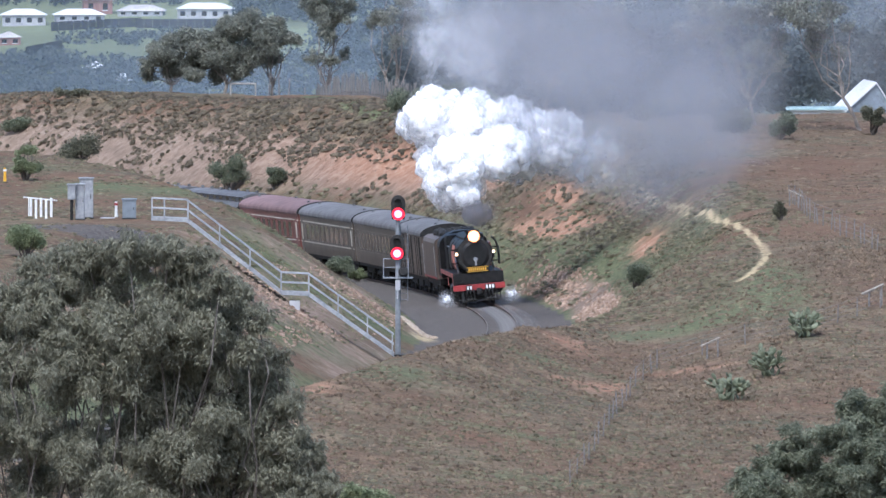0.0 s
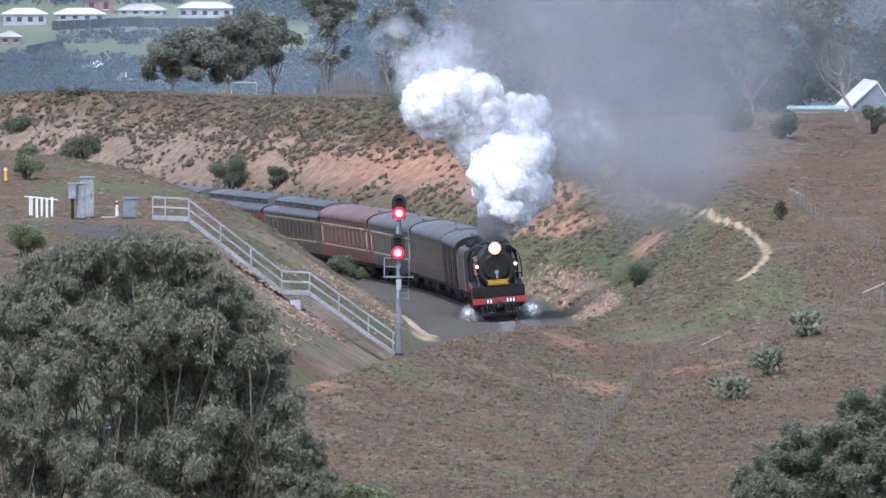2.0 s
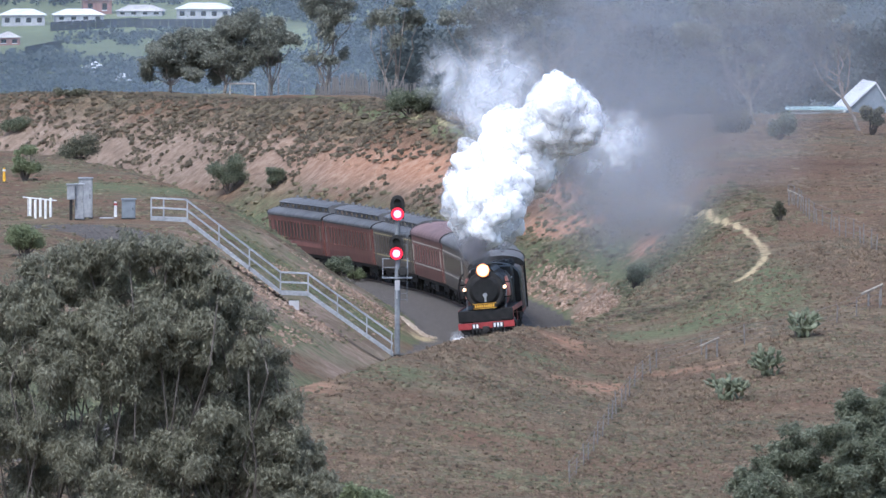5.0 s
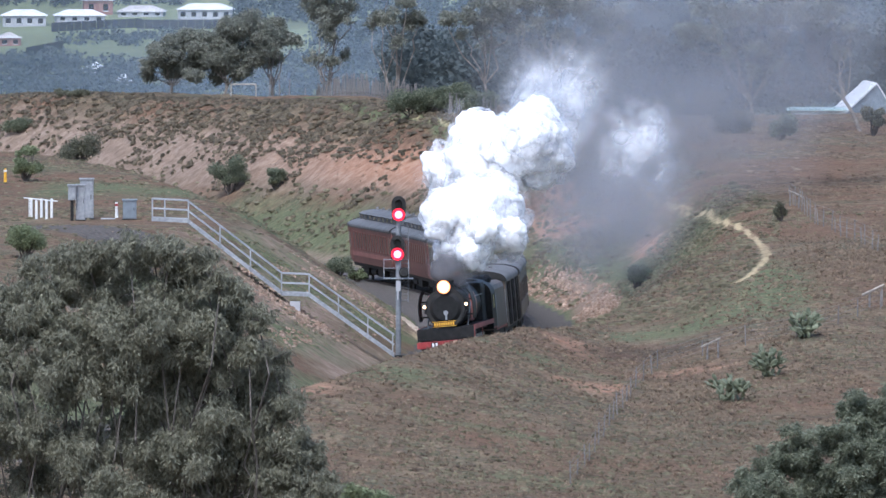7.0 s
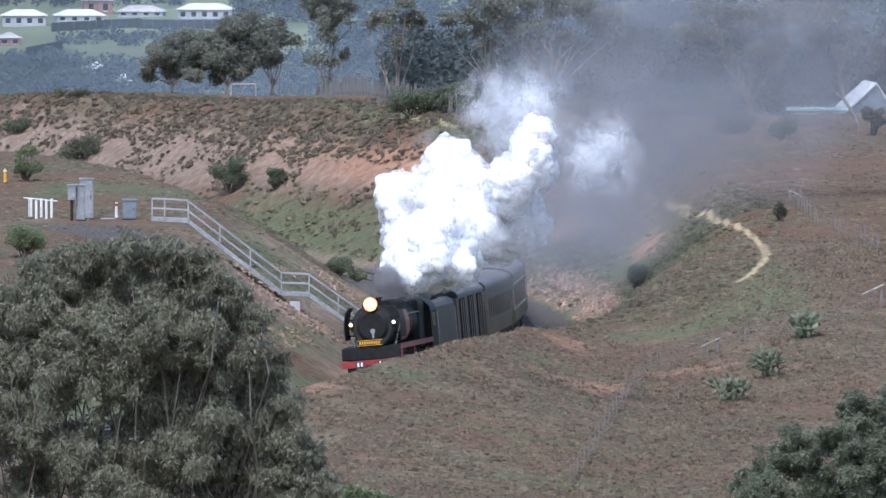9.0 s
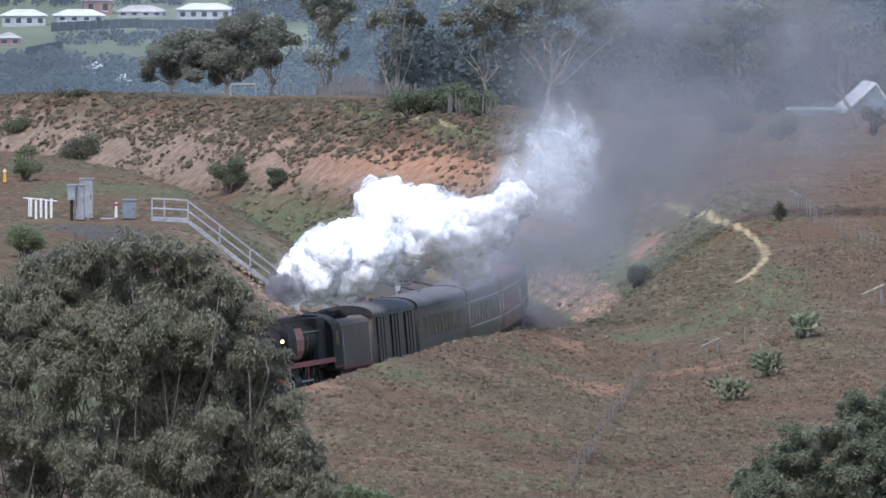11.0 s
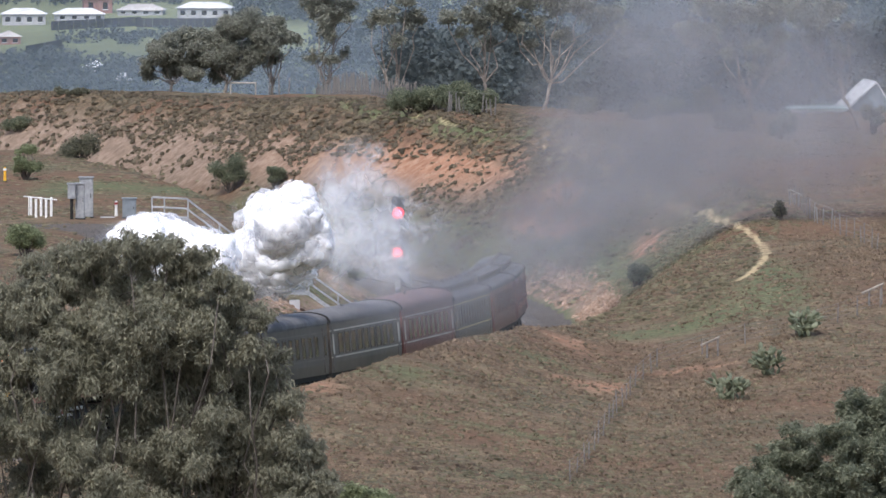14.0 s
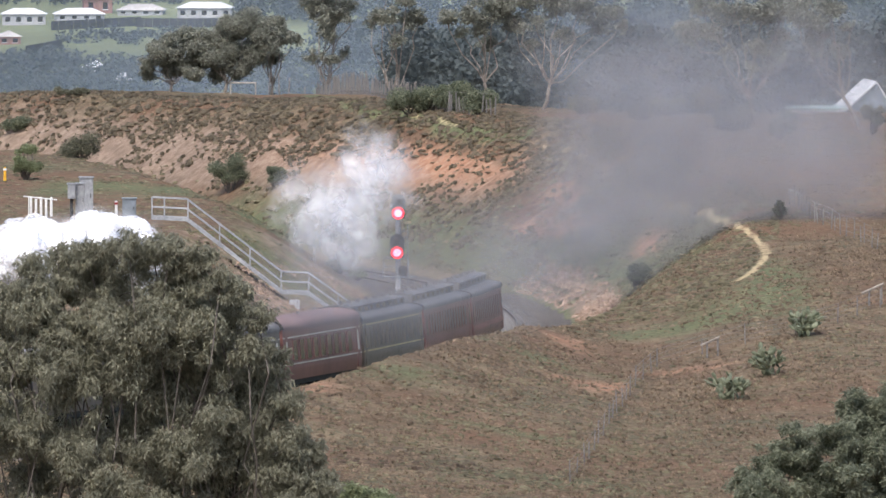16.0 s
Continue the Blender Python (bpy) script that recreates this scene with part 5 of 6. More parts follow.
def grass_cover():
    """Dry tussocks over the slopes and dark tufts on the bare bank."""
    rng = np.random.default_rng(11)

    def scatter(n, x0, x1, y0, y1, keep):
        x, y = rng.uniform(x0, x1, n), rng.uniform(y0, y1, n)
        s, d = arc_sd(x / U, y / U)
        z = ground_height(x, y)
        up = z / U - (GRADE * s - DROP - 0.5)
        clump = cheap_noise(x * 0.8, y * 0.35, 8)
        ok = keep(x, y, s, d, up, clump) & (lane(x, y, TRAIL, 0.34) < 0.4)
        return np.stack([x, y, z], 1)[ok]

    def tussocks(name, pts, size, mat, label, blades=8, lean=1.3, along=0.0):
        """Bunches of blades that spring from one root each; `along` spreads the roots down the curve's line."""
        n = len(pts)
        a = rng.uniform(0, 6.283, (n, blades))
        L = size[:, None] * rng.uniform(0.6, 1.15, (n, blades))
        reach = L * rng.uniform(0.15, 1.0, (n, blades)) * lean
        root = pts - np.array([0, 0, 0.06])
        tip = root[:, None] + np.stack([np.cos(a) * reach, np.sin(a) * reach * (1 + along), L], -1)
        b = a + rng.uniform(0.2, 0.5, (n, blades))
        mid_ = root[:, None] + np.stack([np.cos(b) * reach * 0.6, np.sin(b) * reach * 0.6 * (1 + along), L * 0.6], -1)
        co = np.concatenate([root[:, None], tip, mid_], 1)
        m = 1 + 2 * blades
        base = (np.arange(n) * m)[:, None]
        k = np.arange(blades)[None]
        tri = np.stack([base + 0 * k, base + 1 + blades + k, base + 1 + k], -1).reshape(-1, 3)
        me = bpy.data.meshes.new(name)
        me.vertices.add(n * m)
        me.vertices.foreach_set("co", co.reshape(-1).astype(np.float32))
        me.loops.add(len(tri) * 3)
        me.loops.foreach_set("vertex_index", tri.reshape(-1).astype(np.int32))
        me.polygons.add(len(tri))
        me.polygons.foreach_set("loop_start", np.arange(0, len(tri) * 3, 3, dtype=np.int32))
        me.update(calc_edges=True)
        me.materials.append(mat)
        tagged(new(name, me), label, "grass", kind="stuff")

    def cushions(name, pts, width, height, mat, label, along=1.0, sides=6, category="grass"):
        """Low irregular mounds: a skirt in the soil, a shoulder and a crown."""
        n = len(pts)
        a = (np.arange(sides) / sides * 6.2832)[None] + rng.uniform(-0.35, 0.35, (n, sides))
        w, h = (np.asarray(width) / 2)[:, None], np.asarray(height)[:, None]
        parts = []
        for k, z in ((1.0, -0.3), (0.8, 0.62)):
            q = w * k * rng.uniform(0.75, 1.25, (n, sides))
            parts.append(np.stack([np.cos(a) * q, np.sin(a) * q * along, h * z * rng.uniform(0.7, 1.25, (n, sides))], -1))
        top = np.stack([w * rng.uniform(-0.25, 0.25, (n, 1)), w * rng.uniform(-0.25, 0.25, (n, 1)), h * rng.uniform(0.85, 1.15, (n, 1))], -1)
        co = np.concatenate(parts + [top], 1) + pts[:, None]
        m = 2 * sides + 1
        base = (np.arange(n) * m)[:, None]
        k = np.arange(sides)[None]
        k2 = (k + 1) % sides
        tri = np.concatenate([np.stack([base + k, base + k2, base + sides + k2], -1), np.stack([base + k, base + sides + k2, base + sides + k], -1),
                              np.stack([base + sides + k, base + sides + k2, base + 2 * sides + 0 * k], -1)], 1).reshape(-1, 3)
        me = bpy.data.meshes.new(name)
        me.vertices.add(n * m)
        me.vertices.foreach_set("co", co.reshape(-1).astype(np.float32))
        me.loops.add(len(tri) * 3)
        me.loops.foreach_set("vertex_index", tri.reshape(-1).astype(np.int32))
        me.polygons.add(len(tri))
        me.polygons.foreach_set("loop_start", np.arange(0, len(tri) * 3, 3, dtype=np.int32))
        me.polygons.foreach_set("use_smooth", [category == "grass"] * len(tri))
        me.update(calc_edges=True)
        me.materials.append(mat)
        tagged(new(name, me), label, category, kind="stuff")

    U_ = rng.uniform
    # cushions of matted grass on the near slope
    p = scatter(26000, -14, 30, 640, 862, lambda x, y, s, d, up, c: (d > 8) & (cheap_noise(x * 0.45, y * 0.09, 31) + 0.7 * cheap_noise(x * 0.12, y * 0.03, 13) + U_(-0.5, 0.5, len(c)) > 0.05))
    cushions("matted_grass", p, 0.1 + 0.36 * U_(0, 1, len(p)) ** 2, U_(0.03, 0.12, len(p)), M_CUSHION, "matted cushions of tan grass on the slope", 1.6)
    p = scatter(22000, -14, 30, 640, 862, lambda x, y, s, d, up, c: (d > 8) & (cheap_noise(x * 0.3, y * 0.05, 77) + U_(-0.4, 0.4, len(c)) > 0.05))
    cushions("matted_olive_grass", p, 0.1 + 0.36 * U_(0, 1, len(p)) ** 2, U_(0.03, 0.12, len(p)), M_CUSHIONOLIVE, "matted cushions of olive grass on the slope", 1.6)
    p = scatter(14000, -5, 40, 860, 1180, lambda x, y, s, d, up, c: (d > 13) & (c + U_(-0.6, 0.6, len(c)) > 0.0))
    cushions("plateau_cushions", p, U_(0.15, 0.55, len(p)), U_(0.03, 0.1, len(p)), M_CUSHION, "matted brown grass cushions on the plateau", 1.6)
    # heath clumps: close on the brow, scattered down the bare bank, green at its foot
    p = scatter(34000, -45, 15, 900, 1130, lambda x, y, s, d, up, c: (d > 5) & (d < 22) & (s < -70) & (up > 6.6 + 0.5 * np.clip((-s - 175) / 30, 0, 1) + 1.3 * cheap_noise(s * 0.12, d * 0.3, 41)))
    cushions("brow_clumps", p, U_(0.25, 0.7, len(p)), U_(0.08, 0.2, len(p)), M_HEATHCLUMP, "olive-brown heath clumps over the bank's brow", 1.8)
    p = scatter(46000, -45, 15, 900, 1130, lambda x, y, s, d, up, c: (d > 5) & (d < 20) & (s < -70) & (up > 2.0) & (up < 9) & (cheap_noise(x * 1.5, y * 0.5, 18) + U_(-0.3, 0.3, len(c)) > 0.22))
    cushions("bank_clumps", p, U_(0.2, 0.5, len(p)), U_(0.08, 0.22, len(p)), M_HEATHCLUMP, "dark heath clumps scattered on the bare bank", 2.2)
    p = scatter(16000, -40, 20, 860, 1090, lambda x, y, s, d, up, c: (d > 4.8) & (d < 13) & (up > 0.6) & (up < 5) & (s < -30) & (c + U_(-0.6, 0.6, len(c)) > -0.1))
    cushions("green_clumps", p, U_(0.3, 0.7, len(p)), U_(0.06, 0.18, len(p)), M_CUSHIONOLIVE, "olive-green grass clumps at the bank's foot", 2.0)
    p = scatter(12000, 2, 24, 780, 980, lambda x, y, s, d, up, c: (d > 7.2) & (d < 17) & (up > 0.6) & (c + U_(-0.6, 0.6, len(c)) > 0.0))
    cushions("shoulder_clumps", p, U_(0.2, 0.6, len(p)), U_(0.05, 0.16, len(p)), M_CUSHIONOLIVE, "olive grass clumps on the cutting's shoulder", 1.8)
    p = scatter(12000, -36, 0, 740, 1000, lambda x, y, s, d, up, c: (d < -5.5) & (up > 0.5) & (c + U_(-0.7, 0.7, len(c)) > 0.0))
    q = np.hypot((p[:, 0] - spot(150, 398).x) / 5.2, (p[:, 1] - spot(150, 398).y) / 9.5) > 1
    p = p[q]
    cushions("mound_clumps", p, U_(0.15, 0.5, len(p)), U_(0.03, 0.09, len(p)), M_CUSHIONOLIVE, "matted olive-brown grass on the mound", 1.6)
    # broken stone along the cutting's foot and by the signal
    p = scatter(9000, 3, 12, 800, 960, lambda x, y, s, d, up, c: (d > 4.7) & (d < 7.4) & (s > -75) & (s < 14) & (c + U_(-0.8, 0.8, len(c)) > -0.1))
    cushions("cutting_rubble", p, U_(0.1, 0.42, len(p)), U_(0.06, 0.2, len(p)), M_RUBBLE, "tan broken stones along the cutting's foot", 1.0, 5, "rubble")
    p = scatter(60000, -6, 3, 740, 860, lambda x, y, s, d, up, c: (lane(x, y, ((716, 566), (735, 585), (762, 600)), 0.4) + U_(-0.3, 0.1, len(c)) > 0.5))
    cushions("signal_rubble", p, U_(0.08, 0.3, len(p)), U_(0.05, 0.15, len(p)), M_PALERUBBLE, "pale broken stones beside the signal", 1.0, 5, "rubble")
    p = scatter(40000, -20, 0, 720, 900, lambda x, y, s, d, up, c: (d < -5.8) & (d > -13) & (up > 0.4) & (s > 15) & (cheap_noise(s * 0.5, d * 1.2, 53) + U_(-0.3, 0.3, len(c)) > 0.35))
    cushions("stair_bank_rubble", p, U_(0.08, 0.3, len(p)), U_(0.04, 0.13, len(p)), M_RUBBLE, "tan stones and clods down the stairway's bank", 1.0, 5, "rubble")
    # tussocks on the near slope and on the plateaus
    rows_of = lambda x, y: cheap_noise(x * 0.45, y * 0.09, 31)
    p = scatter(50000, -14, 30, 640, 862, lambda x, y, s, d, up, c: (d > 8) & (rows_of(x, y) + rng.uniform(-0.7, 0.7, len(c)) > -0.25))
    tussocks("tan_tussocks", p, rng.uniform(0.08, 0.18, len(p)) * (1.15 + 0.6 * rows_of(p[:, 0], p[:, 1])), M_TUSSOCK, "tan and brown grass tussocks in rows across the slope", 10, 1.6)
    p = scatter(30000, -14, 30, 640, 862, lambda x, y, s, d, up, c: (d > 8) & (cheap_noise(x * 0.3, y * 0.05, 77) + rng.uniform(-0.4, 0.4, len(c)) > 0.02))
    tussocks("olive_tussocks", p, rng.uniform(0.08, 0.17, len(p)), M_TUSSOCKOLIVE, "olive grass tussocks among dry grass", 10, 1.5)
    p = scatter(30000, -5, 40, 880, 1180, lambda x, y, s, d, up, c: (d > 13) & (rows_of(x, y) + rng.uniform(-0.6, 0.6, len(c)) > 0.0))
    tussocks("plateau_tussocks", p, rng.uniform(0.06, 0.15, len(p)), M_TUSSOCK, "low brown tussocks over the plateau", 7, 1.6)
    p = scatter(120000, -14, 32, 630, 900, lambda x, y, s, d, up, c: (d > 8) & (c + rng.uniform(-0.9, 0.9, len(c)) > -0.15))
    tussocks("dry_grass", p, rng.uniform(0.05, 0.135, len(p)), M_DRY, "tussocks of dry brown grass on the slope", 3, 1.5)
    p = scatter(40000, -14, 32, 630, 900, lambda x, y, s, d, up, c: (d > 8) & (c > 0.2))
    tussocks("grey_green_grass", p, rng.uniform(0.06, 0.15, len(p)), M_OLIVEGRASS, "low grey-green tussocks in dry grass", 3, 1.4)
    p = scatter(50000, -5, 40, 880, 1180, lambda x, y, s, d, up, c: (d > 13) & (c + rng.uniform(-0.8, 0.8, len(c)) > 0.0))
    tussocks("plateau_grass", p, rng.uniform(0.04, 0.11, len(p)), M_DRY, "dry brown grass over the plateau", 3, 1.5)
    p = scatter(24000, -5, 40, 880, 1180, lambda x, y, s, d, up, c: (d > 13) & (c > 0.3))
    tussocks("plateau_heath", p, rng.uniform(0.05, 0.13, len(p)), M_OLIVEGRASS, "low grey-green heath on the plateau", 4, 1.2)
    # leaning tufts on the bare bank behind the train
    lumpy = lambda x, y: cheap_noise(x * 1.5, y * 0.5, 18)
    wide_ = lambda s: np.clip((-s - 175) / 30, 0, 1)
    p = scatter(30000, -45, 15, 900, 1130, lambda x, y, s, d, up, c: (d > 5) & (d < 22) & (s < -70) & (up > 6.3 + 0.5 * wide_(s) + 1.2 * cheap_noise(s * 0.12, d * 0.3, 41)) & (lumpy(x, y) + rng.uniform(-0.6, 0.6, len(c)) > -0.35))
    tussocks("brow_heath", p, rng.uniform(0.12, 0.26, len(p)), M_HEATH, "olive-brown heath over the bank's brow", 8, 1.3, 0.8)
    p = scatter(16000, -45, 15, 900, 1130, lambda x, y, s, d, up, c: (d > 5) & (d < 20) & (s < -70) & (up > 2.4) & (up < 9) & (lumpy(x, y) + rng.uniform(-0.35, 0.35, len(c)) > 0.33))
    tussocks("bank_heath", p, rng.uniform(0.13, 0.3, len(p)), M_HEATH, "dark brown heath tufts on the bare bank", 9, 1.1, 2.0)
    p = scatter(9000, -45, 15, 900, 1130, lambda x, y, s, d, up, c: (d > 5) & (d < 20) & (s < -70) & (up > 2.4) & (up < 9) & (c > -0.1))
    tussocks("bank_straw", p, rng.uniform(0.1, 0.2, len(p)), M_TUSSOCK, "pale straw tufts on the bare bank", 6, 1.3, 1.2)
    p = scatter(40000, -40, 20, 860, 1090, lambda x, y, s, d, up, c: (d > 4.8) & (d < 13) & (up > 0.8) & (up < 4.5) & (s < -40) & (c + rng.uniform(-0.7, 0.7, len(c)) > -0.2))
    tussocks("bank_grass", p, rng.uniform(0.07, 0.18, len(p)), M_GREENGRASS, "green grass along the foot of the bank", 3, 1.2)
    p = scatter(90000, 2, 24, 780, 980, lambda x, y, s, d, up, c: (d > 7.2) & (d < 17) & (up > 0.6) & (c + rng.uniform(-0.7, 0.7, len(c)) > -0.1))
    tussocks("slope_grass", p, rng.uniform(0.05, 0.12, len(p)), M_OLIVEGRASS, "grey-green grass on the cutting's slope", 3, 1.2)
    p = scatter(70000, -26, 0, 740, 930, lambda x, y, s, d, up, c: (d < -5.5) & (d > -16) & (up > 0.5) & (s > 20) & (c + rng.uniform(-0.5, 0.5, len(c)) > 0.15))
    tussocks("inner_slope_grass", p, rng.uniform(0.08, 0.2, len(p)), M_GREENGRASS, "green grass tufts down the stairway's bank", 3, 1.2)
    p = scatter(60000, -36, 0, 740, 1000, lambda x, y, s, d, up, c: (d < -5.5) & (up > 0.5) & (c + rng.uniform(-0.7, 0.7, len(c)) > -0.05))
    q = np.hypot((p[:, 0] - spot(150, 398).x) / 5.2, (p[:, 1] - spot(150, 398).y) / 9.5) > 1
    tussocks("mound_grass", p[q], rng.uniform(0.06, 0.15, q.sum()), M_DRY, "dry brown grass on the mound", 3, 1.4)


def build_vegetation():
    # big gum before the line
    rng = np.random.default_rng(5)
    cl = []
    for cx, cy, r in ((110, 500, 62), (190, 468, 58), (270, 455, 55), (340, 480, 50), (390, 500, 40), (60, 560, 66), (150, 580, 72), (240, 570, 75), (330, 580, 78), (410, 570, 58),
                      (30, 650, 80), (120, 670, 82), (220, 680, 86), (320, 690, 86), (410, 680, 76), (470, 690, 48), (40, 770, 86), (140, 780, 86), (240, 790, 88), (340, 790, 88),
                      (440, 780, 76), (510, 790, 50), (60, 870, 90), (180, 880, 90), (300, 880, 90), (410, 880, 90), (510, 870, 64), (560, 880, 40), (-40, 600, 80), (-60, 740, 90), (20, 520, 40), (440, 620, 44), (300, 630, 70), (385, 640, 62), (215, 625, 66), (130, 625, 60), (275, 735, 70), (380, 735, 66), (455, 560, 34), (478, 630, 40), (505, 715, 46), (545, 800, 44), (575, 855, 38), (60, 470, 34), (450, 730, 60), (490, 850, 70), (150, 446, 42), (228, 440, 44), (300, 440, 40), (115, 462, 40), (350, 458, 36), (200, 520, 62), (300, 525, 62), (395, 545, 46), (75, 520, 52), (420, 520, 30)):
        cl.append((cx, cy, r * 0.92, rng.uniform(-1.3, 1.3)))
    tree_by_sight(270, 1000, 650, cl, "large dense grey-green gum tree with slim stems", 21, leaves=260000, length=0.25, width=0.06, trunk=0.1, stems=11, fork=0.6, full=1.0, subs=36, reach=1.1, droop=1.3, small=(0.15, 0.38), squash=1.0, inner=0.02, mat=M_LEAFNEAR, bark=M_BARK2)
    cl = [(cx, cy, r * 0.95, rng.uniform(-1.8, 1.8)) for cx, cy, r in ((1540, 735, 60), (1480, 770, 55), (1420, 800, 50), (1370, 830, 45), (1330, 860, 40), (1560, 800, 75), (1500, 840, 75), (1430, 860, 70), (1360, 890, 65), (1590, 760, 60), (1550, 880, 80), (1470, 900, 80))]
    tree_by_sight(1480, 1000, 640, cl, "dense green bushy tree at the slope's foot", 22, leaves=110000, length=0.21, width=0.058, trunk=0.14, stems=4, full=0.95, subs=30, reach=1.2, small=(0.16, 0.4), inner=0.1, mat=M_LEAFBUSH, bark=M_BARK2)
    cl = [(cx, cy, r, rng.uniform(-0.8, 0.8)) for cx, cy, r in ((600, 880, 26), (640, 872, 28), (675, 880, 24), (640, 900, 40))]
    tree_by_sight(640, 960, 700, cl, "low green bushy sapling at the slope's foot", 23, leaves=6000, length=0.22, width=0.08, trunk=0.08, mat=M_LEAFGREEN, bark=M_BARK2)
    # gums along the back of the plateau
    D = rng.uniform
    backs = [
        (300, 152, ((285, 85, 34), (310, 100, 30), (265, 110, 24), (335, 80, 34), (350, 110, 28), (262, 132, 14), (300, 128, 22), (345, 132, 22)), "dark spreading gum tree behind the bank", 15000),
        (395, 152, ((380, 70, 38), (410, 55, 40), (440, 50, 38), (400, 100, 34), (360, 90, 30), (385, 128, 24), (425, 122, 26), (450, 95, 30)), "dark dense gum tree behind the bank", 17000),
        (478, 156, ((470, 60, 34), (500, 65, 26), (520, 68, 16), (480, 105, 20), (455, 85, 28), (490, 40, 18)), "gum tree with sparse hanging foliage", 7000),
        (572, 158, ((560, 20, 30), (590, 30, 34), (610, 12, 22), (575, 55, 26), (555, 98, 18), (580, 105, 20), (610, 95, 16), (570, -15, 40), (600, -20, 30)), "tall open gum tree with forked trunk", 8000),
        (686, 150, ((670, 25, 22), (695, 35, 26), (725, 30, 26), (745, 38, 14), (700, 70, 20), (660, 40, 16), (720, 0, 24), (690, -15, 26)), "slender gum tree with thin open crown", 3800),
        (868, 172, ((790, 30, 22), (830, 20, 34), (850, 45, 26), (880, 15, 30), (905, 40, 26), (860, 80, 20), (815, 60, 16)), "leaning gum tree with open crown", 4200),
        (960, 186, ((890, 10, 40), (930, -5, 44), (980, 5, 46), (1030, 10, 40), (1080, 25, 30), (1100, 45, 18), (910, 45, 30), (1000, 60, 20), (950, 40, 24), (935, 80, 18), (1060, 50, 24)), "large pale-trunked gum tree with wide crown", 8200),
        (1340, 222, ((1220, 50, 32), (1260, 60, 30), (1300, 20, 40), (1350, 30, 44), (1390, 10, 40), (1290, 90, 22), (1340, 80, 30), (1380, 70, 34), (1250, 20, 30), (1330, 120, 18), (1375, 110, 26)), "large gum tree with twisted limbs", 7600),
        (1528, 232, ((1430, 40, 34), (1460, 60, 30), (1490, 90, 22), (1440, 85, 24), (1470, 20, 34), (1410, 20, 34), (1505, 50, 20)), "leaning dark gum tree beside a shed", 5000),
    ]
    for k, (px, py, cl, lab, n) in enumerate(backs):
        tree_by_sight(px, py, 1200 if px < 520 else 1188 if px < 700 else None, [(x, y, r * 0.92, rng.uniform(-1.6, 1.6)) for x, y, r in cl], lab, 40 + k, y0=1000, y1=1118, leaves=int(n * 1.3), length=0.24, width=0.11, trunk=0.14, bark=M_BARK, group="gums behind the bank", mat=M_LEAF, full=1.25 if k < 3 else 1.05)
    # shrubs
    for i, (px, py, w, h, mat, y0, lab) in enumerate((
            (405, 345, 76, 80, M_SHRUB, 1000, "dense dark green shrub at the bank's foot"), (486, 335, 46, 44, M_SHRUB, 1000, "small dark green shrub at the bank's foot"),
            (45, 322, 56, 76, M_LEAFGREEN, 800, "bright green upright shrub on the mound"), (142, 283, 84, 46, M_OLIVE, 850, "rounded olive green shrub on the mound"),
            (46, 462, 72, 76, M_LEAFGREEN, 800, "bright green shrub beside the yard"), (1128, 514, 54, 60, M_SHRUB, 800, "lone dark shrub on the cutting's slope"),
            (600, 488, 50, 34, M_SHRUB, 850, "dark low shrub beside the line"), (632, 500, 34, 28, M_LEAFGREEN, 850, "green weed clump beside the line"), (1381, 392, 26, 42, M_OLIVE, 850, "sparse grey shrub on the plateau"),
            (760, 198, 84, 48, M_SHRUB, 1080, "dark green shrub along the paling fence"), (850, 205, 70, 46, M_SHRUB, 1080, "green shrub along the paling fence"), (690, 170, 60, 30, M_SHRUB, 1080, "low green shrub behind the palings"), (725, 186, 80, 52, M_SHRUB, 1080, "dense dark shrub along the paling fence"), (805, 200, 90, 54, M_SHRUB, 1080, "broad dark shrub along the paling fence"), (655, 166, 60, 34, M_SHRUB, 1080, "low dark shrub behind the palings"),
            (1130, 215, 50, 34, M_OLIVE, 1080, "grey-green shrub on the plateau's edge"), (1030, 205, 60, 36, M_OLIVE, 1080, "grey-green shrub under a gum"), (1300, 236, 84, 40, M_OLIVE, 1080, "olive shrub under a twisted gum"),
            (1382, 250, 56, 54, M_SHRUB, 1080, "dark shrub on the plateau's edge"), (1180, 208, 70, 36, M_SHRUB, 1080, "dark scrub on the plateau's edge"), (1250, 200, 60, 60, M_OLIVE, 1080, "tall olive scrub on the plateau's edge"),
            (30, 160, 60, 26, M_SHRUB, 1100, "low green scrub on the bank's brow"), (130, 160, 90, 14, M_OLIVE, 1100, "low olive scrub on the bank's brow"), (1545, 240, 50, 66, M_OLIVE, 1080, "grey-brown scrub beside a shed"))):
        shrub(px, py, w, h, lab, 100 + i, mat, n=int(900 + w * h * 0.55), y0=y0, length=0.26 if y0 > 1000 else 0.2, width=0.12 if y0 > 1000 else 0.09)
    prickly_pear(1295, 712, 92, 58, 1)
    prickly_pear(1362, 668, 50, 44, 2)
    prickly_pear(1425, 600, 42, 40, 3)
    grass_cover()


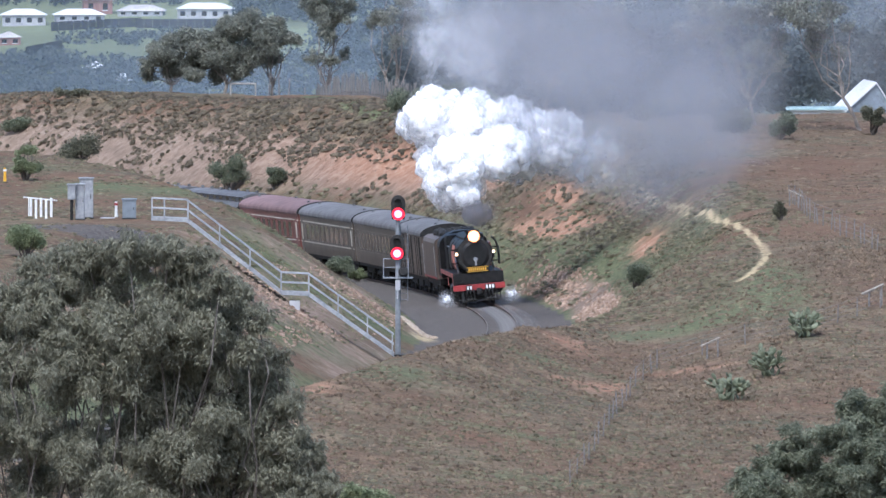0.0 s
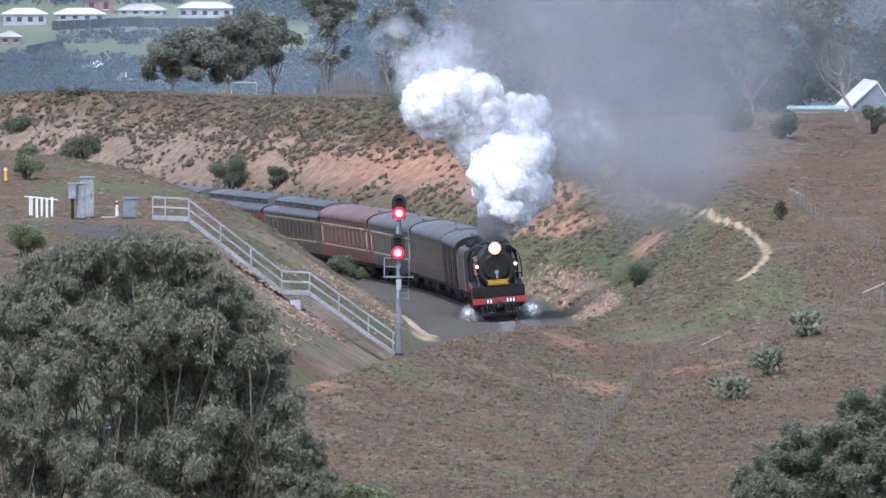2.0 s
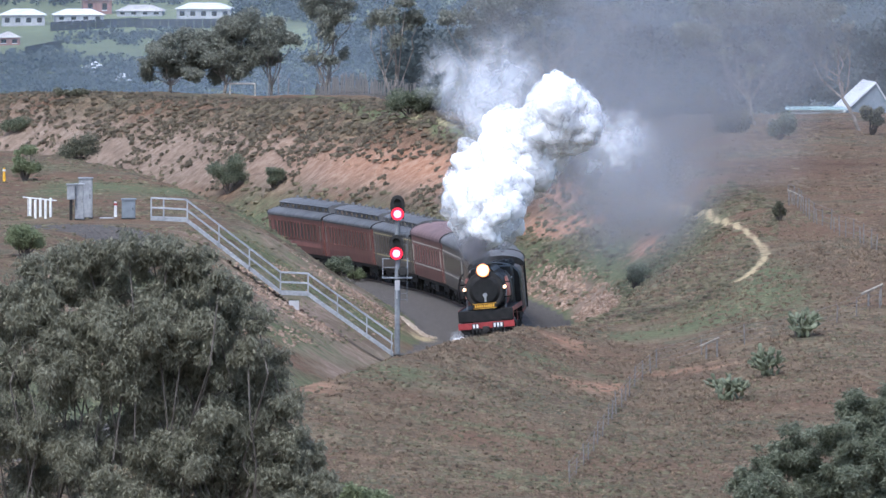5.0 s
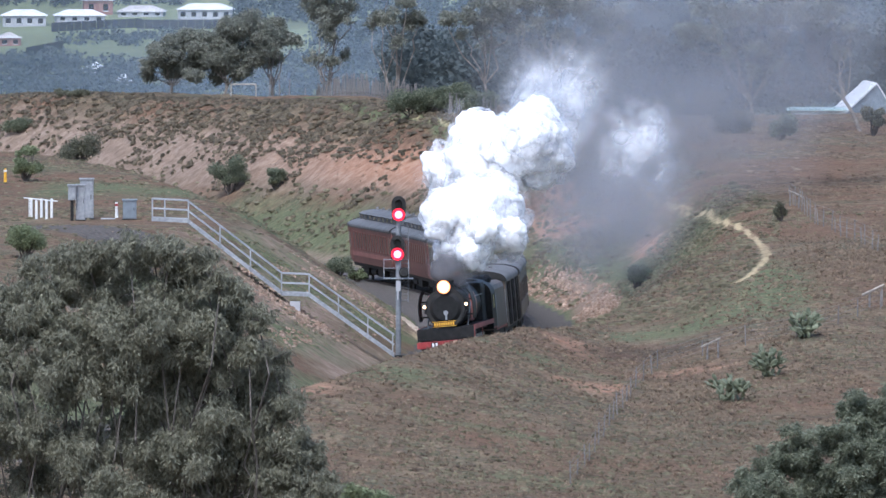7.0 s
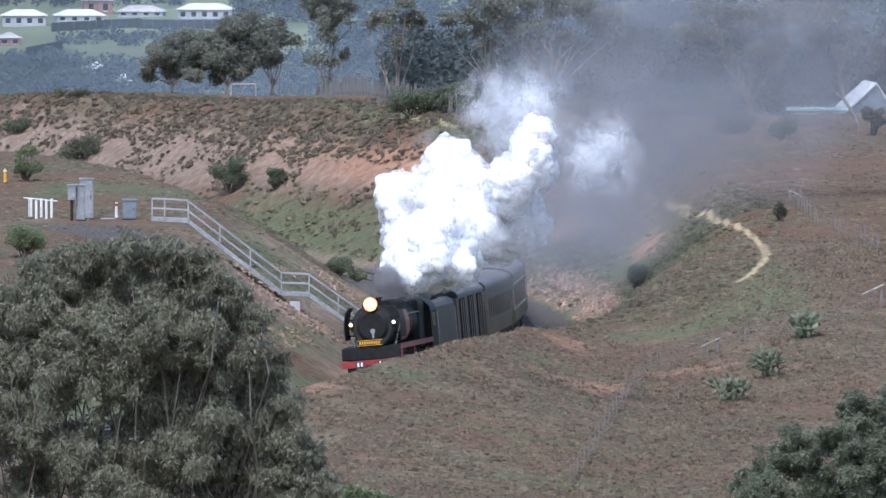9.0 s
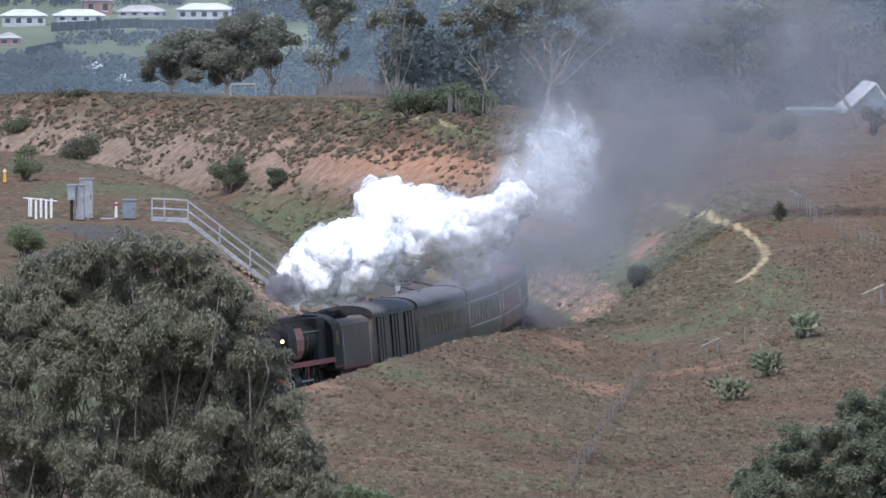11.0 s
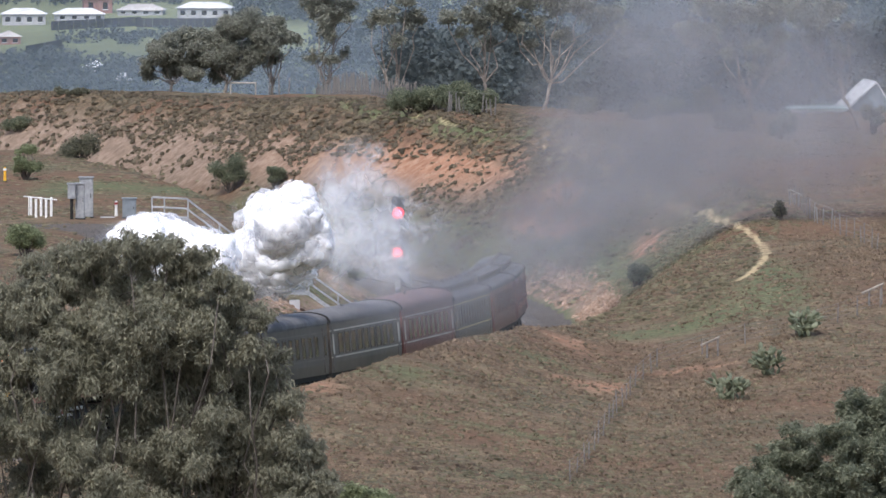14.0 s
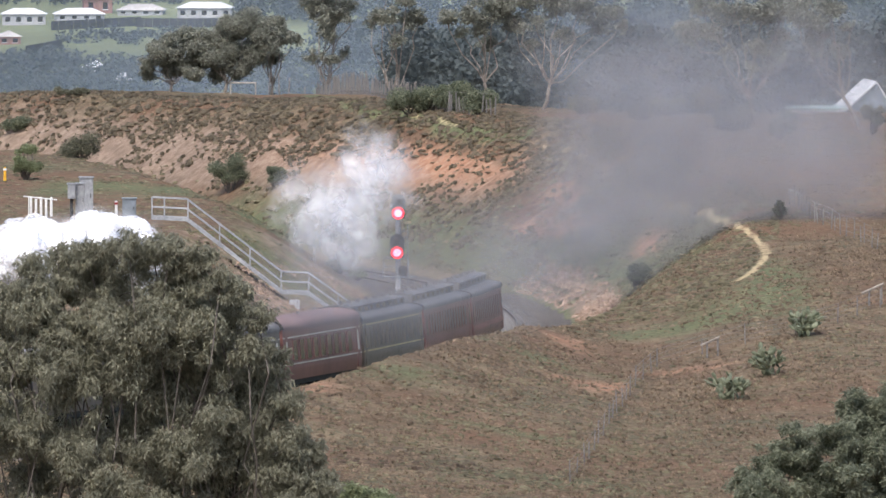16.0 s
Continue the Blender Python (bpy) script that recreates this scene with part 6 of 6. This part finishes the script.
# ---------------------------------------------------------------- far valley
def house(px, py, y, w, d, h, roof_h, wall, roofm, label, turn=0.0, wing=True):
    p = spot(px, py, y, 4800)
    e = empty("house", Matrix.Translation(p) @ pose(0, 0, 0, 0, 0, turn), label, "house", "houses in the valley")
    bm = bmesh.new()
    box(bm, -w / 2, w / 2, -d / 2, d / 2, -1.5, h)
    wl_ = part("wall", bm, wall, e)
    bm = bmesh.new()
    o = 0.4
    v = [bm.verts.new(c) for c in ((-w / 2 - o, -d / 2 - o, h), (w / 2 + o, -d / 2 - o, h), (w / 2 + o, d / 2 + o, h), (-w / 2 - o, d / 2 + o, h), (-w / 2 + d * 0.42, 0, h + roof_h), (w / 2 - d * 0.42, 0, h + roof_h))]
    for f in ((0, 1, 5, 4), (1, 2, 5), (2, 3, 4, 5), (3, 0, 4), (3, 2, 1, 0)):
        bm.faces.new([v[i] for i in f])
    part("roof", bm, roofm, e)
    n = max(2, int(w / 2))
    for i in range(n):
        x = -w / 2 + w * (i + 0.5) / n
        bm = bmesh.new()
        box(bm, x - 0.45, x + 0.45, -d / 2 - 0.06, -d / 2, h * 0.25, h * 0.75)
        wi = part("window", bm, M_GLASS, e)
        bm = bmesh.new()
        box(bm, x - 0.5, x + 0.5, -d / 2 - 0.1, -d / 2 - 0.061, h * 0.2, h * 0.25)
        part("sill", bm, M_WHITE, wi)
    return e


def build_valley():
    rng = np.random.default_rng(7)
    for px, py, w, h, wall, roof, lab in ((42, 45, 8.0, 1.9, M_PALEWALL, M_PALEROOF, "white house with pale hipped roof on the hill"), (140, 38, 9.0, 1.2, M_PALEWALL, M_PALEROOF, "low white house with pale roof on the hill"),
                                          (172, 24, 5.4, 2.6, M_BRICK, M_PALEROOF, "red brick two-storey house with pale roof"), (250, 28, 8.5, 0.9, M_PALEWALL, M_CREAMROOF, "low cream-roofed house on the hill"),
                                          (363, 33, 10, 1.8, M_PALEWALL, M_PALEROOF, "white house with broad pale hipped roof"), (15, 80, 4, 1.4, M_BRICK, M_CREAMROOF, "small brick cottage below the hill"),
                                          (168, 128, 3.2, 0.8, M_PALEWALL, M_PALEROOF, "small white shed in the valley"), (218, 134, 5.5, 1.0, M_BRICK, M_CREAMROOF, "long brown shed in the valley"), (222, 150, 2.4, 0.8, M_PALEWALL, M_PALEROOF, "tiny pale shed among trees"),
                                          (940, 118, 6, 1.2, M_PALEWALL, M_CREAMROOF, "pale roofed house among far trees"), (1150, 75, 6, 1.2, M_PALEWALL, M_PALEROOF, "grey roofed house among far trees")):
        house(px, py, 2300, w, 5, h, 1.1, wall, roof, lab, rng.uniform(-8, 8))
    house(1438, 104, 1500, 5.4, 5, 1.0, 1.0, M_BRICK, M_PALEROOF, "brick house with bright pale roof among trees", 8)
    house(1562, 88, 1500, 6, 5, 1.2, 1.2, M_BRICK, M_PALEROOF, "house with bright pale roof among trees", -10)
    # sheds just past the plateau
    p = sight(1525, 215, 1330)
    e = empty("gabled_house", Matrix.Translation(p) @ pose(0, 0, 0, 0, 0, 8), "grey house with steep pale gabled roof", "house", "houses in the valley")
    bm = bmesh.new()
    sweep(bm, [(-1.7, -8), (-1.7, 1.0), (0.7, 3.1), (1.7, 1.6), (1.7, -8)], -3, 3)
    part("wall", bm, M_BLUEGREY, e)
    bm = bmesh.new()
    sweep(bm, [(-1.95, 0.85), (0.7, 3.24), (0.7, 3.1), (-1.9, 0.75)], -3.2, 3.2)
    sweep(bm, [(1.95, 1.3), (0.7, 3.24), (0.7, 3.1), (1.9, 1.2)], -3.2, 3.2)
    part("roof", bm, M_PALEROOF, e)
    p = sight(1445, 205, 1318)
    e = empty("green_shed", Matrix.Translation(p), "low shed with pale green sheet roof", "shed")
    bm = bmesh.new()
    box(bm, -2.0, 2.2, -2, 2, -8, 0.5)
    part("wall", bm, M_WHITE, e)
    bm = bmesh.new()
    sweep(bm, [(-2.4, 0.5), (-2.2, 0.62), (2.3, 0.62), (2.5, 0.5)], -2.4, 2.4)
    for k in range(14):
        box(bm, -2.2 + k * 0.33, -2.16 + k * 0.33, -2.42, 2.42, 0.62, 0.68)
    part("roof", bm, M_GREENROOF, e)
    # long dark boundary fence and road
    for a, b in (((45, 100), (110, 88)), ((90, 56), (250, 48)), ((240, 50), (420, 50))):
        A, B = [spot(q[0], q[1], 2300, 4800) for q in (a, b)]
        e = empty("paddock_fence", Matrix.Translation(A), "dark solid paddock fence below the houses", "fence")
        n = 12
        for k in range(n):
            P, Q = A.lerp(B, k / n) - A, A.lerp(B, (k + 0.96) / n) - A
            z0, z1 = zat(P.x + A.x, P.y + A.y) - A.z, zat(Q.x + A.x, Q.y + A.y) - A.z
            bm = bmesh.new()
            v = [bm.verts.new(c) for c in ((P.x, P.y, z0 - 0.4), (Q.x, Q.y, z1 - 0.4), (Q.x, Q.y, z1 + 1.7), (P.x, P.y, z0 + 1.7))]
            f = bm.faces.new(v)
            bmesh.ops.solidify(bm, geom=[f], thickness=0.1)
            part("panel", bm, M_DARKFENCE, e)
    # far woods: clumps of leaves on many small trees
    cs, rs = [], []

    def wood(px0, px1, py0, py1, n, r0, r1):
        for _ in range(n):
            px, py = rng.uniform(px0, px1), rng.uniform(py0, py1)
            p = spot(px, py, 2300, 4800)
            r = rng.uniform(r0, r1) * 0.75
            z = p.z
            for _ in range(4):
                cs.append((p.x + rng.normal() * r * 0.5, p.y + rng.normal() * r, z + r * rng.uniform(0.3, 1.2)))
                rs.append(r * rng.uniform(0.4, 0.8))
    wood(-20, 260, 118, 185, 150, 1.4, 3.0)
    wood(-20, 130, 108, 135, 30, 1.4, 2.6)
    wood(230, 720, 118, 190, 260, 1.4, 3.0)
    wood(100, 320, 62, 82, 60, 0.9, 1.8)
    wood(320, 520, 70, 84, 30, 0.9, 1.6)
    wood(560, 760, 55, 130, 150, 1.4, 3.2)
    wood(720, 1600, 10, 200, 900, 1.6, 3.6)
    wood(420, 760, -10, 45, 130, 1.4, 3.0)
    wood(-20, 330, -12, 12, 80, 1.2, 2.6)
    for q in ((75, 96), (95, 97), (135, 102), (200, 108), (205, 107), (20, 96), (50, 100)):
        wood(q[0] - 4, q[0] + 4, q[1] - 2, q[1] + 2, 2, 0.8, 1.2)
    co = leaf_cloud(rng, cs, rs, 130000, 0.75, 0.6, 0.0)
    tagged(new("far_woods", quads_mesh("far_woods", co, M_FARLEAF)), "eucalypt woods across the valley with blue haze in their leaf colour", "woods", kind="stuff")
    # bushland along the foot of the plateau, seen over its edge
    cs, rs = [], []
    for _ in range(260):
        px, py = rng.uniform(700, 1600), rng.uniform(60, 190)
        p = sight(px, py, rng.uniform(1480, 1900))
        cs.append((p.x, p.y, p.z))
        rs.append(rng.uniform(1.2, 2.6))
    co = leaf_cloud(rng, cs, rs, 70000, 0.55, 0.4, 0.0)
    tagged(new("valley_bush", quads_mesh("valley_bush", co, M_FARLEAF)), "bushland in the valley with blue haze in its leaf colour", "woods", kind="stuff")


# ---------------------------------------------------------------- smoke and steam
PUFFS = []
# plume's course: bearing, depression and spread of nine stages, from the chimney to the thin tail
PLUME = (
    (0.0, ((838, 372, 24), (815, 335, 48), (785, 280, 62), (730, 205, 66), (820, 225, 66), (905, 240, 62), (985, 250, 50), (1030, 265, 40), (820, 75, 80))),
    (0.5, ((850, 388, 24), (850, 350, 46), (820, 300, 62), (738, 195, 64), (800, 235, 70), (880, 230, 62), (965, 262, 50), (1060, 285, 46), (835, 60, 75))),
    (1.0, ((862, 396, 24), (865, 358, 48), (850, 310, 62), (730, 195, 62), (790, 230, 72), (880, 250, 66), (940, 235, 44), (1100, 300, 46), (850, 70, 75))),
    (2.0, ((862, 400, 26), (895, 362, 54), (900, 325, 68), (738, 190, 62), (810, 175, 62), (860, 250, 72), (925, 225, 46), (1010, 240, 44), (770, 120, 66))),
    (3.0, ((866, 405, 26), (885, 372, 50), (905, 335, 66), (800, 150, 58), (900, 190, 60), (945, 240, 70), (935, 295, 60), (1045, 295, 46), (745, 150, 75))),
    (4.0, ((866, 412, 26), (880, 375, 50), (890, 330, 64), (955, 152, 46), (1000, 215, 64), (935, 250, 74), (875, 295, 54), (1090, 300, 40), (760, 140, 85))),
    (6.3, ((795, 465, 28), (815, 430, 54), (845, 380, 68), (985, 215, 56), (1040, 220, 46), (900, 270, 70), (860, 320, 64), (1090, 215, 40), (960, 190, 50))),
    (7.0, ((785, 470, 30), (815, 435, 56), (865, 390, 70), (930, 218, 48), (955, 275, 58), (880, 260, 68), (800, 320, 58), (1120, 265, 60), (970, 180, 50))),
    (8.0, ((735, 480, 30), (775, 450, 56), (840, 400, 70), (970, 215, 46), (950, 300, 60), (870, 270, 70), (795, 340, 60), (1175, 285, 50), (985, 200, 55))),
    (9.0, ((680, 490, 34), (715, 465, 56), (795, 450, 70), (935, 248, 54), (890, 435, 72), (830, 320, 76), (722, 360, 58), (1050, 270, 50), (900, 205, 60))),
    (9.2, ((668, 493, 34), (703, 467, 56), (783, 452, 70), (925, 251, 54), (880, 438, 72), (818, 323, 76), (710, 362, 58), (1040, 270, 50), (890, 210, 60))),
    (11.5, ((450, 505, 34), (495, 490, 54), (560, 440, 74), (875, 415, 58), (770, 440, 74), (700, 385, 78), (610, 490, 70), (960, 255, 60), (980, 350, 60))),
    (12.0, ((390, 482, 34), (440, 475, 50), (505, 450, 70), (825, 445, 56), (715, 465, 74), (640, 395, 80), (560, 490, 68), (960, 300, 60), (930, 430, 60))),
    (12.5, ((335, 450, 28), (390, 450, 40), (450, 445, 56), (690, 340, 46), (645, 480, 72), (580, 385, 76), (525, 490, 68), (780, 400, 70), (930, 420, 70))),
    (13.5, ((270, 440, 24), (335, 425, 26), (390, 430, 36), (480, 385, 52), (540, 440, 60), (510, 430, 64), (450, 485, 54), (640, 350, 75), (720, 430, 75))),
    (14.5, ((60, 460, 24), (110, 455, 26), (185, 450, 26), (520, 365, 50), (480, 440, 58), (505, 400, 62), (435, 490, 46), (570, 340, 60), (600, 430, 70))),
    (15.3, ((0, 460, 24), (60, 455, 26), (130, 445, 28), (220, 445, 24), (270, 470, 24), (330, 490, 26), (300, 500, 26), (560, 335, 62), (530, 420, 60))),
    (16.0, ((-60, 470, 26), (0, 470, 30), (80, 446, 32), (150, 428, 30), (200, 444, 26), (250, 470, 26), (110, 465, 34), (645, 312, 56), (590, 390, 60))),
)


def billow_mesh(r, seed, mat, fine=5):
    """A cauliflower-headed billow: a ball pushed out in rounded heads of three sizes."""
    bm = bmesh.new()
    bmesh.ops.create_icosphere(bm, subdivisions=fine, radius=1.0)
    o = Vector((seed * 3.1, seed * 1.7, seed * 0.9))
    for v in bm.verts:
        d = v.co.normalized()
        k = 0.78 + 0.30 * noise.noise(d * 1.3 + o)
        p = d * k
        for f, h in ((1.8, 0.30), (3.9, 0.13), (8.0, 0.04)):
            near = noise.voronoi(p * f + o)[0][0]
            k += h * (0.5 - min(near, 0.9))
        v.co = d * k * r
    me = bpy.data.meshes.new("billow")
    bm.to_mesh(me)
    bm.free()
    me.materials.append(mat)
    me.polygons.foreach_set("use_smooth", [True] * len(me.polygons))
    return me


def sheet_mesh(r, seed):
    """A thin curved disc of vapour, densest in its middle."""
    bm = bmesh.new()
    rings, n = 7, 18
    c = bm.verts.new((0, 0, 0))
    last, dens = None, [1.0]
    for i in range(1, rings + 1):
        rho = i / rings
        ring = []
        for k in range(n):
            a = 6.2832 * k / n
            u, v = rho * math.cos(a), rho * math.sin(a)
            ring.append(bm.verts.new((u * r, 0.3 * r * noise.noise(Vector((u * 1.3 + seed, v * 1.3, seed * 2.7))), v * r)))
            dens.append(1 - rho)
        for k in range(n):
            if last is None:
                bm.faces.new((c, ring[k], ring[(k + 1) % n]))
            else:
                bm.faces.new((last[k], ring[k], ring[(k + 1) % n], last[(k + 1) % n]))
        last = ring
    me = bpy.data.meshes.new("veil")
    bm.to_mesh(me)
    bm.free()
    me.attributes.new("vapour", "FLOAT", "POINT").data.foreach_set("value", dens)
    me.polygons.foreach_set("use_smooth", [True] * len(me.polygons))
    return me


def add_veils(e, me, r, n, rng):
    for k in range(n):
        w = new("veil", me)
        w.parent = e
        w.matrix_basis = pose(rng.uniform(-0.3, 0.3) * r, (k - (n - 1) / 2) * 0.7 * r, rng.uniform(-0.3, 0.3) * r, rng.uniform(-25, 25), rng.uniform(0, 360), rng.uniform(-35, 35))


def course(t, k):
    """Place and spread of the plume's stage k at the time t."""
    rows = PLUME
    i = max(n for n in range(len(rows)) if rows[n][0] <= t + 1e-6)
    j = min(i + 1, len(rows) - 1)
    f = 0 if i == j else (t - rows[i][0]) / (rows[j][0] - rows[i][0])
    p, q = rows[i][1][k], rows[j][1][k]
    return [p[m] + (q[m] - p[m]) * f for m in range(3)]


# which stages of the plume run into each other
CHAIN = {1: (2, 2), 2: (1, 6), 6: (2, 5), 5: (6, 4), 4: (5, 3), 3: (4, 4)}


def puff_rows(k, mate, share, off, spin, lag):
    rows = []
    for i in range(33):
        t = i / 2
        x, y, r = course(t, k)
        x2, y2, r2 = course(t, mate)
        x, y, r = x + (x2 - x) * share, y + (y2 - y) * share, r + (r2 - r) * share
        eng = track(run(t), 0, 0).y / U
        depth = eng + 2 + k * (1.6 + max(0.0, t - 8.0) * 1.2) + lag
        sw = 0.10 * math.sin(t * 1.7 + spin)
        p = sight(x + r * (off[0] + sw), y + r * (off[2] + 0.10 * math.cos(t * 1.3 + spin)), depth + off[1] * r * 0.034)
        rows.append((t, Matrix.Translation(p) @ pose(0, 0, 0, 24 * math.sin(t * 0.6 + spin), 30 * math.sin(t * 0.5 + spin * 2), 26 * math.sin(t * 0.4 + spin))))
    return rows


def build_plume():
    rng = np.random.default_rng(3)
    sizes = (0.7, 1.2, 1.55, 1.3, 1.5, 1.55, 1.35, 1.2, 1.6)
    for stage, count in enumerate((4, 9, 14, 11, 13, 14, 13, 7, 8)):
        r = sizes[stage]
        solid = 0 < stage < 7
        forms = []
        for v in range(3):
            q = r * (0.8, 1.0, 1.15)[v]
            core = billow_mesh(q, stage * 3 + v, M_STEAM if stage else M_SOOT)
            edge = billow_mesh(q, stage * 3 + v, M_SHELL if stage else M_SOOTSHELL, 4)
            ve = sheet_mesh(q * (1.35 if solid else 1.7), stage * 2 + v)
            ve.materials.append(M_WISP if stage else M_SOOTWISP)
            forms.append((core, edge, ve))
        for c in range(count):
            v = rng.normal(size=3)
            v /= np.linalg.norm(v)
            off = v * (rng.uniform(0.15, 0.78) if stage < 7 else rng.uniform(0.3, 1.25)) * np.array([1, 1, 0.9])
            mate = CHAIN[stage][c % 2] if solid else stage
            core, edge, ve = forms[c % 3]
            e = empty("steam_puff", Matrix.Identity(4), "dense white billow of engine steam" if solid else "thin ragged wisp of white steam" if stage else "grey sooty billow above the chimney", "steam", "plume of steam")
            if solid:
                b = new("billow", core)
                b.parent = e
                tagged(b, kind="stuff")
            if stage < 7:
                o = new("vapour_shell", edge)
                o.parent = e
                tagged(o, kind="stuff")
                o.matrix_basis = pose(0, 0, 0, 8, 40, 14) @ Matrix.Scale(1.1, 4)
            add_veils(e, ve, r, 1 if solid else 2, rng)
            PUFFS.append((e, puff_rows(stage, mate, rng.uniform(0.0, 0.55), off, rng.uniform(0, 6.28), rng.uniform(-1, 1))))
    # drain-cock steam at the cylinders
    for k, (x, y) in enumerate(((-1.8, -0.6), (-1.65, 1.2), (1.75, -0.4), (2.05, 0.9))):
        e = empty("steam_jet", Matrix.Identity(4), "small white jet of cylinder steam", "steam", "cylinder steam")
        b = new("billow", billow_mesh(0.24, 40 + k, M_STEAM))
        b.parent = e
        ve = sheet_mesh(0.7, x)
        ve.materials.append(M_WISP)
        add_veils(e, ve, 0.5, 2, rng)
        rows = []
        for i in range(33):
            t = i / 2
            sh = 0.25 * math.sin(t * 4 + x)
            away = -1.5 * max(0.0, min(1.0, (t - 4.2) / 2))
            rows.append((t, track_pose(run(t) - y / U) @ pose(x * (1 + 0.3 * away * 0.5) + sh * 0.5, sh, 0.45 + 0.25 * away, 30 * math.sin(t * 2), 25 * math.sin(t * 1.5), 0)))
        PUFFS.append((e, rows))


def build_haze():
    """Smoke that hangs over the plateau, sinks and thins into a broad haze. Bearing and depression at start, middle and end, size, depth."""
    rng = np.random.default_rng(9)
    spec = (((800, 20), (1250, -220), (1030, 110), 4.6, 960), ((860, 90), (1000, 150), (1060, 330), 5.0, 930), ((930, 40), (1350, -200), (1130, 90), 5.0, 985), ((960, 150), (1080, 200), (980, 420), 4.6, 950),
            ((1010, 80), (1120, 140), (1180, 300), 5.2, 1000), ((1060, 190), (1120, 280), (1100, 400), 4.8, 960), ((1100, 60), (1200, 120), (1230, 240), 5.4, 1040), ((1130, 150), (1180, 220), (1150, 340), 5.0, 985),
            ((1180, 30), (1600, -60), (1470, 330), 5.4, 1060), ((1190, 210), (1250, 240), (1280, 300), 4.6, 985), ((1240, 110), (1330, 150), (1360, 240), 5.0, 1045), ((1290, 180), (1360, 220), (1420, 270), 4.6, 1010),
            ((1330, 60), (1420, 90), (1480, 180), 5.0, 1065), ((900, 0), (1350, -240), (1230, 130), 5.0, 990), ((1020, 0), (1500, -200), (1360, 100), 5.0, 1050), ((1100, 250), (1130, 350), (1060, 440), 3.8, 945),
            ((980, 210), (1040, 330), (960, 450), 3.8, 930), ((1560, 60), (1520, 110), (1500, 220), 5.0, 1060), ((870, 30), (1000, 60), (1080, 240), 4.8, 950), ((1060, 120), (1150, 200), (1250, 330), 4.8, 985),
            ((1160, 280), (1120, 420), (640, 470), 3.4, 930), ((1200, 300), (1100, 430), (800, 450), 3.4, 930), ((1240, 240), (1150, 420), (560, 510), 3.0, 930), ((1280, 220), (1180, 400), (720, 500), 3.2, 930), ((1220, 160), (1160, 380), (870, 490), 3.0, 930))
    for k, (a, b, c, r, y) in enumerate(spec):
        ve = sheet_mesh(r * 1.25, k * 1.7)
        ve.materials.append(M_SMOKE)
        e = empty("smoke_veil", Matrix.Identity(4), "thin drifting veil of grey smoke", "smoke", "drifting smoke")
        add_veils(e, ve, r * 0.6, 3, rng)
        rows = []
        for i in range(9):
            t = i * 2.0
            f = t / 16
            px, py = [(1 - f) ** 2 * a[m] + 2 * f * (1 - f) * b[m] + f * f * c[m] for m in (0, 1)]
            rows.append((t, Matrix.Translation(sight(px + 8 * math.sin(t + k), py + 6 * math.cos(t * 0.7 + k), y + ((740 if k > 19 else min(y, 925)) - y) * min(1.0, t / 12))) @ pose(0, 0, 0, 6 * math.sin(t * 0.3 + k), 12 * math.sin(t * 0.2 + k), 8 * math.sin(t * 0.25))))
        PUFFS.append((e, rows))
    # translucent sheets added to imitate the blue haze of the valley's air
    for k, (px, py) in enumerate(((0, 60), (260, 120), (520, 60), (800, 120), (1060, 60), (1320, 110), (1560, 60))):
        e = empty("valley_haze_sheet", Matrix.Translation(sight(px, py, 2150 + 15 * k)), "added translucent sheet that imitates blue valley haze", "haze", "valley haze")
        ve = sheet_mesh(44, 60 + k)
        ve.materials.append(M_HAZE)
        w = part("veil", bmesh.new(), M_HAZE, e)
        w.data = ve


build_track()
build_train()
build_signal()
build_stairs()
build_yard()
build_fences()
build_vegetation()
build_valley()
build_plume()
build_haze()


# ---------------------------------------------------------------- movement
def motions():
    for ob, mid in CARS:
        walk(ob, [(t / 2, track_pose(run(t / 2) - mid)) for t in range(33)])
    for ob, x, y, r in WHEELS:
        rows = []
        for i in range(241):
            t = i / 15
            rows.append((t, pose(x, y, r, math.degrees((run(t) - run(0)) * U / r) % 360)))
        walk(ob, rows)
    for ob, q in RODS:
        rows = []
        for i in range(241):
            a = (run(i / 15) - run(0)) * U / 0.92
            rows.append((i / 15, pose(0, q * math.sin(a), 0.36 - q * math.cos(a))))
        walk(ob, rows)
    for ob, rows in PUFFS:
        walk(ob, rows)


motions()
